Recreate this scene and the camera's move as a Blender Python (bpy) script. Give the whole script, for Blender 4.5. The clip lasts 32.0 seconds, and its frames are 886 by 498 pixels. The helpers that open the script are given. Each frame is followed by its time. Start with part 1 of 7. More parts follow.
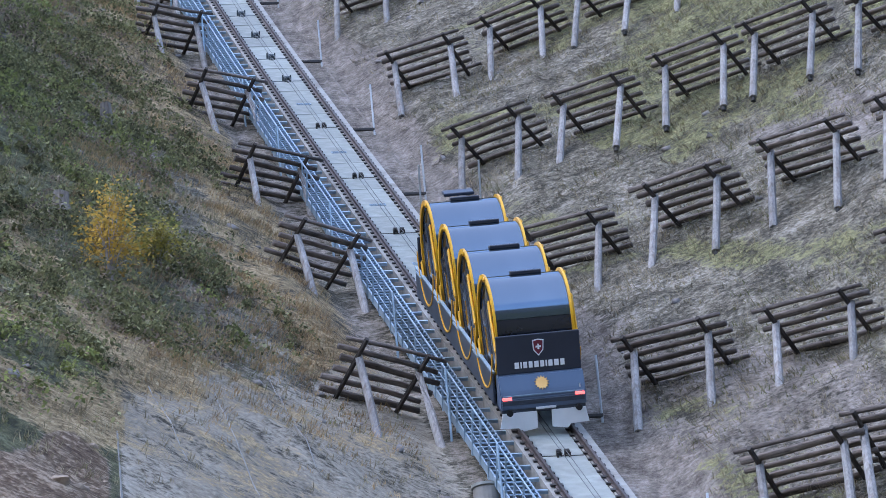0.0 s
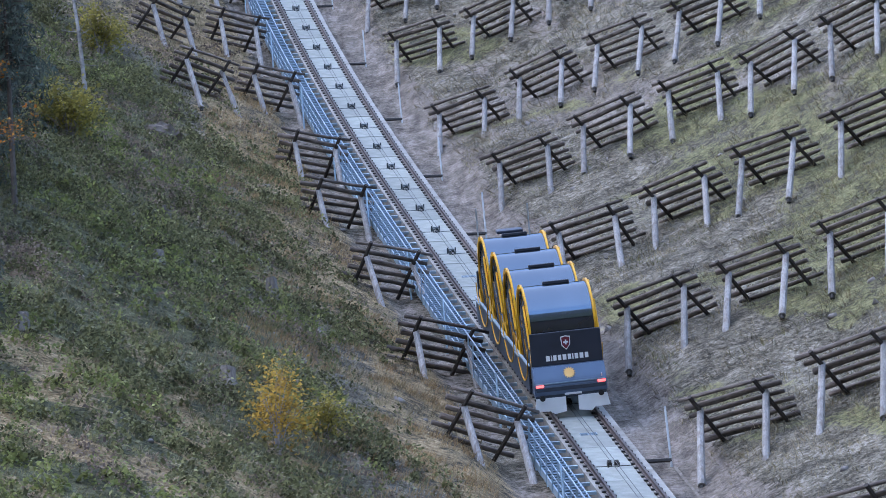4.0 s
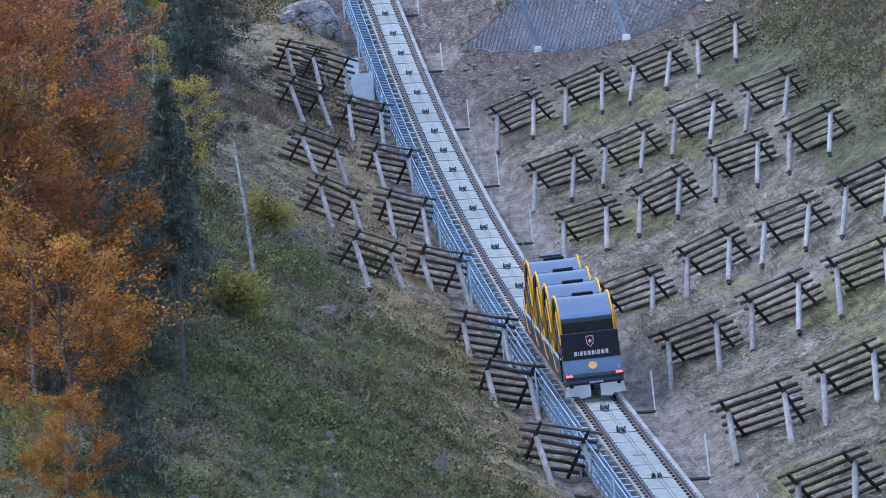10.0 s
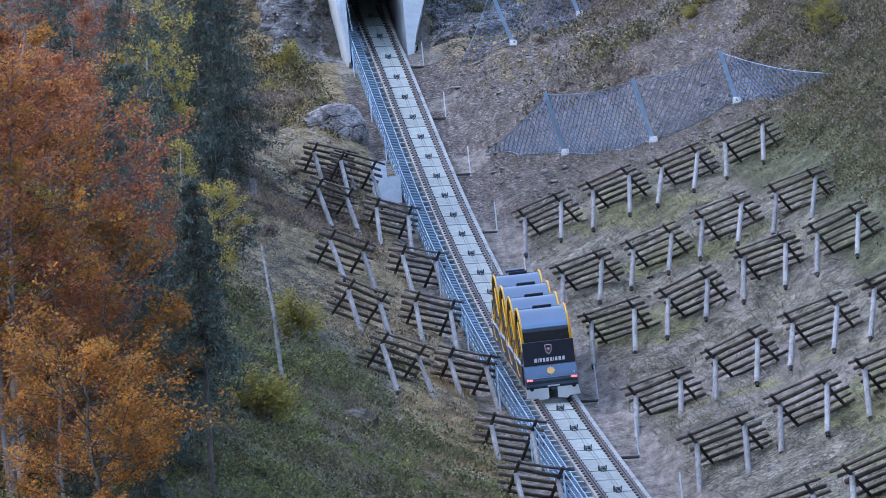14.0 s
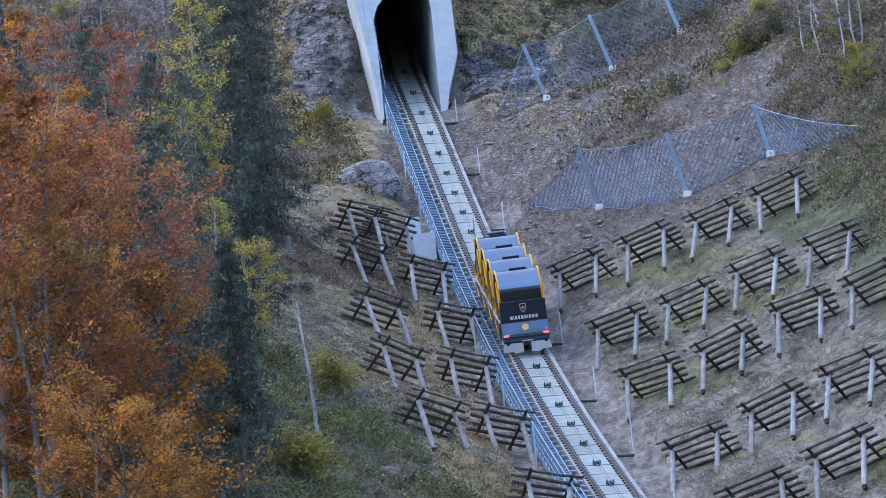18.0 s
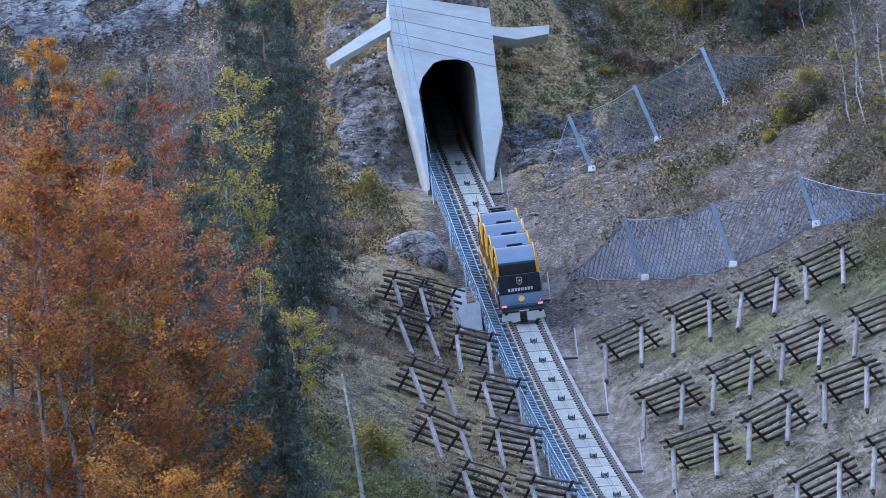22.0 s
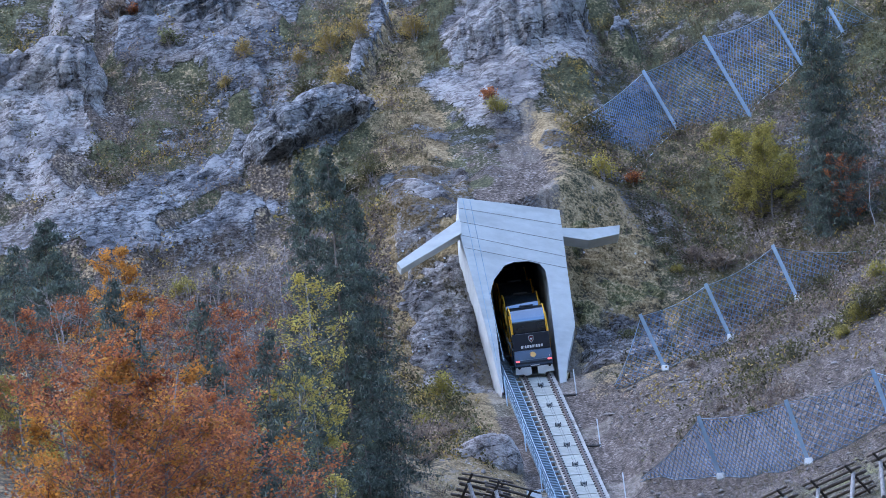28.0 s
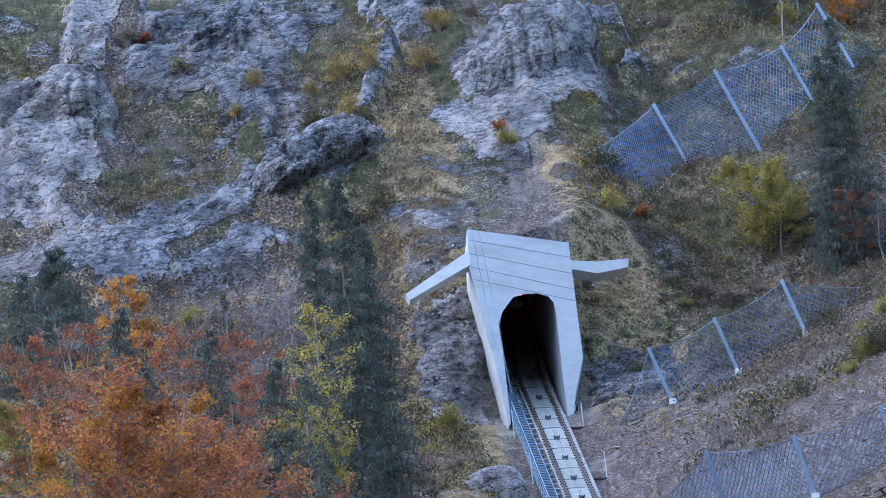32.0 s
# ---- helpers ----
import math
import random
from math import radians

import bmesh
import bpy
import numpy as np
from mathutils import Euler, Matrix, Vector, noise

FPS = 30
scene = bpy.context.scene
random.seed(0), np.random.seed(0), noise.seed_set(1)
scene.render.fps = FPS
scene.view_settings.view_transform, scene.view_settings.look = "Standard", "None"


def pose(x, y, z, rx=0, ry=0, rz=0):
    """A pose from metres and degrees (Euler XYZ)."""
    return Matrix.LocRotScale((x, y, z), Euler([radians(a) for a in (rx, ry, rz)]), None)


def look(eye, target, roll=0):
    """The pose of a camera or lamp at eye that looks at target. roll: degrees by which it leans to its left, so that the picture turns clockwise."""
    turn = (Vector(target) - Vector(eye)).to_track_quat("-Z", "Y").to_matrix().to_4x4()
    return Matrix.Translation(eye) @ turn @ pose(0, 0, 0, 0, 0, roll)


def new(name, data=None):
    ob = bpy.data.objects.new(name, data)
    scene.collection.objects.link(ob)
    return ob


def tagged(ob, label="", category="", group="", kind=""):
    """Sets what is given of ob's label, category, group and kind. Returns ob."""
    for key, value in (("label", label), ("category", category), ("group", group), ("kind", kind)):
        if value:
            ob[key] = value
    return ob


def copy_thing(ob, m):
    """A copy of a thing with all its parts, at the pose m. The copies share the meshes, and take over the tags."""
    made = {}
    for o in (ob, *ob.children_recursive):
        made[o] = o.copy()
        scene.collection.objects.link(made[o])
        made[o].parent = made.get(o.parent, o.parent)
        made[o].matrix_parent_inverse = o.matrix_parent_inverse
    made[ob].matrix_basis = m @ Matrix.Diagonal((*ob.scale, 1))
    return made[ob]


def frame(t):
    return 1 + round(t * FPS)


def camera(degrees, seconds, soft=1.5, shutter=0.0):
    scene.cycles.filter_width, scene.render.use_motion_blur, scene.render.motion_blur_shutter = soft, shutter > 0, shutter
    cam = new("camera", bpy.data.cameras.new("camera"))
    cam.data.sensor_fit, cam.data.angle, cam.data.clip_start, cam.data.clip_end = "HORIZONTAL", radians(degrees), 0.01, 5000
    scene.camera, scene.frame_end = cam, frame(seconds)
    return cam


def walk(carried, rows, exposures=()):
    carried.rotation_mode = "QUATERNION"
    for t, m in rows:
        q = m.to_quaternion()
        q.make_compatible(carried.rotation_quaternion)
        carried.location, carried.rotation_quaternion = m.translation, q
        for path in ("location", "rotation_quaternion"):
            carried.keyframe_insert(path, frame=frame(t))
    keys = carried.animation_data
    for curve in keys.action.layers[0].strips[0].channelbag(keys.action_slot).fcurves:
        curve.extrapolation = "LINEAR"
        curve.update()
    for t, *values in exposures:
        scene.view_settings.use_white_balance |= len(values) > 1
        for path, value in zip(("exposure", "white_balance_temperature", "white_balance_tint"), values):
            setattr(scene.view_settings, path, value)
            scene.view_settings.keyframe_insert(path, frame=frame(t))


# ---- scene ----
EXPOSURE, KELVIN, TINT = 1.61, 6120.0, 12.5
FOV = 9.725
cam = camera(FOV, 32.0, soft=0.8)
EYE = (0.0, 0.0, 0.0)
# seconds, and the turn about x, y and z in degrees: a tripod pan with no move of the stand
PAN = (
    (0.0, 111.798, 4.975, -1.708), (0.5, 112.087, 4.961, -1.442), (1.0, 112.347, 4.964, -1.275),
    (1.5, 112.451, 4.943, -1.148), (2.0, 112.691, 4.990, -1.006), (2.5, 113.050, 5.059, -0.598),
    (3.0, 113.384, 4.981, -0.338), (3.5, 113.591, 4.966, 0.029), (5.5, 114.838, 5.163, 0.750),
    (6.0, 115.077, 5.231, 1.023), (6.5, 115.325, 5.152, 1.367), (7.0, 115.437, 5.078, 1.573),
    (7.5, 115.570, 5.124, 1.682), (8.0, 115.634, 5.162, 1.795), (8.5, 115.829, 5.095, 1.878),
    (9.0, 115.854, 5.183, 2.070), (9.5, 115.889, 5.006, 2.181), (10.0, 116.000, 4.815, 2.255),
    (10.5, 116.075, 4.594, 2.218), (11.0, 116.175, 4.515, 2.282), (11.5, 116.432, 4.583, 2.394),
    (12.0, 116.803, 4.643, 2.468), (12.5, 117.020, 4.773, 2.474), (13.0, 117.107, 4.899, 2.503),
    (13.5, 117.158, 4.880, 2.525), (14.0, 117.163, 4.854, 2.619), (14.5, 117.163, 4.878, 2.628),
    (16.5, 117.355, 4.965, 2.972), (17.0, 117.417, 4.955, 2.996), (17.5, 117.613, 5.011, 3.000),
    (18.0, 117.827, 5.083, 3.171), (18.5, 118.118, 5.090, 3.358), (19.0, 117.971, 4.886, 3.312),
    (19.5, 118.037, 4.977, 3.211), (20.0, 118.168, 4.934, 3.236), (20.5, 118.276, 4.863, 3.323),
    (21.0, 118.418, 4.835, 3.386), (21.5, 118.542, 4.967, 3.602), (22.0, 118.645, 4.899, 3.643),
    (22.5, 118.753, 4.946, 3.781), (23.0, 119.276, 5.058, 3.890), (23.5, 119.662, 5.240, 4.074),
    (24.0, 120.050, 5.327, 4.239), (24.5, 120.296, 5.502, 4.462), (25.0, 120.391, 5.559, 4.679),
    (25.5, 120.436, 5.419, 4.752), (27.5, 120.771, 5.438, 4.901), (28.0, 120.988, 5.446, 4.884),
    (28.5, 121.190, 5.421, 4.780), (29.0, 121.317, 5.488, 4.809), (29.5, 121.413, 5.367, 4.679),
    (30.0, 121.457, 5.321, 4.695), (30.5, 121.471, 5.236, 4.665), (31.0, 121.443, 5.189, 4.672),
    (31.5, 121.321, 5.021, 4.716), (32.0, 121.317, 4.942, 4.692),
)
walk(cam, [(t, pose(*EYE, rx, ry, rz)) for t, rx, ry, rz in PAN], exposures=[(0.0, EXPOSURE, KELVIN + 330.0, TINT), (12.0, EXPOSURE, KELVIN, TINT), (20.0, EXPOSURE, KELVIN, TINT), (24.0, EXPOSURE, KELVIN - 140.0, TINT), (32.0, EXPOSURE, KELVIN - 140.0, TINT)])

# ---- world and sun: a dull autumn evening sky ----
world = bpy.data.worlds.new("sky")
scene.world = world
world.use_nodes = True
wt = world.node_tree
sky = wt.nodes.new("ShaderNodeTexSky")
sky.sky_type, sky.sun_disc = "NISHITA", False
sky.sun_elevation, sky.sun_rotation = radians(50), radians(250)
sky.air_density, sky.dust_density, sky.ozone_density = 1.0, 1.0, 3.0
back = wt.nodes["Background"]
back.inputs["Strength"].default_value = 0.24
wt.links.new(sky.outputs[0], back.inputs["Color"])
sun = new("sun", bpy.data.lights.new("sun", "SUN"))
sun.data.energy, sun.data.angle, sun.data.color = 0.45, radians(120), (1.0, 0.96, 0.92)
sun.matrix_world = look((-70, -25, 90), (0, 0, 0))
# ---- the lie of the land ----
TX = (-1.1704, -3.2963, 1.9283, 2.2458, -0.829, -9.5279, 4.8129)
TZ = (2.5513, -1.8164, 4.6629, 9.4564, 69.5805, 92.2777)
PORTAL_Y = 281.5


def track_xz(y):
    """The middle of the track at rail height, x and z over y."""
    c = np.clip(y, 118.0, 302.0)
    u = (c - 200.0) / 100.0
    x, z = np.polyval(TX, u), np.polyval(TZ, u)
    dx, dz = np.polyval(np.polyder(TX), u) / 100.0, np.polyval(np.polyder(TZ), u) / 100.0
    far = np.clip(y - c, -60.0, 40.0)
    return x + dx * far + 0.06 * np.clip(y - 287.0, 0.0, 14.0), z + dz * far


def lattice(ix, iy, seed):
    h = np.sin(ix * 127.1 + iy * 311.7 + seed * 74.7) * 43758.5453
    return h - np.floor(h)


def value_noise(x, y, size, seed):
    x, y = np.asarray(x, float) / size, np.asarray(y, float) / size
    ix, iy = np.floor(x), np.floor(y)
    fx, fy = x - ix, y - iy
    fx, fy = fx * fx * (3 - 2 * fx), fy * fy * (3 - 2 * fy)
    a, b = lattice(ix, iy, seed), lattice(ix + 1, iy, seed)
    c, d = lattice(ix, iy + 1, seed), lattice(ix + 1, iy + 1, seed)
    return (a + (b - a) * fx) + ((c + (d - c) * fx) - (a + (b - a) * fx)) * fy - 0.5


def rough(x, y, size, octaves, seed):
    return sum(value_noise(x, y, size / 2 ** k, seed + 7 * k) / 2 ** k for k in range(octaves))


def ease(v):
    v = np.clip(v, 0.0, 1.0)
    return v * v * (3 - 2 * v)


def flank(a, g, q, far):
    """Rise of a valley side at the distance a from its foot."""
    b = np.minimum(a, far)
    return g * b + q * b * b + 0.35 * (np.minimum(a, 90.0) - b)


CRAGS = (
    (-34.6, 188.5, 5.0, 9.6, 0), (-31.9, 206.0, 2.6, 5.6, -12), (-24.2, 201.6, 5.8, 6.2, 0), (-16.8, 185.6, 5.0, 2.8, 24), (-25.5, 181.0, 6.0, 2.8, 30),
    (-33.4, 177.8, 5.0, 3.0, 20), (-2.6, 193.6, 4.8, 7.0, -20), (3.8, 204.0, 1.3, 1.5, 0), (-10.2, 206.0, 2.2, 2.6, 0), (-9.4, 174.0, 2.0, 4.2, 26),
    (5.4, 196.6, 1.0, 1.2, 0), (-21.5, 192.6, 1.6, 0.8, 30), (-12.3, 196.0, 0.7, 4.4, -14), (-29.6, 174.6, 2.0, 1.4, 20), (-22.5, 177.0, 3.4, 1.5, 24),
)
PALE_ROCK = (CRAGS[0], CRAGS[1], CRAGS[6], CRAGS[9])
RED_EARTH = ((-30.2, 203.0, 0.8, 5.5, -8), (-30.6, 192.0, 1.3, 4.6, 12), (-32.0, 184.5, 1.8, 3.2, 25), (-11.2, 193.0, 1.0, 6.5, -12), (-9.0, 203.5, 1.2, 2.0, 0))


def block_cover(x, z, blocks, soft=0.4):
    """Where the rock stands bare on the mountain's face: tilted blocks (x, z, half width, half height, tilt) with frayed edges."""
    fray = 1.5 * rough(x + 0.5 * z, 0.9 * z, 6.0, 4, 45)
    cover = np.zeros(np.shape(x))
    for x0, z0, rx, rz, tilt in blocks:
        c, t = np.cos(np.radians(tilt)), np.sin(np.radians(tilt))
        u, v = (x - x0) * c + (z - z0) * t, (z - z0) * c - (x - x0) * t
        cover = np.maximum(cover, ease((1.45 - (u / rx) ** 2 - (v / rz) ** 2 + fray) / soft))
    return cover


def land(x, y):
    x, y = np.asarray(x, float), np.asarray(y, float)
    xt, zt = track_xz(y)
    z = zt - 0.66 * np.maximum(58.0 - y, 0) + 0.8 * np.clip(y - 342.0, 0, 220.0)
    d = x - xt
    right, left = np.maximum(d - 2.3, 0), np.maximum(-d - 2.9, 0)
    mouth = 1 - 0.35 * ease((y - 246.0) / 35.0)
    side = flank(right, 0.34, 0.012, 18.0) * mouth + flank(left, 0.50, 0.008, 14.0) * mouth
    side = side - 0.75 + 0.25 * ease((right + left) / 1.5)
    # rock bluff through which the tunnel goes
    k = np.abs(d + 0.6)
    front = PORTAL_Y + 2.2 + 0.36 * np.clip(d, -6, 6) - 0.12 * np.maximum(k - 3.6, 0)
    bluff = 12.6 * ease((y - front) / (1.2 + 0.75 * np.maximum(k - 3.4, 0)))
    bluff = bluff * (1 - 0.72 * ease((k - 3.6) / np.where(d > 0, 11.0, 16.0)))
    z = z + side + bluff
    wild = ease((np.abs(d + 0.3) - 2.6) / 2.5)
    deep = y > front + 1.5
    bump = 0.9 * rough(x, y, 9.0, 3, 3) + 0.30 * rough(x, y, 1.6, 3, 5)
    z = z + bump * np.where(deep, 1.0, wild)
    # the pale rock hump beside the track under the portal
    z = z + 1.9 * np.exp(-((d + 6.0) / 2.6) ** 2 - ((y - 266.0) / 5.0) ** 2)
    # crags and cliffs high up: blocks of rock stand out of the grassy ledges
    high = ease((y - 281.0 - 5.0 * rough(x, y, 14.0, 2, 11)) / 12.0) * ease((k - 3.6) / 6.0 + ease((y - front - 2.0) / 6.0))
    z = z + (11.0 + 4.0 * ease((-d - 4.0) / 10.0)) * ease((y - 284.0) / 30.0)
    rock = block_cover(x, z, CRAGS, 1.1)
    p, q = 0.80 * x + 0.60 * z, 0.80 * z - 0.60 * x
    strata = 1 - 2 * np.abs(rough(p / 2.2, q, 5.0, 3, 23))
    joint = 1 - 2 * np.abs(rough(p, q * 0.6, 3.2, 3, 33))
    soft = 1.5 * rough(x, 1.8 * y, 9.0, 3, 27) + 0.5 * rough(x, 2 * y, 2.0, 2, 29)
    z = z + high * (rock * (0.9 + 1.7 * strata + 1.3 * joint + 1.2 * rough(p, q, 1.0, 2, 37)) + (1 - 0.6 * rock) * soft - 1.4)
    # the rock breaks in steps along its bedding
    for tall, seed in ((3.6, 46), (1.25, 47)):
        bed = (0.92 * z - 0.38 * x + 1.6 * tall * rough(x, 1.8 * y, 2.2 * tall, 2, seed)) / tall
        part_ = bed - np.floor(bed)
        z = z + high * rock * 0.28 * tall * (ease((part_ - 0.5) / 0.42 + 0.5) - part_)
    valley = -1.8 + 0.3 * rough(x, y, 20.0, 2, 51)
    z = np.where(z < valley + 6, valley + np.log1p(np.exp(np.clip((z - valley) / 1.2, -40, 40))) * 1.2, z)
    # unseen slope behind the camera, added to darken low reflections in the car's glass
    return z + 0.55 * np.clip(-y - 180.0, 0, 1100.0)




# ---- materials ----
def shader(name, rough_=0.8, metal=0.0, spec=0.4):
    m = bpy.data.materials.new(name)
    m.use_nodes = True
    b = m.node_tree.nodes["Principled BSDF"]
    b.inputs["Roughness"].default_value, b.inputs["Metallic"].default_value = rough_, metal
    b.inputs["Specular IOR Level"].default_value = spec
    return m, m.node_tree, b


def node(nt, kind, **inputs):
    n = nt.nodes.new(kind)
    for k, v in inputs.items():
        n.inputs[k.replace("_", " ")].default_value = v
    return n


def ramp(nt, fac, stops):
    r = nt.nodes.new("ShaderNodeValToRGB")
    while len(r.color_ramp.elements) < len(stops):
        r.color_ramp.elements.new(0.5)
    for e, (p, c) in zip(r.color_ramp.elements, stops):
        e.position, e.color = p, (*c, 1.0)
    nt.links.new(fac, r.inputs["Fac"])
    return r.outputs["Color"]


def mix(nt, fac, a, b, mode="MIX"):
    n = nt.nodes.new("ShaderNodeMix")
    n.data_type, n.blend_type = "RGBA", mode
    for slot, v in ((0, fac), (6, a), (7, b)):
        if hasattr(v, "links"):
            nt.links.new(v, n.inputs[slot])
        else:
            n.inputs[slot].default_value = v if slot == 0 else (*v, 1.0)
    return n.outputs[2]


def math_node(nt, op, a, b):
    n = nt.nodes.new("ShaderNodeMath")
    n.operation = op
    for slot, v in ((0, a), (1, b)):
        if hasattr(v, "links"):
            nt.links.new(v, n.inputs[slot])
        else:
            n.inputs[slot].default_value = v
    return n.outputs[0]


def noise_fac(nt, size, detail=4.0, stretch=(1, 1, 1), space="Object", rough_=0.6, turn=None):
    tc = nt.nodes.new("ShaderNodeTexCoord")
    mp = nt.nodes.new("ShaderNodeMapping")
    if turn:
        mp.vector_type = "TEXTURE"
        mp.inputs["Rotation"].default_value, stretch = turn, [1.0 / v for v in stretch]
    mp.inputs["Scale"].default_value = stretch
    nt.links.new(tc.outputs[space], mp.inputs["Vector"])
    n = node(nt, "ShaderNodeTexNoise", Scale=1.0 / size, Detail=detail, Roughness=rough_)
    nt.links.new(mp.outputs[0], n.inputs["Vector"])
    return n.outputs[0]


def relief(nt, b, height, strength, distance):
    bump = node(nt, "ShaderNodeBump", Strength=strength, Distance=distance)
    nt.links.new(height, bump.inputs["Height"])
    nt.links.new(bump.outputs[0], b.inputs["Normal"])


def worn(name, dark, light, size=0.4, rough_=0.7, metal=0.0, stretch=(1, 1, 1), bump=0.3, per_object=0.15, spec=0.4, stain=None):
    """A surface that wavers between two colours at two scales, a little other on each object."""
    m, nt, b = shader(name, rough_, metal, spec)
    f = noise_fac(nt, size, 5.0, stretch)
    g = noise_fac(nt, size * 7.0, 2.0)
    both = math_node(nt, "ADD", math_node(nt, "MULTIPLY", f, 0.6), math_node(nt, "MULTIPLY", g, 0.4))
    col = ramp(nt, both, [(0.36, dark), (0.64, light)])
    if stain:
        col = mix(nt, math_node(nt, "MULTIPLY", ramp(nt, noise_fac(nt, size * 3.3, 4.0, stretch), [(0.52, (0, 0, 0)), (0.66, (1, 1, 1))]), 0.8), col, stain)
    info = nt.nodes.new("ShaderNodeObjectInfo")
    shade = math_node(nt, "ADD", math_node(nt, "MULTIPLY", info.outputs["Random"], 2 * per_object), 1.0 - per_object)
    hsv = nt.nodes.new("ShaderNodeHueSaturation")
    nt.links.new(shade, hsv.inputs["Value"])
    nt.links.new(col, hsv.inputs["Color"])
    nt.links.new(hsv.outputs[0], b.inputs["Base Color"])
    if bump:
        relief(nt, b, f, bump, size * 0.2)
    return m


def leafy(name, colours, rough_=0.7, through_light=0.45):
    """Leaves: each its own shade out of the list, and thin enough to let light through."""
    m, nt, b = shader(name, rough_, 0.0, 0.25)
    geo = nt.nodes.new("ShaderNodeNewGeometry")
    n = len(colours)
    col = ramp(nt, geo.outputs["Random Per Island"], [(k / (n - 1), c) for k, c in enumerate(colours)])
    patch = noise_fac(nt, 1.6, 2.0)
    col = mix(nt, 0.4, col, ramp(nt, patch, [(0.35, colours[0]), (0.65, colours[-1])]))
    col = mix(nt, 1.0, col, ramp(nt, noise_fac(nt, 1.1, 3.0), [(0.38, (0.62, 0.62, 0.66)), (0.62, (1.35, 1.35, 1.28))]), "MULTIPLY")
    nt.links.new(col, b.inputs["Base Color"])
    tr = nt.nodes.new("ShaderNodeBsdfTranslucent")
    nt.links.new(col, tr.inputs["Color"])
    ms = nt.nodes.new("ShaderNodeMixShader")
    ms.inputs[0].default_value = through_light
    nt.links.new(b.outputs[0], ms.inputs[1])
    nt.links.new(tr.outputs[0], ms.inputs[2])
    nt.links.new(ms.outputs[0], nt.nodes["Material Output"].inputs["Surface"])
    return m


def glow(name, colour, strength):
    m, nt, b = shader(name, 0.4)
    b.inputs["Base Color"].default_value = (*colour, 1)
    b.inputs["Emission Color"].default_value = (*colour, 1)
    b.inputs["Emission Strength"].default_value = strength
    return m


def attr(nt, name):
    a = nt.nodes.new("ShaderNodeAttribute")
    a.attribute_name = name
    return a.outputs["Fac"]


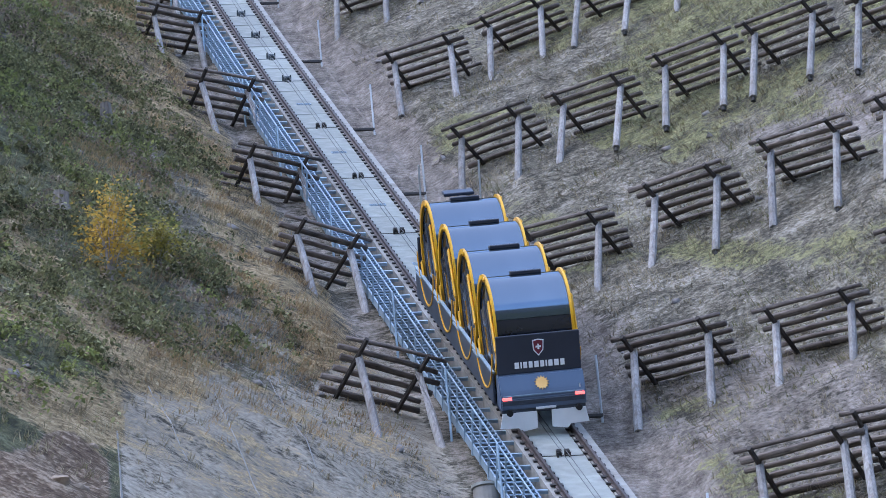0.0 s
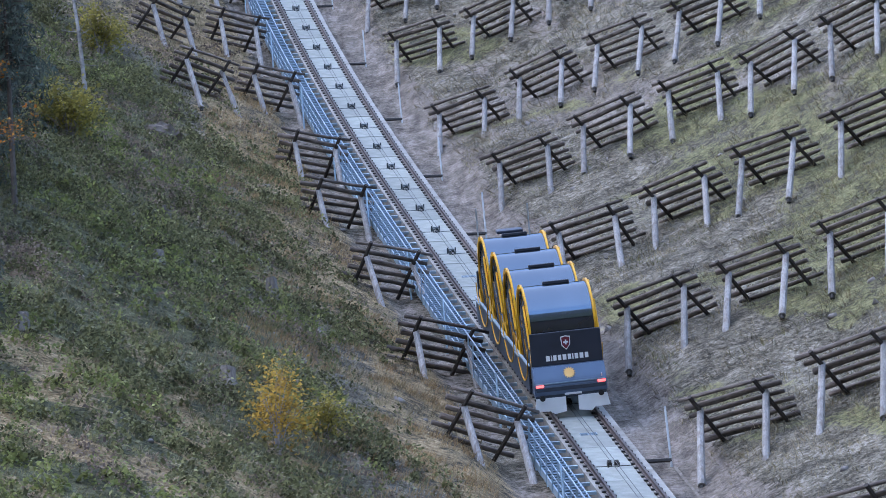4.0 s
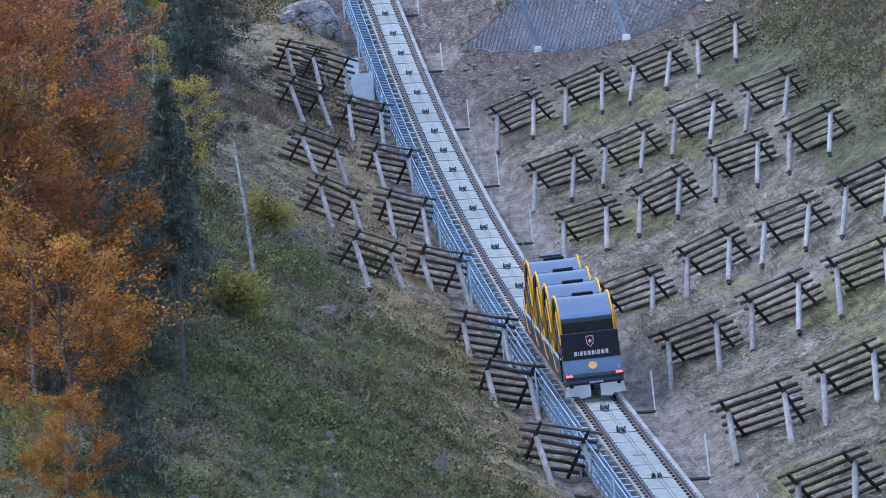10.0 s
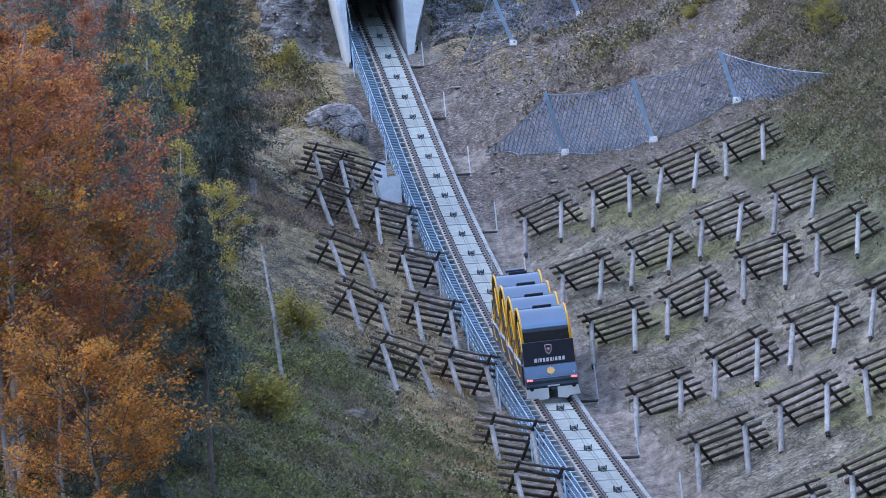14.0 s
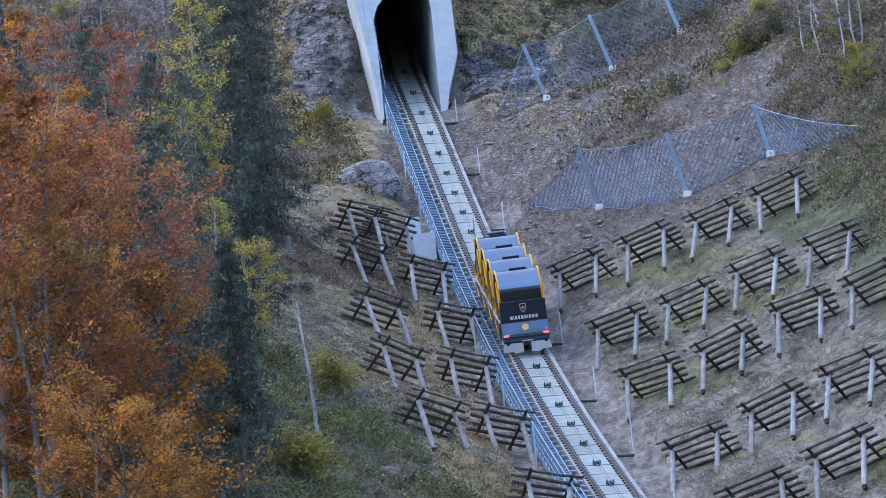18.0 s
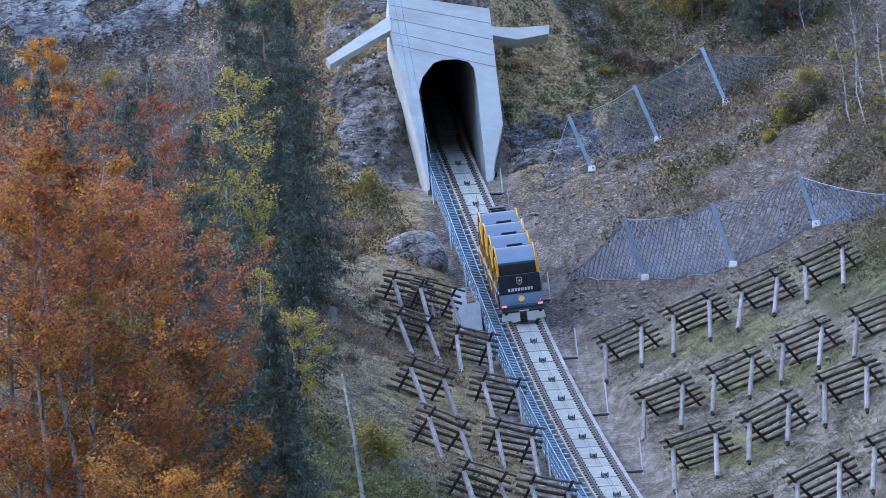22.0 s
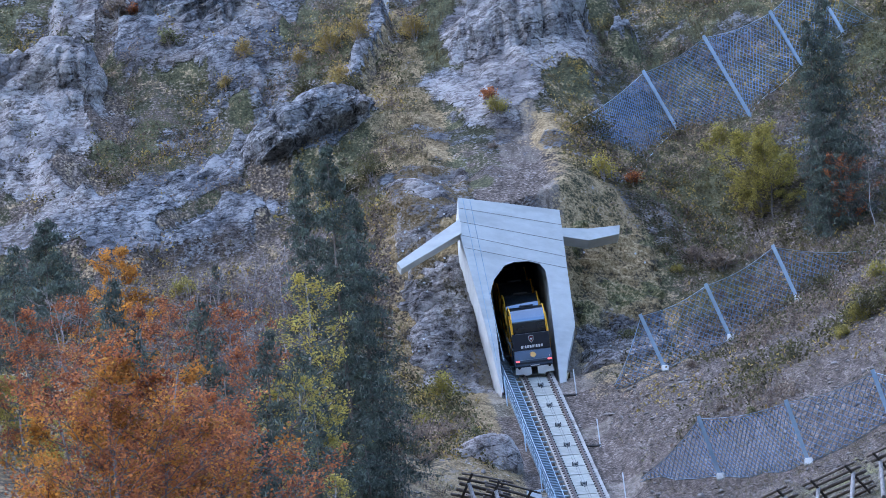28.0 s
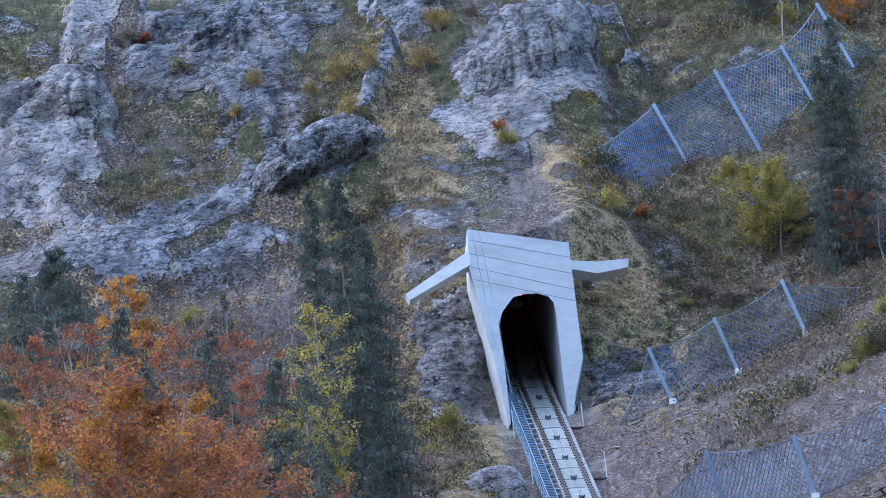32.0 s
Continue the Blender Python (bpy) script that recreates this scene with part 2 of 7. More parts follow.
def ground_material():
    """Dry grass, green herbage, bare grey earth and broken rock, by the cover that grows there."""
    m, nt, b = shader("mountainside", 0.92, 0.0, 0.2)
    fine, mid, big = noise_fac(nt, 0.18, 6.0), noise_fac(nt, 1.1, 5.0), noise_fac(nt, 6.0, 4.0)
    rill = noise_fac(nt, 0.7, 5.0, (1.6, 0.35, 0.35))
    # dry stalks combed downhill
    tc = nt.nodes.new("ShaderNodeTexCoord")
    turn, thin = nt.nodes.new("ShaderNodeMapping"), nt.nodes.new("ShaderNodeMapping")
    turn.inputs["Rotation"].default_value, thin.inputs["Scale"].default_value = (0, 0, 0.5), (1.0, 0.17, 0.17)
    nt.links.new(tc.outputs["Object"], turn.inputs["Vector"])
    nt.links.new(turn.outputs[0], thin.inputs["Vector"])
    comb = node(nt, "ShaderNodeTexNoise", Scale=8.0, Detail=4.0, Roughness=0.7)
    nt.links.new(thin.outputs[0], comb.inputs["Vector"])
    speck = math_node(nt, "ADD", math_node(nt, "MULTIPLY", fine, 0.38), math_node(nt, "MULTIPLY", mid, 0.30))
    speck = math_node(nt, "ADD", speck, math_node(nt, "MULTIPLY", comb.outputs[0], 0.07))
    speck = math_node(nt, "ADD", speck, math_node(nt, "MULTIPLY", noise_fac(nt, 0.055, 4.0, rough_=0.75), 0.25))
    speck = math_node(nt, "ADD", math_node(nt, "MULTIPLY", speck, 1.36), -0.203)
    grass = ramp(nt, speck, [(0.39, (0.045, 0.040, 0.030)), (0.46, (0.115, 0.102, 0.076)), (0.53, (0.205, 0.184, 0.145)), (0.61, (0.36, 0.33, 0.285))])
    green = ramp(nt, speck, [(0.38, (0.030, 0.031, 0.017)), (0.50, (0.094, 0.094, 0.050)), (0.62, (0.20, 0.195, 0.112))])
    earth = ramp(nt, math_node(nt, "ADD", math_node(nt, "MULTIPLY", rill, 0.35), math_node(nt, "MULTIPLY", speck, 0.65)),
                 [(0.39, (0.070, 0.058, 0.048)), (0.50, (0.185, 0.160, 0.136)), (0.61, (0.34, 0.30, 0.27))])
    scree = ramp(nt, math_node(nt, "ADD", math_node(nt, "MULTIPLY", fine, 0.7), math_node(nt, "MULTIPLY", rill, 0.3)),
                 [(0.38, (0.024, 0.020, 0.017)), (0.47, (0.080, 0.064, 0.054)), (0.55, (0.145, 0.119, 0.104)), (0.62, (0.30, 0.26, 0.238))])
    tc = nt.nodes.new("ShaderNodeTexCoord")
    warp = nt.nodes.new("ShaderNodeMix")
    warp.data_type = "VECTOR"
    warp.inputs[0].default_value = 0.06
    wob = node(nt, "ShaderNodeTexNoise", Scale=0.5, Detail=5.0)
    nt.links.new(tc.outputs["Object"], wob.inputs["Vector"])
    nt.links.new(tc.outputs["Object"], warp.inputs[4])
    amp = nt.nodes.new("ShaderNodeVectorMath")
    amp.operation = "SCALE"
    amp.inputs[3].default_value = 9.0
    nt.links.new(wob.outputs[1], amp.inputs[0])
    nt.links.new(amp.outputs[0], warp.inputs[5])
    chips, lines = [], []
    for size in (1.5, 0.55, 0.24):
        mp = nt.nodes.new("ShaderNodeMapping")
        mp.inputs["Rotation"].default_value, mp.inputs["Scale"].default_value = (0.4, 0.5, 0.3), (1.0, 1.0, 1.9)
        nt.links.new(warp.outputs[1], mp.inputs["Vector"])
        for feature in ("F1", "DISTANCE_TO_EDGE"):
            vo = node(nt, "ShaderNodeTexVoronoi", Scale=1.0 / size)
            vo.feature = feature
            nt.links.new(mp.outputs[0], vo.inputs["Vector"])
            if feature == "F1":
                tone = nt.nodes.new("ShaderNodeSeparateColor")
                nt.links.new(vo.outputs["Color"], tone.inputs[0])
                chips.append(tone.outputs[0])
            else:
                lines.append(ramp(nt, vo.outputs["Distance"], [(0.0, (0, 0, 0)), (0.07, (1, 1, 1))]))

    def total(pairs):
        out = math_node(nt, "MULTIPLY", *pairs[0])
        for pair in pairs[1:]:
            out = math_node(nt, "ADD", out, math_node(nt, "MULTIPLY", *pair))
        return out

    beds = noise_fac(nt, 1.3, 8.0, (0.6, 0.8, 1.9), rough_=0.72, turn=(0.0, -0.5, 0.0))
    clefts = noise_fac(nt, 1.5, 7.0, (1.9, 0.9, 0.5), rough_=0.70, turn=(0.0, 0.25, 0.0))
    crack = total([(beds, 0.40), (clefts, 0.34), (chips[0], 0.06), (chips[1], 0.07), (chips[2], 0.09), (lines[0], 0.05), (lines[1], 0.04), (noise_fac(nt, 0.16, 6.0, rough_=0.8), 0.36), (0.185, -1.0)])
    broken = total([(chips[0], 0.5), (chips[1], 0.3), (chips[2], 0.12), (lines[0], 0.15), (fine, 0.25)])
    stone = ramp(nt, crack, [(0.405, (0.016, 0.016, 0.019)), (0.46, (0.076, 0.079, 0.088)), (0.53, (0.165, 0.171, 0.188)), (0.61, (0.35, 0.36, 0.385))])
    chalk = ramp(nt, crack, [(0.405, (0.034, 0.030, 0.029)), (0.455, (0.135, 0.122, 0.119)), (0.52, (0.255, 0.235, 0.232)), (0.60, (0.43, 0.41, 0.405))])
    stone = mix(nt, attr(nt, "pale"), stone, chalk)
    tinge = math_node(nt, "MULTIPLY", ramp(nt, big, [(0.49, (0, 0, 0)), (0.62, (1, 1, 1))]), math_node(nt, "SUBTRACT", 0.55, math_node(nt, "MULTIPLY", attr(nt, "pale"), 0.3)))
    stone = mix(nt, tinge, stone,
                ramp(nt, crack, [(0.36, (0.06, 0.045, 0.038)), (0.50, (0.21, 0.168, 0.145)), (0.66, (0.44, 0.375, 0.335))]))

    stain = ramp(nt, noise_fac(nt, 4.5, 3.0), [(0.40, (0.52, 0.53, 0.56)), (0.52, (1.0, 1.0, 1.0))])
    stone = mix(nt, 1.0, stone, stain, "MULTIPLY")

    grain = math_node(nt, "ADD", math_node(nt, "MULTIPLY", fine, 0.5), math_node(nt, "MULTIPLY", mid, 0.5))

    def cover(name, blur):
        edge = math_node(nt, "ADD", attr(nt, name), math_node(nt, "MULTIPLY", math_node(nt, "SUBTRACT", grain, 0.5), blur))
        return ramp(nt, edge, [(0.40, (0, 0, 0)), (0.60, (1, 1, 1))])

    col = mix(nt, cover("green", 1.6), grass, green)
    col = mix(nt, cover("earth", 1.8), col, earth)
    col = mix(nt, cover("scree", 2.6), col, scree)
    moss = ramp(nt, speck, [(0.39, (0.048, 0.048, 0.024)), (0.49, (0.135, 0.130, 0.062)), (0.60, (0.27, 0.255, 0.135))])
    col = mix(nt, cover("moss", 2.4), col, moss)
    loam = ramp(nt, math_node(nt, "ADD", math_node(nt, "MULTIPLY", fine, 0.6), math_node(nt, "MULTIPLY", mid, 0.4)), [(0.38, (0.055, 0.032, 0.020)), (0.50, (0.135, 0.094, 0.062)), (0.61, (0.35, 0.27, 0.20))])
    spray = ramp(nt, total([(fine, 0.5), (mid, 0.3), (big, 0.2)]), [(0.38, (0.145, 0.126, 0.100)), (0.50, (0.27, 0.238, 0.190)), (0.62, (0.40, 0.36, 0.30))])
    col = mix(nt, cover("spray", 1.6), col, spray)
    straw = ramp(nt, speck, [(0.40, (0.11, 0.080, 0.042)), (0.50, (0.26, 0.192, 0.105)), (0.60, (0.42, 0.325, 0.20))])
    col = mix(nt, cover("straw", 2.2), col, straw)
    col = mix(nt, cover("loam", 1.2), col, loam)
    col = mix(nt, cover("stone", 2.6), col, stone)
    nt.links.new(col, b.inputs["Base Color"])
    relief(nt, b, math_node(nt, "ADD", math_node(nt, "MULTIPLY", broken, cover("stone", 0.6)), math_node(nt, "MULTIPLY", grain, 0.62)), 1.0, 0.55)
    return m


GROUND = ground_material()
CONCRETE = worn("pale_concrete", (0.225, 0.242, 0.222), (0.33, 0.35, 0.325), 0.5, 0.85, per_object=0.12, stain=(0.20, 0.21, 0.205))
PORTAL_CONCRETE = worn("formed_concrete", (0.46, 0.475, 0.475), (0.56, 0.575, 0.575), 0.9, 0.8, stretch=(1, 1, 2), per_object=0.03, bump=0.1, stain=(0.42, 0.43, 0.43))
BEAM_CONCRETE = worn("track_beam_concrete", (0.25, 0.245, 0.225), (0.37, 0.36, 0.335), 0.5, 0.9, stain=(0.18, 0.165, 0.145))
KERB_CONCRETE = worn("old_concrete", (0.20, 0.19, 0.18), (0.32, 0.31, 0.29), 0.5, 0.9)
STAINED_CONCRETE = worn("earth_stained_concrete", (0.085, 0.074, 0.064), (0.20, 0.178, 0.158), 0.35, 0.95, bump=0.7, stain=(0.12, 0.092, 0.07))
TUNNEL_DARK = worn("dark_tunnel_rock", (0.42, 0.44, 0.49), (0.54, 0.56, 0.61), 1.0, 0.95)
RAIL_STEEL = worn("rusty_rail_steel", (0.05, 0.040, 0.038), (0.12, 0.092, 0.084), 0.15, 0.55, 0.5)
CABLE_STEEL = worn("dull_cable_steel", (0.10, 0.105, 0.105), (0.17, 0.175, 0.175), 0.2, 0.6, 0.3, bump=0.0)
ROLLER_STEEL = worn("blue_grey_roller_steel", (0.04, 0.055, 0.066), (0.09, 0.115, 0.135), 0.1, 0.6, 0.4)
FITTING = worn("dark_fitting_steel", (0.02, 0.02, 0.022), (0.06, 0.055, 0.05), 0.1, 0.6, 0.4)
GALVANISED = worn("galvanised_steel", (0.23, 0.33, 0.42), (0.35, 0.455, 0.55), 0.25, 0.45, 0.35, bump=0.05)
GRATING = worn("galvanised_grating", (0.19, 0.26, 0.33), (0.28, 0.36, 0.44), 0.2, 0.5, 0.35, bump=0.05)
POLE_STEEL = worn("pale_pole_steel", (0.34, 0.37, 0.40), (0.46, 0.49, 0.52), 0.2, 0.5, 0.2, bump=0.0)
STUMP_WOOD = worn("old_stump_wood", (0.08, 0.07, 0.062), (0.20, 0.18, 0.165), 0.12, 0.95, stretch=(2, 2, 0.3), bump=0.8)
LOG_WOOD = worn("dark_log_wood", (0.052, 0.044, 0.041), (0.19, 0.160, 0.144), 0.10, 0.9, stretch=(0.25, 2, 2), per_object=0.35, bump=0.6)
BEAM_WOOD = worn("black_brown_beam_wood", (0.032, 0.028, 0.027), (0.072, 0.061, 0.056), 0.12, 0.85, per_object=0.2)
POST_WOOD = worn("grey_weathered_post_wood", (0.17, 0.162, 0.16), (0.34, 0.328, 0.325), 0.10, 0.9, stretch=(2, 2, 0.3), per_object=0.22, bump=0.7, stain=(0.16, 0.135, 0.12))
BARK = worn("grey_bark", (0.05, 0.042, 0.036), (0.14, 0.12, 0.105), 0.15, 0.95, stretch=(1, 1, 0.4), bump=0.8)
PALE_BARK = worn("pale_bark", (0.24, 0.23, 0.225), (0.42, 0.41, 0.40), 0.25, 0.9, stretch=(1, 1, 0.5), stain=(0.08, 0.07, 0.06))
BOULDER = worn("broken_limestone", (0.085, 0.076, 0.072), (0.22, 0.205, 0.195), 0.35, 0.95, bump=0.9, per_object=0.25)

NAVY = worn("dark_navy_paint", (0.015, 0.020, 0.034), (0.024, 0.031, 0.050), 1.5, 0.35, bump=0.0, per_object=0.0, spec=0.5)
BODY_BLUE = worn("slate_blue_paint", (0.075, 0.112, 0.18), (0.10, 0.142, 0.215), 1.5, 0.28, 0.3, bump=0.0, per_object=0.0, spec=0.6)
SIDE_GREY = worn("anthracite_paint", (0.026, 0.034, 0.05), (0.05, 0.064, 0.09), 0.6, 0.45, bump=0.0, per_object=0.0)
YELLOW = worn("golden_yellow_paint", (0.60, 0.30, 0.012), (0.72, 0.38, 0.02), 1.0, 0.35, bump=0.0, per_object=0.0)
WHITE_PAINT = worn("white_paint", (0.66, 0.68, 0.70), (0.78, 0.80, 0.82), 0.6, 0.4, bump=0.0, per_object=0.0)
RED_PAINT = worn("dark_red_paint", (0.12, 0.012, 0.026), (0.16, 0.016, 0.034), 0.5, 0.4, bump=0.0, per_object=0.0)
SUN_PAINT = worn("pale_orange_paint", (0.75, 0.42, 0.12), (0.82, 0.50, 0.18), 0.5, 0.5, bump=0.0, per_object=0.0)
TINTED = worn("tinted_mirror_glass", (0.10, 0.135, 0.18), (0.125, 0.162, 0.21), 2.0, 0.10, 0.9, bump=0.0, per_object=0.0)
DARK_GLASS = worn("dark_glass", (0.010, 0.012, 0.016), (0.016, 0.018, 0.024), 2.0, 0.06, 0.0, bump=0.0, per_object=0.0, spec=0.6)
RUBBER = worn("black_rubber", (0.012, 0.012, 0.013), (0.022, 0.022, 0.024), 0.3, 0.8, bump=0.0)
TAIL_RED = glow("red_lamp", (1.0, 0.10, 0.10), 1.1)


# ---- mesh helpers ----
def mesh_of(name, verts, faces, material, smooth=False):
    me = bpy.data.meshes.new(name)
    me.from_pydata([tuple(v) for v in verts], [], [tuple(f) for f in faces])
    me.materials.append(material)
    if smooth:
        me.polygons.foreach_set("use_smooth", [True] * len(me.polygons))
    me.update()
    return me


def part(name, bm, material, parent, label="", smooth=False):
    """Links a bmesh, or a mesh, as one object under a thing or a part."""
    if isinstance(bm, bpy.types.Mesh):
        me = bm
    else:
        me = bpy.data.meshes.new(name)
        bm.to_mesh(me)
        bm.free()
        me.materials.append(material)
        if smooth:
            me.polygons.foreach_set("use_smooth", [True] * len(me.polygons))
    ob = new(name, me)
    ob.parent = parent
    if label:
        ob["label"] = label
    return ob


def thing(name, m, label, category, group=""):
    ob = new(name)
    ob.empty_display_size = 0.3
    ob.matrix_world = m
    return tagged(ob, label, category, group)


def add_box(bm, size, at, turn=None, bevel=0.0):
    r = bmesh.ops.create_cube(bm, size=1.0)
    m = Matrix.LocRotScale(at, (turn or Matrix.Identity(3)).to_quaternion() if turn else None, size)
    bmesh.ops.transform(bm, matrix=m, verts=r["verts"])
    if bevel:
        edges = list({e for v in r["verts"] for e in v.link_edges})
        bmesh.ops.bevel(bm, geom=edges, offset=bevel, segments=1, affect="EDGES")


def box_bm(size, at=(0, 0, 0), turn=None, bevel=0.0):
    bm = bmesh.new()
    add_box(bm, size, at, turn, bevel)
    return bm


def add_tube(bm, points, radii, sides=8, wobble=0.0, seed=0):
    """A round bar through the points, with caps; radii one for all or one a point."""
    rnd = random.Random(seed)
    points = [Vector(p) for p in points]
    if not hasattr(radii, "__len__"):
        radii = [radii] * len(points)
    rings = []
    up = Vector((0, 0, 1))
    for k, p in enumerate(points):
        way = (points[min(k + 1, len(points) - 1)] - points[max(k - 1, 0)]).normalized()
        side = way.cross(up if abs(way.z) < 0.9 else Vector((1, 0, 0))).normalized()
        over = side.cross(way)
        ring = []
        for s in range(sides):
            a = 2 * math.pi * s / sides
            r = radii[k] * (1 + wobble * (rnd.random() - 0.5))
            ring.append(bm.verts.new(p + side * math.cos(a) * r + over * math.sin(a) * r))
        rings.append(ring)
    for a, b in zip(rings, rings[1:]):
        for s in range(sides):
            bm.faces.new((a[s], a[(s + 1) % sides], b[(s + 1) % sides], b[s]))
    bm.faces.new(rings[0][::-1])
    bm.faces.new(rings[-1])


def tube_bm(points, radii, sides=8, wobble=0.0, seed=0):
    bm = bmesh.new()
    add_tube(bm, points, radii, sides, wobble, seed)
    return bm


def prism_bm(outline, y0, y1):
    """An outline of (x, z), pushed from y0 to y1."""
    bm = bmesh.new()
    a = [bm.verts.new((x, y0, z)) for x, z in outline]
    b = [bm.verts.new((x, y1, z)) for x, z in outline]
    bm.faces.new(a)
    bm.faces.new(b[::-1])
    for k in range(len(a)):
        j = (k + 1) % len(a)
        bm.faces.new((a[j], a[k], b[k], b[j]))
    bmesh.ops.recalc_face_normals(bm, faces=bm.faces)
    return bm


def slope_of(x, y, h=2.5):
    gx = float(land(x + h, y) - land(x - h, y)) / (2 * h)
    gy = float(land(x, y + h) - land(x, y - h)) / (2 * h)
    return gx, gy


def at_land(x, y, sink=0.0):
    return Vector((x, y, float(land(x, y)) - sink))


def track_frame(y):
    """The pose on the track at y: x to the right, y up the track, z off it."""
    x, z = track_xz(y)
    xa, za = track_xz(y - 0.5)
    xb, zb = track_xz(y + 0.5)
    rise, head = math.degrees(math.atan2(zb - za, math.hypot(xb - xa, 1.0))), math.degrees(math.atan2(xa - xb, 1.0))
    return pose(float(x), y, float(z), rise, 0, head)


def track_ys(y0, y1, step):
    """Places on the track, step metres apart along it."""
    out, y = [], y0
    while y < y1:
        out.append(y)
        y += step * (track_frame(y).to_3x3() @ Vector((0, 1, 0))).y
    return out


# ---- the mountainside ----
def spread(knots):
    out = []
    for a, b, n in knots:
        out += list(np.linspace(a, b, n, endpoint=False))
    return np.array(out + [knots[-1][1]])


def apron(x, y):
    """The grey sprayed slope at the lowest left, and where herbage must not grow."""
    d = x - track_xz(y)[0]
    return ease((135.5 + 2.1 * (d + 6.9) - y + 2.0 * rough(x, y, 3.0, 2, 68)) / 2.5) * ease((x + 0.75) / 0.2) * ease((-d - 2.4) / 0.6) * ease((y - 98.0) / 4)


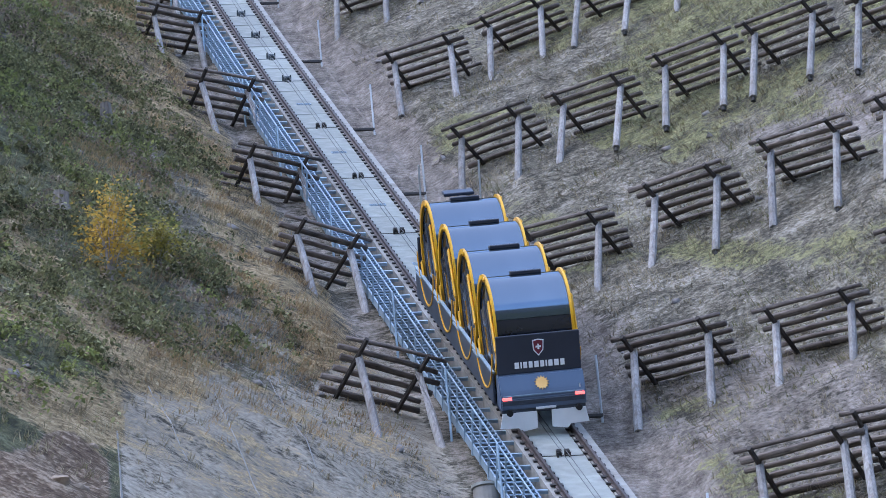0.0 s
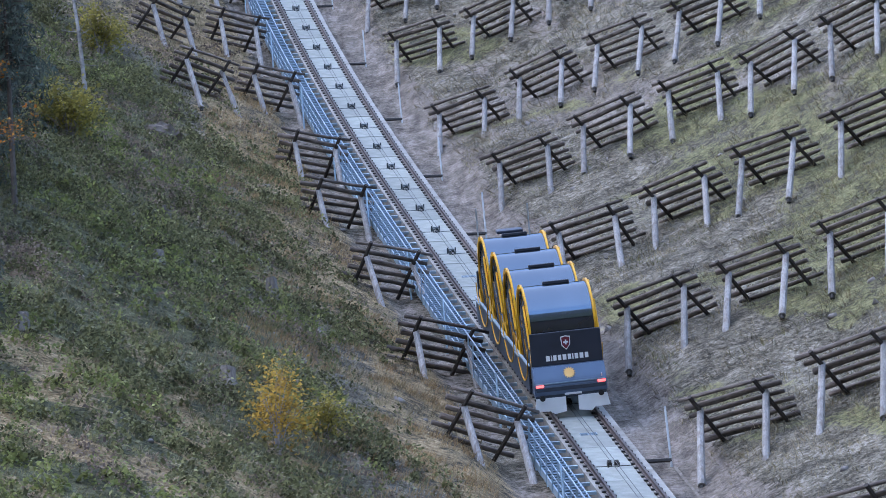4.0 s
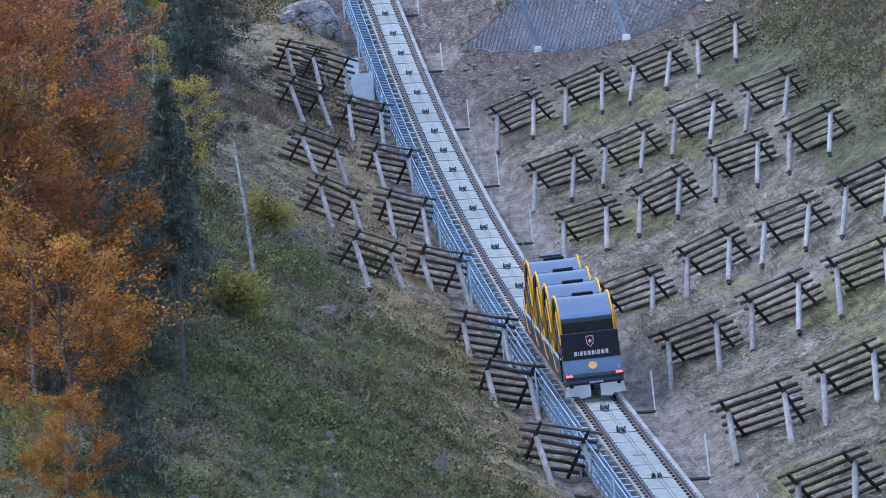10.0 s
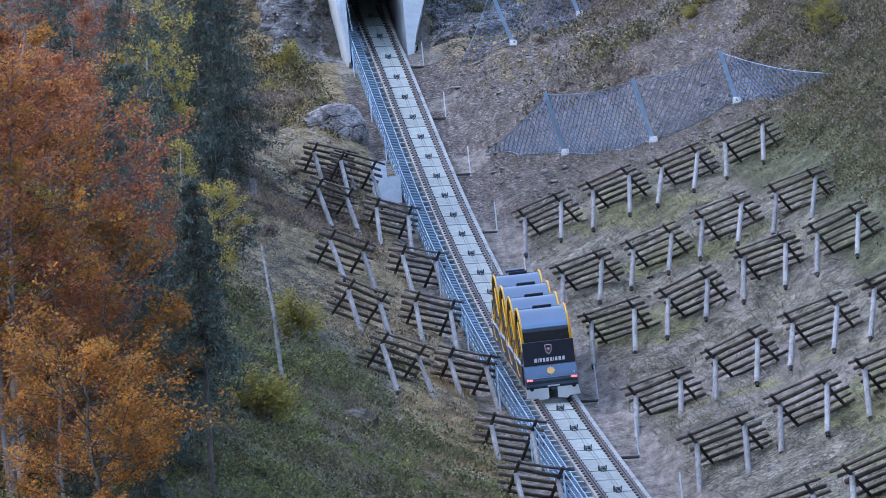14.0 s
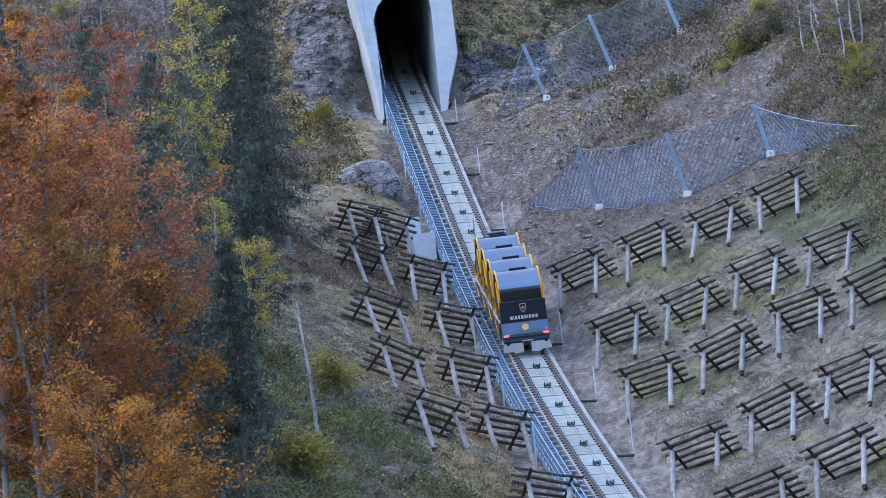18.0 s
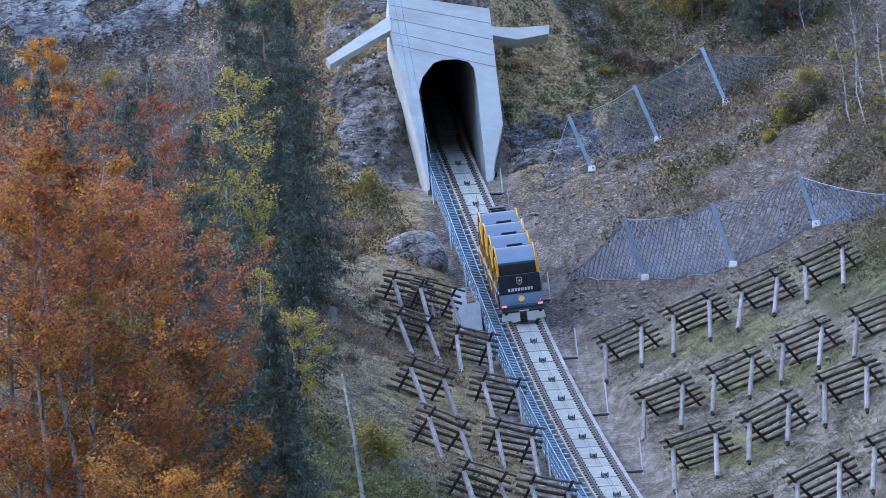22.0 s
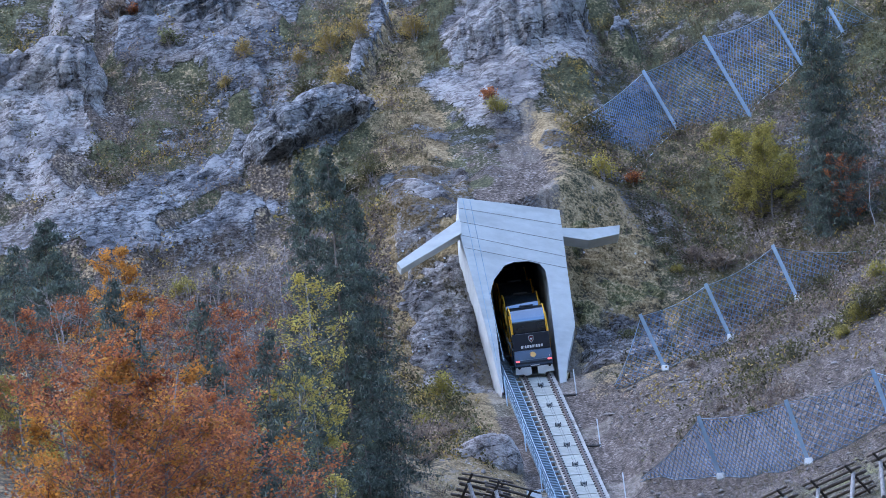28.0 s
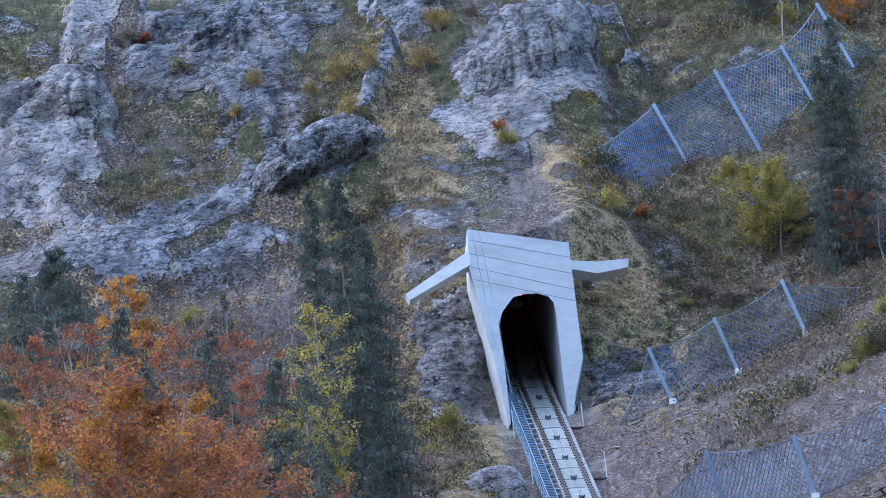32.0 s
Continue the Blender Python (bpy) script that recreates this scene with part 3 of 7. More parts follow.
def mountainside():
    xs = spread([(-1500, -300, 6), (-300, -90, 8), (-90, -46, 18), (-46, 30, 250), (30, 90, 22), (90, 300, 8), (300, 1500, 6)])
    ys = spread([(-1500, -300, 6), (-300, 0, 8), (0, 95, 30), (95, 280, 390), (280, 318, 255), (318, 345, 50), (345, 400, 40), (400, 600, 14), (600, 1500, 5)])
    gx, gy = np.meshgrid(xs, ys)
    gz = land(gx, gy)
    nx, ny = len(xs), len(ys)
    # the mouth of the tunnel stays open
    idx = np.arange(nx * ny).reshape(ny, nx)
    quads = np.stack([idx[:-1, :-1], idx[:-1, 1:], idx[1:, 1:], idx[1:, :-1]], -1)
    cx, cy = (gx[:-1, :-1] + gx[1:, 1:]) / 2, (gy[:-1, :-1] + gy[1:, 1:]) / 2
    off = cx - track_xz(cy)[0]
    front = PORTAL_Y + 0.36 * np.clip(off, -6, 6)
    over = (gz[:-1, :-1] + gz[1:, 1:]) / 2 - track_xz(cy)[1]
    keep = ~((off > -2.72) & (off < 2.1) & (cy > front + 0.6) & (cy < front + 4.5) & (over < 9.8))
    quads = quads[keep]
    me = bpy.data.meshes.new("mountainside")
    me.vertices.add(nx * ny)
    me.vertices.foreach_set("co", np.stack([gx, gy, gz], -1).ravel())
    me.loops.add(quads.size)
    me.loops.foreach_set("vertex_index", quads.ravel().astype(np.int32))
    me.polygons.add(len(quads))
    me.polygons.foreach_set("loop_start", np.arange(0, quads.size, 4, dtype=np.int32))
    me.update(calc_edges=True)
    me.materials.append(GROUND)
    steep = np.hypot(np.gradient(gz, axis=1) / np.gradient(gx, axis=1), np.gradient(gz, axis=0) / np.gradient(gy, axis=0))
    d = gx - track_xz(gy)[0]
    rock, red = block_cover(gx, gz - 1.5, CRAGS), block_cover(gx, gz - 1.0, RED_EARTH) * ease((gy - 284) / 4)
    hump = np.exp(-((d + 5.8) / 2.2) ** 4 - ((gy - 264.0) / 4.2) ** 4)
    corner = ease((116.2 + 3.0 * np.minimum(gx + 1.76, 0) - gy + 1.5 * rough(gx, gy, 2.0, 3, 60)) / 1.5) * ease((-0.67 - gx) / 0.25) * ease((gy - 98) / 4)
    olive = ease((d - 2.5) / 2) * ease((17 - d + 3 * rough(gx, gy, 6, 3, 50)) / 3) * ease((gy - 281.5) / 3) * ease((299 - gy) / 3)
    west = ease((-12.0 - gx + 4 * rough(gx, gy, 7, 3, 49)) / 4)
    covers = {
        "green": ease((-d - 6.0 + 5 * rough(gx, gy, 12, 2, 61)) / 5) * ease((226 - gy) / 25) * 0.85 + 0.9 * ease((gx - 14.0 + 4 * rough(gx, gy, 8, 3, 56)) / 4) * ease((gy - 198) / 15) + 0.85 * ease((gy - 281) / 4),
        "earth": ease((rough(gx * 1.4 + 0.5 * gy, gy * 0.35, 5.0, 4, 63) + 0.02) / 0.3) * ease((d - 1) / 3) * ease((256 - gy) / 12) * 0.62 * (1 - ease((gx - 15.0 + 0.12 * (gy - 205) + 3 * rough(gx, gy, 8, 3, 56)) / 3) * ease((gy - 195) / 12))
                 + ease((-d - 1.0) / 1.5) * ease((7.0 + d + 5 * rough(gx, gy, 4, 3, 64)) / 4) * 0.55 * ease((262 - gy) / 15)
                 + ease((1 - np.abs(d - 1.8) / 2.2) * 2) * 0.9 + corner,
        "moss": 0.62 * ease((rough(gx + 0.6 * gy, 0.55 * gy, 4.5, 4, 62) + 0.05) / 0.3) * ease((d - 2.4) / 1.5) * ease((252 - gy) / 15) * (1 - ease((gx - 14.5 + 3 * rough(gx, gy, 8, 3, 56)) / 3) * ease((gy - 198) / 12)),
        "scree": corner + ease((gy - 243 - 0.35 * (np.abs(d) - 6) + 6 * rough(gx, gy, 9, 3, 65)) / 8) * ease((rough(gx, 1.4 * gy, 5, 3, 66) + 0.24) / 0.25) * ease((296 - gy) / 8) * (0.95 - 0.42 * ease((-d - 2) / 2) * ease((282 - gy) / 8))
                 + red + 0.5 * ease((gy - 284) / 4) * ease((rough(gx, 1.7 * gy, 5, 3, 58) - 0.02) / 0.2) + (0.95 - 0.5 * ease((9 - d) / 3) * ease((gy - 274) / 4)) * ease((d - 2.5) / 2) * ease((gy - 240 - 0.9 * np.maximum(14 - gx, 0) + 3 * rough(gx, gy, 6, 3, 57)) / 6) * ease((300 - gy) / 8),
        "stone": (0.78 * rock + (0.45 + 0.15 * west) * ease((gy - 286) / 4) * ease((rough(gx, 1.6 * gy, 3.2, 4, 55) - 0.02 + 0.06 * west) / 0.25)) * (1 - 0.7 * red) * ease((gy - 280) / 5) + ease((steep - 1.9 + 0.9 * rough(gx, 1.7 * gy, 4, 4, 67)) / 0.4) * ease((gy - 262) / 10) * ease((d + 6.5) / 2.0) * (1 - 0.8 * ease((d - 1.5) / 1.5)) * 0.5 + 0.35 * hump,
        "pale": np.maximum(block_cover(gx, gz, PALE_ROCK), np.maximum(hump, ease((d + 7.0) / 2.0) * ease((-d - 1.0) / 1.0) * ease((gy - 276) / 6) * ease((292 - gy) / 6))),
        "spray": np.zeros(gx.shape),
        "loam": corner,
        "straw": 0.12 * olive + 0.46 * ease((d - 2.2) / 1.0) * ease((12 - d) / 4) * ease((gy - 274) / 5) * ease((297 - gy) / 5) + 0.6 * ease((-d - 2.6) / 1.0) * ease((9.0 + d + 3 * rough(gx, gy, 5, 3, 51)) / 3) * ease((gy - 136) / 8) + 0.50 * ease((-d - 3.0) / 1.5) * ease((gy - 208) / 12) * ease((283 - gy) / 6) + 0.80 * ease((-d - 2.6) / 1.0) * ease((146 - gy) / 10) * ease((rough(gx, gy, 3.2, 3, 69) + 0.16) / 0.3) + 0.5 * ease((-0.5 - gx) / 0.5) * ease((gx + 2.6) / 0.8) * ease((124 - gy) / 4) + 0.36 * ease((gy - 284) / 4) * ease((rough(gx, 1.6 * gy, 7, 3, 54) - 0.02) / 0.2),
    }
    covers["scree"] = covers["scree"] * (1 - 0.75 * olive)
    bare = apron(gx, gy)
    covers["green"] = covers["green"] * (1 - bare)
    covers["earth"] = covers["earth"] * (1 - bare)
    covers["straw"] = covers["straw"] * (1 - 0.45 * bare)
    beside = ease((d + 6.6 + 1.5 * rough(gx, gy, 2.5, 3, 53)) / 1.0) * ease((-d - 1.2) / 0.8) * ease((gy - 278.5) / 2.0) * ease((287 - gy) / 2)
    # the smooth lip of sprayed concrete over the rock hump, and its white lime streak
    lip = -9.0 + 0.26 * (gy - 256.0)
    beside = np.maximum(beside, 1.3 * ease(1.6 - np.abs(gx - lip) / 0.45) * ease((gy - 255.2) / 0.8) * ease((266.5 - gy) / 0.8))
    beside = np.maximum(beside, 1.4 * ease(1.6 - np.abs(gx + 6.75 + 0.3 * rough(gx, gy, 1.2, 2, 52)) / 0.26) * ease((gy - 260.2) / 0.5) * ease((264.4 - gy) / 0.5))
    covers["spray"] = 0.72 * beside + np.clip(bare * (0.60 + 0.40 * ease((rough(gx, gy, 2.4, 3, 59) + 0.16) / 0.3)), 0, 1)
    me.polygons.foreach_set("use_smooth", (covers["stone"].ravel()[quads[:, 0]] < 0.5))
    for name, values in covers.items():
        a = me.attributes.new(name, "FLOAT", "POINT")
        a.data.foreach_set("value", np.clip(values, 0, 1).astype(np.float32).ravel())
    return tagged(new("ground", me), "steep mountainside of dry grass, bare earth, scree and limestone crags", "hillside", kind="structure")


mountainside()


# ---- crags that stand out of the mountainside, with ledges and overhangs ----
def noise3(p, size, octaves, seed):
    return (rough(p[:, 0], p[:, 1] + 0.7 * p[:, 2], size, octaves, seed) + rough(p[:, 1] + 31.0, p[:, 2] - 0.6 * p[:, 0], size, octaves, seed + 3)
            + rough(p[:, 2] + 57.0, p[:, 0] + 0.5 * p[:, 1], size, octaves, seed + 5)) / 1.7


def crag(x, y, z, size, tilt, seed, label, pale=0.0, undercut=0.0, grassy=0.6, rugged=1.0, dip=0.45):
    """A body of bedded rock: a rounded block, broken in steps along its bedding and by joints across it; grass lies on its flat places."""
    bm = bmesh.new()
    bmesh.ops.create_icosphere(bm, subdivisions=6, radius=1.0)
    me = bpy.data.meshes.new("crag")
    bm.to_mesh(me)
    bm.free()
    n = np.empty(len(me.vertices) * 3)
    me.vertices.foreach_get("co", n)
    n = n.reshape(-1, 3)
    q = np.sign(n) * np.abs(n) ** 0.72
    q[:, :2] *= (1 - undercut * ease((-q[:, 2] - 0.02) / 0.45))[:, None]
    c, t = math.cos(radians(tilt)), math.sin(radians(tilt))
    q = q * np.array(size)
    q = np.stack([q[:, 0] * c - q[:, 2] * t, q[:, 1], q[:, 0] * t + q[:, 2] * c], -1)
    out = n / np.array(size)
    out = out / np.linalg.norm(out, axis=1)[:, None]
    w = q + np.array([x, y, z])
    bed = w @ np.array([-math.sin(dip), -0.25, math.cos(dip)])
    lift = 2.4 * noise3(w, 6.0, 4, seed) + 0.7 * noise3(w, 2.2, 3, seed + 2)
    for tall, deep in ((2.3, 0.42), (0.8, 0.20)):
        b = bed / tall + 0.8 * noise3(w, 3.0 * tall, 3, seed + 11)
        f = b - np.floor(b)
        lift = lift + deep * (ease(f / 0.8) - ease((f - 0.86) / 0.14)) * (0.6 + 0.9 * noise3(w, 3.0, 2, seed + 17))
    cross = np.abs(noise3(np.stack([bed * 0.35, w[:, 0] + 0.4 * w[:, 1], w[:, 1]], -1), 1.5, 3, seed + 21))
    lift = lift - 0.45 * ease((0.10 - cross) / 0.10) + 0.22 * noise3(w, 0.7, 3, seed + 27)
    w = w + out * (lift * rugged)[:, None]
    me.vertices.foreach_set("co", w.ravel())
    me.update()
    nz = np.empty(len(me.vertices) * 3)
    me.vertex_normals.foreach_get("vector", nz)
    nz = nz.reshape(-1, 3)[:, 2]
    soil = np.clip(ease((nz - 0.74 + 0.7 * noise3(w, 1.8, 3, seed + 31)) / 0.2) * grassy * 1.6, 0, 1)
    for name, values in (("stone", 0.95 - 0.95 * soil), ("pale", np.full(len(n), pale)), ("green", 0.8 * soil), ("straw", 0.55 * soil)):
        a = me.attributes.new(name, "FLOAT", "POINT")
        a.data.foreach_set("value", values.astype(np.float32))
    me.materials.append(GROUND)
    return tagged(new("crag", me), label, "crag", "crags on the mountainside", "structure")


crag(-24.2, 308.6, 200.8, (6.2, 5.4, 7.4), 4, 3, "steep grey-blue limestone cliff with fine cracks", 0.0, 0.0, 0.5, 0.9)
crag(-16.4, 297.4, 185.4, (5.6, 5.4, 3.3), 24, 8, "grey limestone crag jutting over a dark hollow", 0.1, 0.6, 0.9, 0.9)
crag(-2.4, 304.6, 194.4, (4.6, 5.4, 8.6), -16, 12, "pale slanting limestone slab above the tunnel", 0.55, 0.0, 0.45, 0.7, -0.9)
crag(-34.6, 303.0, 190.6, (5.4, 5.6, 9.6), 6, 17, "broken pinkish limestone face with pale bands", 1.0, 0.0, 0.35, 1.0)
crag(-32.2, 311.6, 206.8, (2.9, 4.2, 6.4), -8, 19, "pale pinkish limestone buttress", 1.0, 0.0, 0.35, 0.9)
crag(-25.4, 297.8, 180.6, (6.2, 4.4, 3.4), 30, 23, "low bedded limestone ledge under the cliff", 0.1, 0.0, 0.7, 1.0)
crag(-6.9, 264.4, 142.7, (2.5, 1.8, 1.75), 22, 41, "pale smooth rock hump beside the landing", 1.0, 0.0, 0.15, 0.24)
crag(-10.2, 310.6, 206.4, (3.0, 4.0, 4.2), 0, 31, "grey rock shoulder high above the tunnel", 0.1, 0.0, 0.5, 0.9)


def rock_face(x0, x1, z0, z1, seed, covers, label):
    """A steep face of the bank beside the portal, bulging from the slope and broken by ledges; covers(d, z, p) gives what lies on it."""
    gx, gz = np.meshgrid(np.arange(x0, x1, 0.13), np.arange(z0, z1, 0.13))
    ys = np.linspace(272, 304, 420)
    gy = np.stack([np.interp(gz[:, k], np.maximum.accumulate(land(np.full_like(ys, x), ys)), ys) for k, x in enumerate(gx[0])], 1)
    for k in range(6):
        gy[1:-1, 1:-1] = (gy[1:-1, 1:-1] * 2 + gy[:-2, 1:-1] + gy[2:, 1:-1] + gy[1:-1, :-2] + gy[1:-1, 2:]) / 6
    p = np.stack([gx, gy, gz], -1).reshape(-1, 3)
    u, v = ((gx - x0) / (x1 - x0)).ravel(), ((gz - z0) / (z1 - z0)).ravel()
    rim = ease(np.minimum(np.minimum(u, 1 - u) * (x1 - x0), np.minimum(v, 1 - v) * (z1 - z0)) / 1.6 + 0.05 + 0.9 * noise3(p, 2.2, 4, seed + 9))
    bed = (p[:, 2] + 0.5 * p[:, 0]) / 0.9 + 0.9 * noise3(p, 2.6, 3, seed + 4)
    step = bed - np.floor(bed)
    p[:, 1] += 0.6 - 0.95 * rim - 0.45 * noise3(p, 2.4, 4, seed) - 0.16 * noise3(p, 0.6, 3, seed + 6) - 0.16 * (ease(step / 0.8) - ease((step - 0.86) / 0.14))
    ny, nx = gx.shape
    idx = np.arange(nx * ny).reshape(ny, nx)
    quads = np.stack([idx[:-1, :-1], idx[:-1, 1:], idx[1:, 1:], idx[1:, :-1]], -1).reshape(-1, 4)
    me = mesh_of("rock_face", p.tolist(), quads.tolist(), GROUND)
    d = p[:, 0] - track_xz(p[:, 1])[0]
    for name, values in covers(d, p[:, 2], p).items():
        a = me.attributes.new(name, "FLOAT", "POINT")
        a.data.foreach_set("value", np.clip(values, 0, 1).astype(np.float32))
    face = tagged(new("rock_face", me), label, "rock face", "rock faces beside the portal", "structure")
    return face, p.reshape(ny, nx, 3)


def anchor_plates(face, p, n, seed):
    """Small bright plates of the rock anchors."""
    rng = random.Random(seed)
    b = box_bm((0.13, 0.035, 0.13), (0, 0, 0), None, 0.012)
    add_tube(b, [(0, 0, 0), (0, -0.09, 0)], 0.022, 6)
    me = bpy.data.meshes.new("anchor_plate")
    b.to_mesh(me)
    b.free()
    me.materials.append(POLE_STEEL)
    ny, nx = p.shape[:2]
    for k in range(n):
        i, j = rng.randrange(ny // 8, ny - ny // 8), rng.randrange(nx // 8, nx - nx // 8)
        plate = part("anchor_plate", me, None, face, "bright steel anchor plate")
        plate.matrix_world = pose(p[i, j, 0], p[i, j, 1] - 0.03, p[i, j, 2], rng.uniform(-25, 5), rng.uniform(0, 90), rng.uniform(-25, 25))


def left_face(d, z, p):
    tan = ease((noise3(p, 2.2, 3, 204) + 0.14 + 0.05 * (z - 170)) / 0.25) * ease((z - 163) / 3)
    smooth = ease((d + 5.4 + 1.2 * noise3(p, 2.0, 3, 203)) / 0.6) * ease((170 - z) / 2)
    turf = ease((noise3(p, 2.4, 3, 205) - 0.26) / 0.15)
    return {"stone": (0.95 - 0.50 * tan - 0.5 * turf - 0.30 * smooth) * ease((d + 9.6) / 2.5), "pale": 1.0 + 0.0 * tan, "spray": 0.7 * smooth, "straw": 0.9 * tan + 0.3 * turf, "green": 0.5 * turf, "earth": 0.6 * ease((-d - 6.5) / 1.5)}


def right_face(d, z, p):
    broken = ease((165.2 - z + 3.0 * noise3(p, 2.5, 3, 214)) / 1.5)
    turf = ease((noise3(p, 2.6, 3, 215) + 0.05) / 0.2)
    return {"stone": 0.62 * broken, "pale": 0.6 + 0.0 * d, "straw": 0.42 + 0.25 * (1 - turf), "moss": 0.75 * turf * (1 - broken), "earth": 0.5 * broken}


anchor_plates(*rock_face(-11.6, -5.2, 156.5, 181.0, 201, left_face, "grey and tan rock face with anchor plates beside the portal"), 34, 5)
anchor_plates(*rock_face(-0.6, 6.2, 158.0, 172.5, 211, right_face, "broken tan bank with olive turf beside the portal"), 8, 6)


# ---- the track ----
Y0, Y1 = 112.0, 318.0
SLAB = 5.2


def sweep(profile, ys):
    """A profile of (x, z), in the track's own frame, drawn along the track."""
    n = len(profile)
    verts, faces = [], []
    for y in ys:
        m = track_frame(y)
        verts += [m @ Vector((x, 0, z)) for x, z in profile]
    for k in range(len(ys) - 1):
        for s in range(n):
            t = (s + 1) % n
            faces.append((k * n + s, k * n + t, (k + 1) * n + t, (k + 1) * n + s))
    faces += [tuple(range(n))[::-1], tuple(range((len(ys) - 1) * n, len(ys) * n))]
    return verts, faces


def rect(x0, x1, z0, z1):
    return [(x0, z0), (x1, z0), (x1, z1), (x0, z1)]


def build_track():
    bed = tagged(new("track_bed"), "pale concrete track bed of a steep funicular line", "track", kind="structure")
    fine = list(np.linspace(Y0, Y1, 100))
    for side in (-1, 1):
        for x0, x1, z0, z1, name in ((0.62, 1.0 if side < 0 else 1.12, -1.1, -0.19, "rail_beam"),):
            v, f = sweep(rect(*sorted((side * x0, side * x1)), z0, z1), fine)
            part(name, mesh_of(name, v, f, BEAM_CONCRETE), None, bed)
        x = side * 0.74
        v, f = sweep([(x - 0.07, -0.17), (x + 0.07, -0.17), (x + 0.07, -0.14), (x + 0.02, -0.12), (x + 0.02, -0.05), (x + 0.037, -0.04), (x + 0.037, 0.0),
                      (x - 0.037, 0.0), (x - 0.037, -0.04), (x - 0.02, -0.05), (x - 0.02, -0.12), (x - 0.07, -0.14)], fine)
        rail = part("rail", mesh_of("rail", v, f, RAIL_STEEL), None, bed, "rust-brown steel rail")
    # slabs between the rails, each laid on its own
    slab_bm = box_bm((1.21, SLAB - 0.05, 0.22), (0, SLAB / 2, -0.30), bevel=0.015)
    slab_me = bpy.data.meshes.new("slab")
    slab_bm.to_mesh(slab_me)
    slab_bm.free()
    slab_me.materials.append(CONCRETE)
    fit_bm = bmesh.new()
    for k in range(8):
        for x in (-0.74, 0.74):
            add_box(fit_bm, (0.34, 0.15, 0.05), (x, (k + 0.5) * SLAB / 8, -0.155))
    fit_me = bpy.data.meshes.new("rail_fastening")
    fit_bm.to_mesh(fit_me)
    fit_bm.free()
    fit_me.materials.append(FITTING)
    rb = bmesh.new()
    add_box(rb, (1.16, 0.05, 0.02), (0, 0.0, -0.185))
    for x in (-0.11, 0.11):
        for o in (-0.06, 0.06):
            add_box(rb, (0.018, 0.20, 0.15), (x + o, 0.0, -0.11))
        add_tube(rb, [(x - 0.055, 0, -0.075), (x + 0.055, 0, -0.075)], 0.085, 12)
        add_box(rb, (0.05, 0.05, 0.14), (x * 1.5, -0.13, -0.12))
    roller_me = bpy.data.meshes.new("cable_roller")
    rb.to_mesh(roller_me)
    rb.free()
    roller_me.materials.append(FITTING)
    rb = bmesh.new()
    add_box(rb, (1.16, 0.05, 0.02), (0, 0.0, -0.185))
    for x in (-0.10, 0.10):
        add_box(rb, (0.035, 0.42, 0.15), (x, 0.0, -0.11))
        add_box(rb, (0.05, 0.06, 0.22), (x * 1.5, 0.16, -0.08))
    add_tube(rb, [(-0.09, 0, -0.06), (0.09, 0, -0.06)], 0.075, 12)
    add_box(rb, (0.06, 0.36, 0.05), (0, -0.2, -0.15))
    single_me = bpy.data.meshes.new("cable_roller")
    rb.to_mesh(single_me)
    rb.free()
    single_me.materials.append(ROLLER_STEEL)
    gb = bmesh.new()
    for x in (-0.26, -0.02, 0.02, 0.26):
        add_box(gb, (0.02, 0.34, 0.02), (x, 0, -0.182))
    for k in range(9):
        for x in (-0.14, 0.14):
            add_box(gb, (0.24, 0.018, 0.016), (x, -0.16 + 0.04 * k, -0.183))
    grate_me = bpy.data.meshes.new("drain_grating")
    gb.to_mesh(grate_me)
    gb.free()
    grate_me.materials.append(GRATING)
    tie_me = bpy.data.meshes.new("cross_tie")
    tb = bmesh.new()
    add_box(tb, (0.42, 0.12, 0.10), (-1.16, 0, -0.30))
    tb.to_mesh(tie_me)
    tb.free()
    tie_me.materials.append(GALVANISED)
    for k, y in enumerate(track_ys(Y0, Y1 - 6, SLAB)):
        m = track_frame(y)
        for name, me in (("slab", slab_me), ("rail_fastening", fit_me)):
            ob = part(name, me, None, bed)
            ob.matrix_world = m
        if k % 2 and y < 178:
            grate = part("drain_grating", grate_me, None, bed, "small steel drain grating")
            grate.matrix_world = m @ pose(0, SLAB * 0.42, 0)
        else:
            roller = part("cable_roller", roller_me if y < 178 else single_me, None, bed, "dark steel cable roller")
            roller.matrix_world = m @ pose(0, SLAB * 0.42, 0)
        for q in (0.05, 0.3, 0.55, 0.8):
            tie = part("cross_tie", tie_me, None, bed)
            tie.matrix_world = m @ pose(0, SLAB * q, 0)
    for x in (-0.07, 0.07):
        v, f = sweep([(x + 0.011 * math.cos(a * math.pi / 3), -0.03 + 0.011 * math.sin(a * math.pi / 3)) for a in range(6)], fine)
        part("haul_cable", mesh_of("haul_cable", v, f, CABLE_STEEL), None, bed, "dull grey steel haulage cable")
    # drain and apron beside the track
    v, f = sweep([(1.14, -1.4), (2.1, -1.4), (2.1, -0.50), (1.95, -0.56), (1.7, -0.62), (1.14, -0.56)], list(np.linspace(Y0, PORTAL_Y - 1, 90)))
    tagged(new("drain_apron", mesh_of("drain_apron", v, f, STAINED_CONCRETE)), "stained concrete drain strip beside the funicular track", "drain", kind="structure")


build_track()


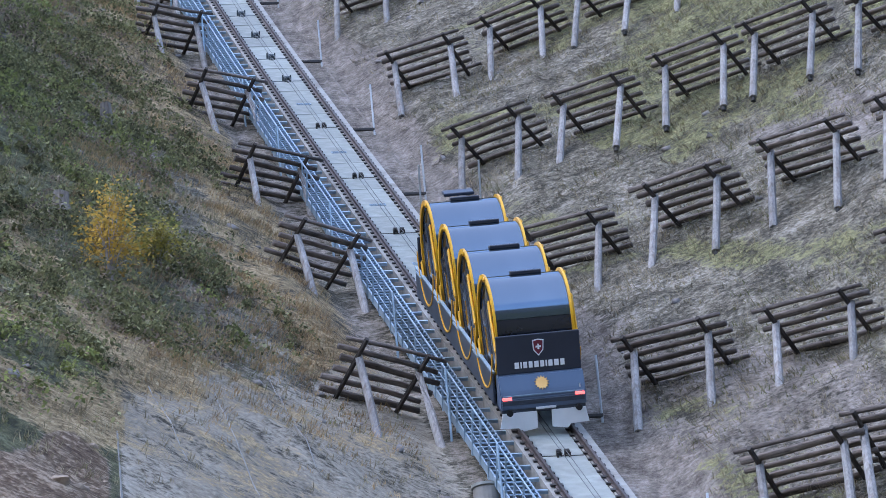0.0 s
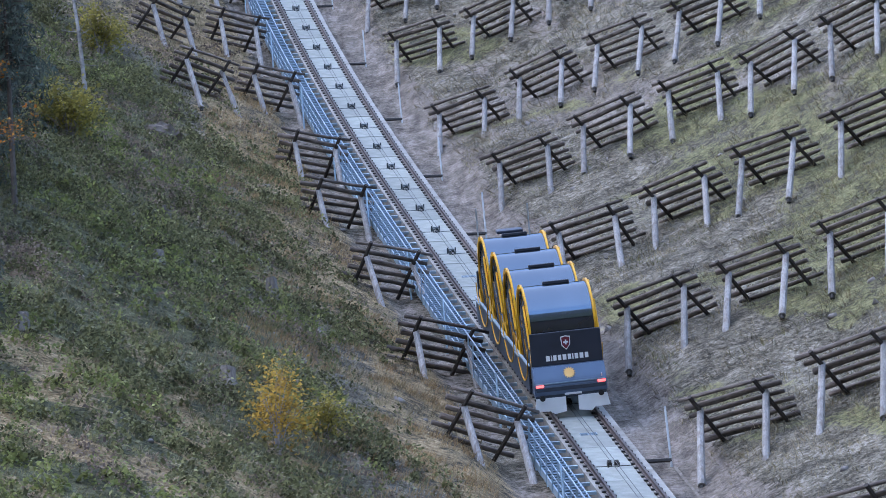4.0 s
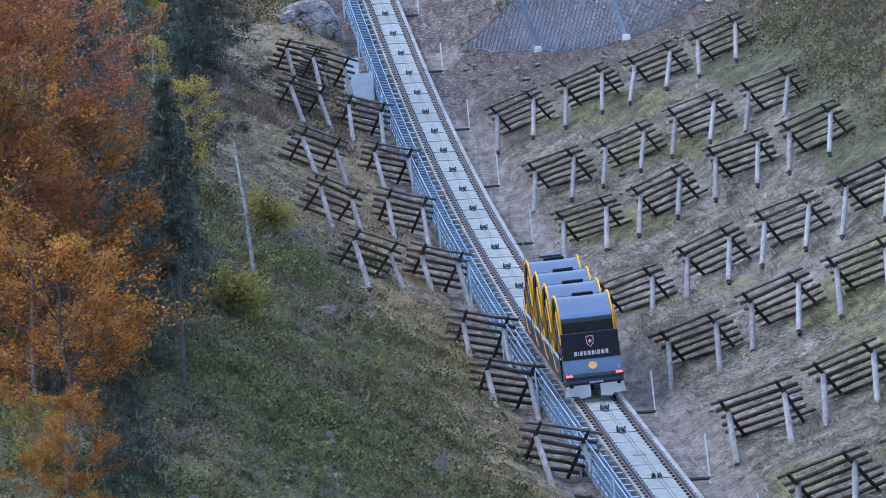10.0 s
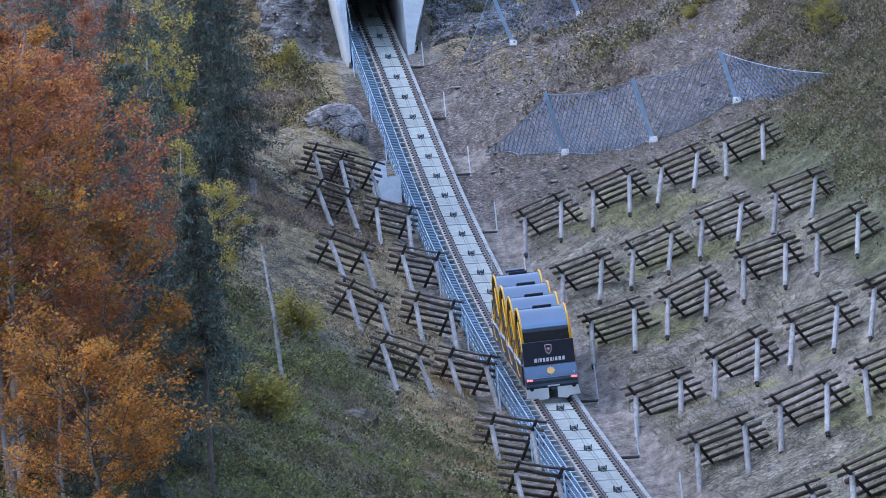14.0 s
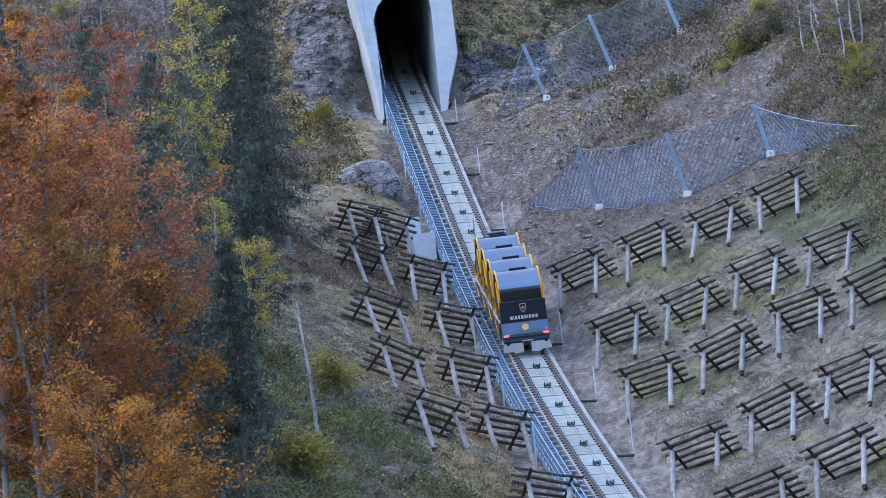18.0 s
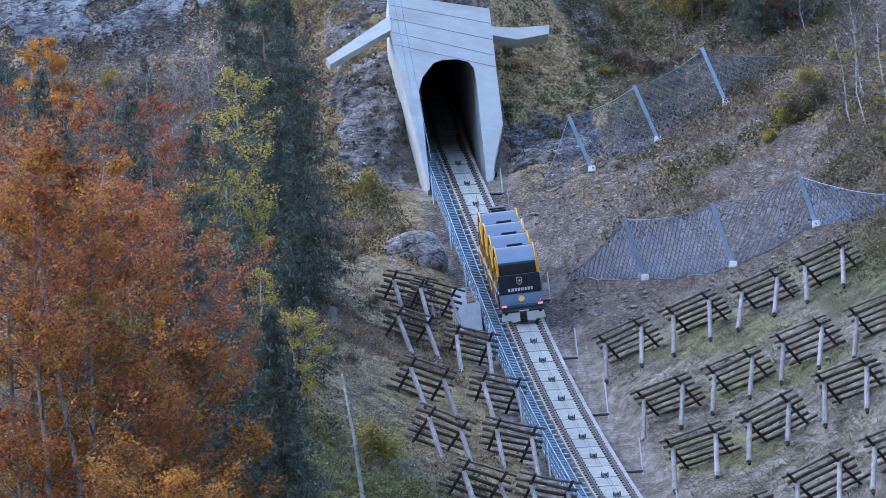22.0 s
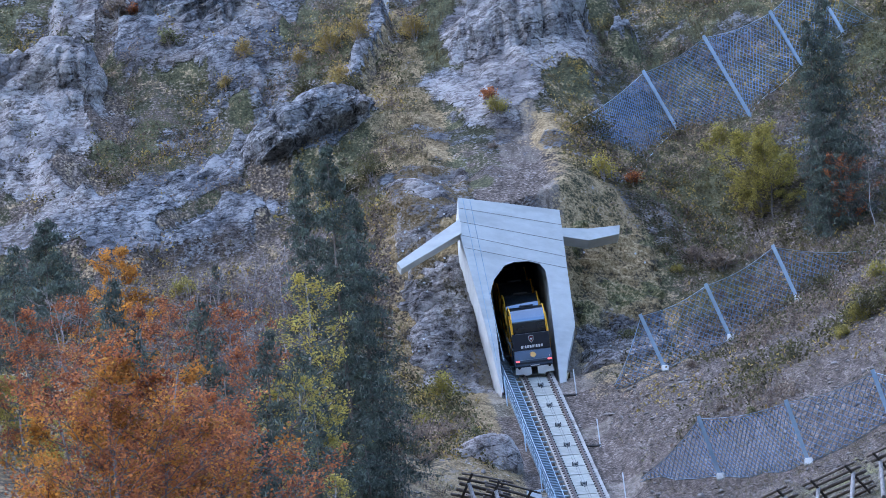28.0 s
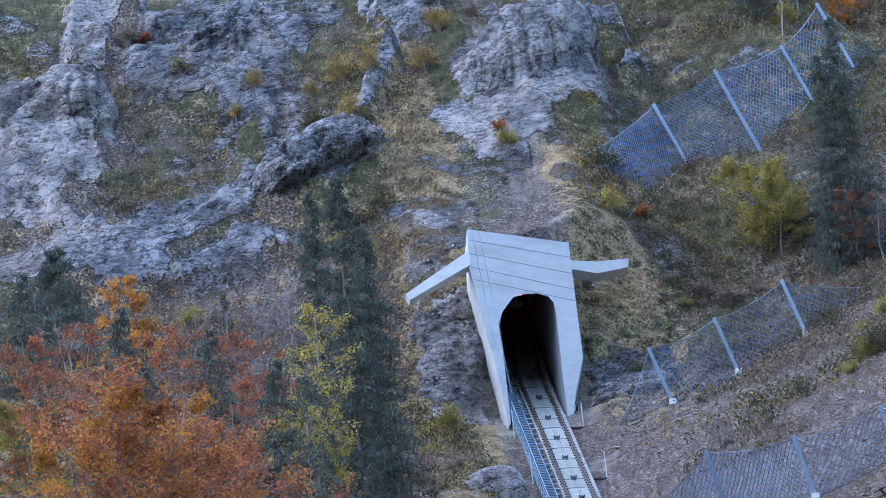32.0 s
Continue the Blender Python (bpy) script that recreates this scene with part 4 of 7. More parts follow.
def build_walkway():
    """Steel service stairs with a handrail on the open side."""
    way = thing("service_walkway", Matrix.Identity(4), "galvanised steel service stairway with handrail beside the track", "stairway")
    ys = list(np.linspace(Y0, Y1, 100))
    for x0, x1 in ((-1.36, -1.31), (-2.16, -2.11)):
        v, f = sweep(rect(x0, x1, -0.46, -0.22), ys)
        part("stringer", mesh_of("stringer", v, f, GALVANISED), None, way)
    treads_v, treads_f = [], []
    tb = [Vector((x, y, z)) for x in (-0.375, 0.375) for y in (-0.17, 0.17) for z in (-0.02, 0.02)]
    quad = [(0, 1, 3, 2), (4, 6, 7, 5), (0, 4, 5, 1), (2, 3, 7, 6), (0, 2, 6, 4), (1, 5, 7, 3)]
    for y in track_ys(Y0, Y1, 0.42):
        m = track_frame(y) @ pose(-1.735, 0, -0.28)
        base = len(treads_v)
        flat = Matrix.Translation(m.translation) @ Matrix.Rotation(m.to_euler().z, 4, "Z")
        treads_v += [flat @ p for p in tb]
        treads_f += [tuple(base + i for i in q) for q in quad]
    tagged(part("treads", mesh_of("treads", treads_v, treads_f, GRATING), None, way), kind="stuff")
    for z, r in ((0.78, 0.028), (0.42, 0.018), (0.08, 0.018)):
        prof = [(-2.16 + r * math.cos(a * math.pi / 3), z + r * math.sin(a * math.pi / 3)) for a in range(6)]
        v, f = sweep(prof, ys)
        part("handrail" if z > 0.7 else "knee_rail", mesh_of("handrail", v, f, GALVANISED), None, way)
    pm = bpy.data.meshes.new("railing_post")
    b = box_bm((0.05, 0.05, 1.25), (-2.16, 0, 0.17))
    b.to_mesh(pm)
    b.free()
    pm.materials.append(GALVANISED)
    leg = bpy.data.meshes.new("support_leg")
    b = bmesh.new()
    add_box(b, (0.09, 0.09, 1.9), (-2.0, 0, -1.35))
    add_box(b, (0.9, 0.08, 0.10), (-1.7, 0, -0.50))
    b.to_mesh(leg)
    b.free()
    leg.materials.append(GALVANISED)
    for k, y in enumerate(track_ys(Y0, Y1 - 3, 1.3)):
        o = part("railing_post", pm, None, way)
        o.matrix_world = track_frame(y)
        if k % 2 == 0:
            o = part("support_leg", leg, None, way)
            o.matrix_world = Matrix.Translation(track_frame(y).translation) @ Matrix.Rotation(track_frame(y).to_euler().z, 4, "Z")


build_walkway()


# ---- the tunnel portal ----
def build_portal():
    px, pz = (float(v) for v in track_xz(PORTAL_Y))
    head = track_frame(PORTAL_Y).to_euler().z
    home = thing("tunnel_portal", Matrix.Translation((px, PORTAL_Y, pz)) @ Matrix.Rotation(head, 4, "Z"),
                 "pale board-marked concrete tunnel portal with slanting wing walls", "tunnel portal")
    skew = math.tan(radians(20))
    # the opening, from its left foot over the crown to its right foot
    hole = [(-2.34, -1.2), (-2.36, 2.6), (-2.40, 5.0), (-2.46, 5.85), (-2.14, 6.87), (-1.33, 8.06), (-0.68, 8.4), (0.25, 8.6), (0.97, 8.5), (1.28, 8.1),
            (1.36, 7.2), (1.36, 4.7), (1.36, -0.9)]
    outer = [(-2.47, -1.3), (-2.84, 2.1), (-3.25, 5.0), (-3.47, 6.5), (-3.72, 8.1), (-3.98, 9.75), (-3.87, 12.68), (-0.6, 12.72), (2.71, 12.75), (2.73, 10.6),
             (2.74, 8.65), (2.80, 4.31), (1.62, -0.9)]
    outer[-1:-1] = [(2.02, 1.5)]
    hole[-1:-1] = [(1.36, 1.5)]
    n = len(outer)
    bm = bmesh.new()
    rows = []
    for line, y, lift in ((hole, 5.0, 4.2), (hole, 0.0, 0.0), (outer, 0.0, 0.0), (outer, 4.5, 0.0)):
        rows.append([bm.verts.new((x, y + x * skew, z + (lift if z > 4 else lift * 0.9))) for x, z in line])
    for r, s in zip(rows, rows[1:]):
        for k in range(n - 1):
            bm.faces.new((r[k], r[k + 1], s[k + 1], s[k]))
    bmesh.ops.recalc_face_normals(bm, faces=bm.faces)
    part("portal_wall", bm, PORTAL_CONCRETE, home)
    # shuttering joints, proud by a few millimetres
    for z, x0, x1, drop in ((11.9, -3.85, 2.68, 0.25), (10.9, -3.9, 2.70, 0.45), (9.9, -3.92, 2.70, 0.6), (9.0, -3.75, 2.70, 0.55)):
        bm = bmesh.new()
        add_tube(bm, [(x0, x0 * skew - 0.004, z), (x1, x1 * skew - 0.004, z - drop)], 0.018, 4)
        part("shutter_joint", bm, KERB_CONCRETE, home)
    for x in (-3.55, -3.1):
        bm = bmesh.new()
        add_tube(bm, [(x, x * skew - 0.01, 12.6), (x + 1.0, (x + 1.0) * skew - 0.01, 1.0)], 0.02, 4)
        part("joint_cable", bm, GALVANISED, home)
    part("wing_wall", prism_bm([(-3.90, 11.0), (-3.90, 9.95), (-7.90, 7.62), (-8.12, 8.08)], -1.6, -0.85), PORTAL_CONCRETE, home)
    wing = bmesh.new()
    top, low = [(2.72, 11.5), (4.43, 11.68), (6.6, 12.25)], [(2.72, 10.85), (4.40, 10.8), (6.5, 11.6)]
    cells = []
    for (x, z), (x2, z2) in zip(top, low):
        cells.append([wing.verts.new(p) for p in ((x, x * skew + 0.1, z), (x2, x2 * skew + 0.1, z2), (x2, x2 * skew + 1.3, z2 + 0.1), (x, x * skew + 1.3, z + 0.1))])
    for a, b in zip(cells, cells[1:]):
        for i in range(4):
            wing.faces.new((a[i], a[(i + 1) % 4], b[(i + 1) % 4], b[i]))
    wing.faces.new(cells[0])
    wing.faces.new(cells[-1][::-1])
    bmesh.ops.recalc_face_normals(wing, faces=wing.faces)
    part("wing_wall", wing, PORTAL_CONCRETE, home)
    # the bore behind it
    bm = bmesh.new()
    rings = []
    for k in range(7):
        y = PORTAL_Y + 2.5 + k * 5.5
        m = track_frame(y)
        m = Matrix.Translation(m.translation) @ Matrix.Rotation(m.to_euler().z, 4, "Z")
        rings.append([bm.verts.new(m @ Vector((x * 1.10 - 0.1, x * skew, z * 1.02))) for x, z in hole])
    for r, s in zip(rings, rings[1:]):
        for i in range(len(r)):
            j = (i + 1) % len(r)
            bm.faces.new((r[i], s[i], s[j], r[j]))
    bm.faces.new(rings[-1])
    me = bpy.data.meshes.new("tunnel_bore")
    bm.to_mesh(me)
    bm.free()
    me.materials.append(TUNNEL_DARK)
    tagged(new("tunnel_bore", me), "dark unlit tunnel bore behind the portal", "tunnel", kind="structure")


build_portal()


# ---- timber snow fences ----
def fence_set(seed, length, lean, foot, shift=-1):
    """A rake of six logs on two beams, propped by two posts. x along the contour, y uphill."""
    rnd = random.Random(seed)
    home = thing("snow_fence", Matrix.Identity(4), "dark log snow fence on grey timber props on the slope", "snow fence", "snow fences on the slope")
    b = Vector((0, -math.sin(radians(lean)), math.cos(radians(lean))))
    for k in range(6):
        p = b * (0.10 + 0.375 * k) + Vector((0, 0.13 * b.z, -0.13 * b.y))
        dx, tilt, r = rnd.uniform(-0.14, 0.14), rnd.uniform(-0.05, 0.05), rnd.uniform(0.075, 0.105) * (0.8 if k == 5 else 1)
        pts = [p + Vector((dx + length * (q - 0.5), rnd.uniform(-0.025, 0.025), tilt * (q - 0.5) + rnd.uniform(-0.025, 0.025))) for q in (0, 0.33, 0.67, 1)]
        part("log", tube_bm(pts, [r * 1.04, r, r * 0.97, r * 0.9], 7, 0.12, seed * 10 + k), LOG_WOOD, home, smooth=True)
    for side in (-1, 1):
        x = side * length * (0.345 if shift else 0.30) + shift * 0.02 + rnd.uniform(-0.06, 0.06)
        part("beam", tube_bm([Vector((x, 0, 0)) - b * 0.45, Vector((x + rnd.uniform(-0.04, 0.04), 0, 0)) + b * 2.15], 0.075, 6), BEAM_WOOD, home, "black-brown cross beam")
        top = Vector((x + 0.03, 0, 0)) - Vector((0, b.z, -b.y)) * 0.14 + b * 1.45
        base = Vector((x + foot[0] + rnd.uniform(-0.08, 0.08), foot[1], foot[2]))
        top = top + (top - base).normalized() * 0.22
        part("prop", tube_bm([base, base.lerp(top, 0.5) + Vector((rnd.uniform(-0.02, 0.02), 0, 0)), top], [0.125, 0.12, 0.11], 8, 0.08, seed), POST_WOOD, home, "grey weathered prop")
        part("foot_pin", tube_bm([base - Vector((0, 0, 0.14)), base + (top - base).normalized() * 0.05], 0.08, 8), FITTING, home, "dark steel foot pin")
    return home


def set_fences(variants, feet, back):
    tip = 8.0 if variants is LEFT_RAKES else 0.0
    rnd = random.Random(int(feet[0][1]))
    for x, y in feet:
        gx, gy = slope_of(x, y, 6.0)
        g = math.hypot(gx, gy)
        p = at_land(x + gx / g * back, y + gy / g * back, 0.04)
        if variants is RIGHT_RAKES:
            ex, ey = slope_of(*feet[-1], 6.0)
            gx, gy = gx * 0.35 + ex * 0.65, gy * 0.35 + ey * 0.65
        g = math.hypot(gx, gy)
        ux, uy = gx / g, gy / g
        m = Matrix.Translation(p) @ Matrix.Rotation(math.atan2(-ux, uy) + rnd.uniform(-0.05, 0.05), 4, "Z") @ pose(0, 0, 0, rnd.uniform(-3, 3), tip + rnd.uniform(-2.5, 2.5), 0)
        copy_thing(rnd.choice(variants), m)


def remove_thing(ob):
    for o in (*ob.children_recursive, ob):
        bpy.data.objects.remove(o)


RIGHT_RAKES = [fence_set(k, 3.35, 66, (0.58, -2.75, -2.3)) for k in (1, 2, 3)]
LEFT_RAKES = [fence_set(k, 3.05, 62, (0.22, -2.7, -2.3), 0) for k in (4, 5, 6)]
set_fences(RIGHT_RAKES, [(4.67, 239.20), (8.02, 237.75), (11.43, 236.59), (14.52, 234.33)], 2.65)
set_fences(RIGHT_RAKES, [(6.09, 227.85), (9.31, 226.62), (12.48, 224.47), (15.77, 221.14)], 2.65)
set_fences(RIGHT_RAKES, [(6.76, 216.82), (10.05, 214.85), (13.43, 213.31), (16.74, 210.33)], 2.65)
set_fences(RIGHT_RAKES, [(8.02, 202.80), (11.18, 201.81), (14.38, 199.72), (17.62, 196.25)], 2.65)
set_fences(RIGHT_RAKES, [(20.94, 194.21)], 2.65)
set_fences(RIGHT_RAKES, [(9.69, 189.76), (12.90, 189.05), (16.12, 187.21)], 2.65)
set_fences(RIGHT_RAKES, [(19.14, 183.74), (21.96, 180.85)], 2.65)
set_fences(RIGHT_RAKES, [(10.85, 174.64), (14.14, 174.33)], 2.65)
set_fences(RIGHT_RAKES, [(17.27, 171.98), (20.63, 169.87), (23.10, 166.45)], 2.65)
set_fences(RIGHT_RAKES, [(12.17, 159.99), (15.12, 158.79), (18.23, 156.60), (21.02, 154.22), (23.93, 150.49)], 2.65)
set_fences(RIGHT_RAKES, [(12.97, 145.73), (16.34, 144.22), (19.60, 142.47), (22.72, 139.86)], 2.65)
set_fences(RIGHT_RAKES, [(14.50, 133.11), (17.77, 130.93), (21.07, 130.34)], 2.65)
set_fences(RIGHT_RAKES, [(16.08, 121.57), (18.33, 120.62)], 2.65)
set_fences(LEFT_RAKES, [(7.40, 133.45), (6.43, 148.07), (5.46, 161.51)], 2.65)
set_fences(LEFT_RAKES, [(4.32, 174.52), (2.92, 187.99), (2.08, 198.44)], 2.65)
set_fences(LEFT_RAKES, [(0.62, 211.46), (-0.88, 223.69), (-1.43, 234.65), (-2.70, 244.38), (-4.44, 250.53)], 2.65)
set_fences(LEFT_RAKES, [(-2.07, 205.37), (-3.77, 219.38), (-4.59, 229.82), (-5.58, 244.05), (-5.71, 251.72)], 2.65)
for rake in RIGHT_RAKES + LEFT_RAKES:
    remove_thing(rake)


# ---- rockfall nets, poles and the landing by the track ----
NET_WIRE = worn("galvanised_net_wire", (0.085, 0.165, 0.29), (0.155, 0.255, 0.41), 0.3, 0.5, 0.2, bump=0.0)
NET_POST = worn("galvanised_net_post", (0.27, 0.37, 0.49), (0.38, 0.49, 0.61), 0.4, 0.5, 0.2, bump=0.0)


def wire_lines(lines, r):
    """Three-sided wires along straight lines."""
    verts, faces = [], []
    for a, b in lines:
        way = (b - a)
        if way.length < 0.05:
            continue
        way.normalize()
        s = way.cross(Vector((0, 0, 1))).normalized() * r
        o = s.cross(way).normalized() * r
        k = len(verts)
        for p in (a, b):
            verts += [p + s, p - s * 0.5 + o * 0.87, p - s * 0.5 - o * 0.87]
        faces += [(k, k + 1, k + 4, k + 3), (k + 1, k + 2, k + 5, k + 4), (k + 2, k, k + 3, k + 5)]
    return verts, faces


def rock_net(feet, lean, tall, start, stop, cell=0.40, start_top=None, footed=True):
    net = thing("rockfall_net", Matrix.Identity(4), "galvanised rockfall net on leaning steel posts" + (" with concrete feet" if footed else " above the scrub"), "rockfall net", "rockfall nets")
    bases = [at_land(x, y) for x, y in feet]
    talls = tall if isinstance(tall, tuple) else (tall,) * len(feet)
    tops = [b + Vector(lean) * h for b, h in zip(bases, talls)]
    for b, t, tall in zip(bases, tops, talls):
        way = (t - b).normalized()
        side = way.cross(Vector((0, 1, 0))).normalized()
        turn = Matrix((side, way.cross(side), way)).transposed()
        bm = bmesh.new()
        mid = (b + t) / 2
        for off, size in ((-0.09, (0.20, 0.03, tall + 0.3)), (0.09, (0.20, 0.03, tall + 0.3)), (0.0, (0.03, 0.17, tall + 0.3))):
            add_box(bm, size, mid + turn @ Vector((0, off, 0)), turn)
        part("net_post", bm, NET_POST, net, "blue-grey steel post")
        if not footed:
            continue
        part("post_foot", box_bm((0.46, 0.5, 0.45), b + Vector((0, -0.15, -0.08)), bevel=0.06), PORTAL_CONCRETE, net, "pale concrete foot")
    lower = [at_land(*start)] + bases + [at_land(*stop)]
    upper = [at_land(*(start_top or start)) + Vector((0, 0, 0.25))] + tops + [at_land(*stop) + Vector((0, 0, 0.25))]
    n = 9
    lows, ups = [], []
    for k in range(len(lower) - 1):
        for j in range(n if k < len(lower) - 2 else n + 1):
            u = j / n
            p = lower[k].lerp(lower[k + 1], u)
            lows.append(at_land(p.x, p.y, -0.05))
            ups.append(upper[k].lerp(upper[k + 1], u) - Vector((0, 0, 0.30 * math.sin(math.pi * u))))
    # the mesh: two slanting families of wires in the sheet between the cables
    lens = [0.0]
    for a, b in zip(lows, lows[1:]):
        lens.append(lens[-1] + (b - a).length)

    def sheet(s, v):
        s = min(max(s, 0.0), lens[-1] - 1e-6)
        k = max(i for i in range(len(lens) - 1) if lens[i] <= s)
        u = (s - lens[k]) / (lens[k + 1] - lens[k])
        p, q = lows[k].lerp(lows[k + 1], u), ups[k].lerp(ups[k + 1], u)
        w = min(v / max((q - p).length, 0.01), 1.0)
        return p.lerp(q, w) + Vector((0, 0.16 + 0.20 * math.sin(math.pi * w), 0)), v >= (q - p).length

    lines = []
    steps = int(lens[-1] / cell)
    for k in range(-14, steps + 1):
        for sign in (1, -1):
            s = k * cell if sign > 0 else lens[-1] - k * cell
            v = 0.0
            while v < max(talls) + 0.5:
                s2, v2 = s + sign * 0.55 * cell, v + cell * 0.55
                if 0 < s < lens[-1] and 0 < s2 < lens[-1]:
                    a, out = sheet(s, v)
                    b, _ = sheet(s2, v2)
                    if out:
                        break
                    lines.append((a, b))
                s, v = s2, v2
    v, f = wire_lines(lines, 0.021)
    tagged(part("net_mesh", mesh_of("net_mesh", v, f, NET_WIRE), None, net, "hexagonal wire mesh"), kind="stuff")
    for name, line in (("top_cable", ups), ("bottom_cable", lows)):
        v, f = wire_lines(list(zip(line, line[1:])), 0.025)
        part(name, mesh_of(name, v, f, NET_POST), None, net)


rock_net([(6.67, 255.4), (11.33, 249.2), (15.94, 247.0)], (-0.22, -0.42, 0.88), (3.5, 3.5, 2.8), (2.3, 260.8), (20.6, 239.2))
rock_net([(4.84, 278.6), (9.10, 279.5), (13.54, 279.6)], (-0.30, -0.40, 0.87), 3.6, (1.6, 278.6), (18.5, 280.6))
rock_net([(8.14, 299.2), (13.04, 296.2), (17.10, 299.0), (20.3, 300.2)], (-0.38, -0.31, 0.87), (4.5, 6.2, 4.2, 5.0), (3.75, 290.67), (22.5, 300.2), start_top=(1.09, 294.04), footed=False)


def line_pole(y):
    """A thin upright pole at the end of an arm that leaves the track's edge."""
    m = track_frame(y)
    home = thing("line_pole", Matrix.Translation(m @ Vector((1.98, 0, -0.36))) @ Matrix.Rotation(m.to_euler().z, 4, "Z"), "thin pale galvanised pole on a steel arm beside the track", "pole", "poles along the track")
    part("pole", tube_bm([(0, 0, -0.6), (0, 0, 1.80)], 0.035, 8), POLE_STEEL, home)
    part("arm", box_bm((0.95, 0.10, 0.10), (-0.45, 0, 0.02), bevel=0.01), FITTING, home, "dark steel arm")


for y in (122.5, 134.6, 148.8, 163.0, 174.0, 186.8, 198.5, 210.4, 222.2, 234.4, 246.4, 258.3, 269.4, 279.2):
    line_pole(y)


def stair_rod(y):
    m = track_frame(y)
    p = m @ Vector((-2.32, 0, -0.9))
    home = thing("marker_rod", Matrix.Translation(p), "tall thin galvanised rod beside the service stairs", "rod", "rods beside the stairs")
    part("rod", tube_bm([(0, 0, -0.6), (0, 0, 2.3)], 0.038, 7), GALVANISED, home)


for y in (127.0, 134.0, 142.5, 155.0, 167.5, 177.0, 189.0, 200.0, 211.0, 223.0, 235.0, 249.0, 262.0, 270.0, 279.0):
    stair_rod(y)


def landing():
    m = track_frame(255.0)
    home = thing("steel_landing", Matrix.Translation(m @ Vector((-3.0, 0, -0.2))) @ Matrix.Rotation(m.to_euler().z, 4, "Z"), "pale galvanised steel landing with railings beside the stairs", "landing")
    part("deck", box_bm((1.55, 3.0, 0.10), (0, 1.4, 0.9), bevel=0.01), POLE_STEEL, home)
    part("front_sheet", box_bm((1.5, 0.05, 1.9), (0, -0.08, 0.0), bevel=0.01), POLE_STEEL, home, "pale sheet steel front")
    part("front_sheet", box_bm((0.75, 0.05, 1.0), (-0.36, -0.02, 1.45), bevel=0.01), POLE_STEEL, home, "pale sheet steel front")
    part("side_sheet", box_bm((0.05, 2.8, 1.7), (-0.76, 1.4, 0.1), bevel=0.01), POLE_STEEL, home)
    for x in (-0.74, 0.0, 0.74):
        for y in (0.0, 1.4, 2.8):
            if x == 0.0 and y != 0.0:
                continue
            part("railing_post", tube_bm([(x, y, -0.9), (x, y, 2.0)], 0.03, 6), GALVANISED, home)
    for z in (1.5, 1.98):
        part("railing", tube_bm([(-0.74, 2.8, z), (-0.74, 0, z), (0.74, 0, z)], 0.025, 6), GALVANISED, home)


landing()


def lidded_shaft(x, y):
    p = at_land(x, y, 0.1)
    home = thing("drain_shaft", Matrix.Translation(p), "round grey concrete drain shaft with a lid", "drain shaft")
    part("ring", tube_bm([(0, 0, -0.3), (0, 0, 0.30)], 0.36, 20), KERB_CONCRETE, home)
    part("lid", tube_bm([(0, 0, 0.30), (0, 0, 0.38)], 0.40, 20), CONCRETE, home)


lidded_shaft(8.9, 129.4)

# ---- trees ----
RUST = leafy("rust_red_leaves", [(0.15, 0.062, 0.045), (0.42, 0.150, 0.058), (0.68, 0.265, 0.07), (0.27, 0.115, 0.08)], through_light=0.6)
ORANGE = leafy("orange_leaves", [(0.22, 0.092, 0.036), (0.52, 0.200, 0.040), (0.68, 0.285, 0.050), (0.27, 0.18, 0.055)], through_light=0.6)
AMBER = leafy("amber_leaves", [(0.34, 0.15, 0.04), (0.66, 0.30, 0.05), (0.80, 0.42, 0.08), (0.46, 0.20, 0.05)], through_light=0.6)
OCHRE = leafy("ochre_leaves", [(0.24, 0.17, 0.07), (0.46, 0.32, 0.10), (0.66, 0.47, 0.15), (0.25, 0.22, 0.09)])
HONEY = leafy("honey_leaves", [(0.42, 0.25, 0.06), (0.66, 0.42, 0.09), (0.78, 0.54, 0.14), (0.46, 0.34, 0.08)], through_light=0.6)
GOLD = leafy("yellow_leaves", [(0.34, 0.27, 0.075), (0.54, 0.43, 0.10), (0.62, 0.49, 0.12), (0.36, 0.34, 0.11)])
LIME = leafy("yellow_green_leaves", [(0.22, 0.205, 0.065), (0.40, 0.35, 0.095), (0.60, 0.49, 0.13), (0.29, 0.255, 0.085)])
HERB = leafy("dull_green_leaves", [(0.072, 0.076, 0.039), (0.175, 0.178, 0.09), (0.41, 0.41, 0.215), (0.115, 0.11, 0.056)])
BROWN = leafy("brown_withered_leaves", [(0.15, 0.115, 0.10), (0.28, 0.22, 0.17), (0.42, 0.35, 0.27), (0.21, 0.16, 0.135)])
NEEDLE = leafy("dark_needles", [(0.058, 0.080, 0.070), (0.108, 0.136, 0.116), (0.19, 0.215, 0.175), (0.08, 0.104, 0.09)], through_light=0.3)
BEECH_BARK = worn("grey_beech_bark", (0.07, 0.06, 0.058), (0.20, 0.18, 0.17), 0.3, 0.9, stretch=(1, 1, 0.4), bump=0.5)
BIRCH_BARK = worn("grey_birch_bark", (0.14, 0.135, 0.13), (0.32, 0.31, 0.30), 0.25, 0.9, stain=(0.06, 0.055, 0.05))
PALE_HERB = leafy("yellowing_herb_leaves", [(0.13, 0.16, 0.06), (0.24, 0.27, 0.095), (0.40, 0.41, 0.16), (0.18, 0.20, 0.075)])
DUSK = leafy("dark_olive_leaves", [(0.066, 0.068, 0.036), (0.13, 0.128, 0.064), (0.23, 0.21, 0.10), (0.10, 0.088, 0.054)])
DARK_TWIG = worn("purple_brown_twig", (0.055, 0.043, 0.046), (0.125, 0.10, 0.105), 0.2, 0.95, bump=0.0)
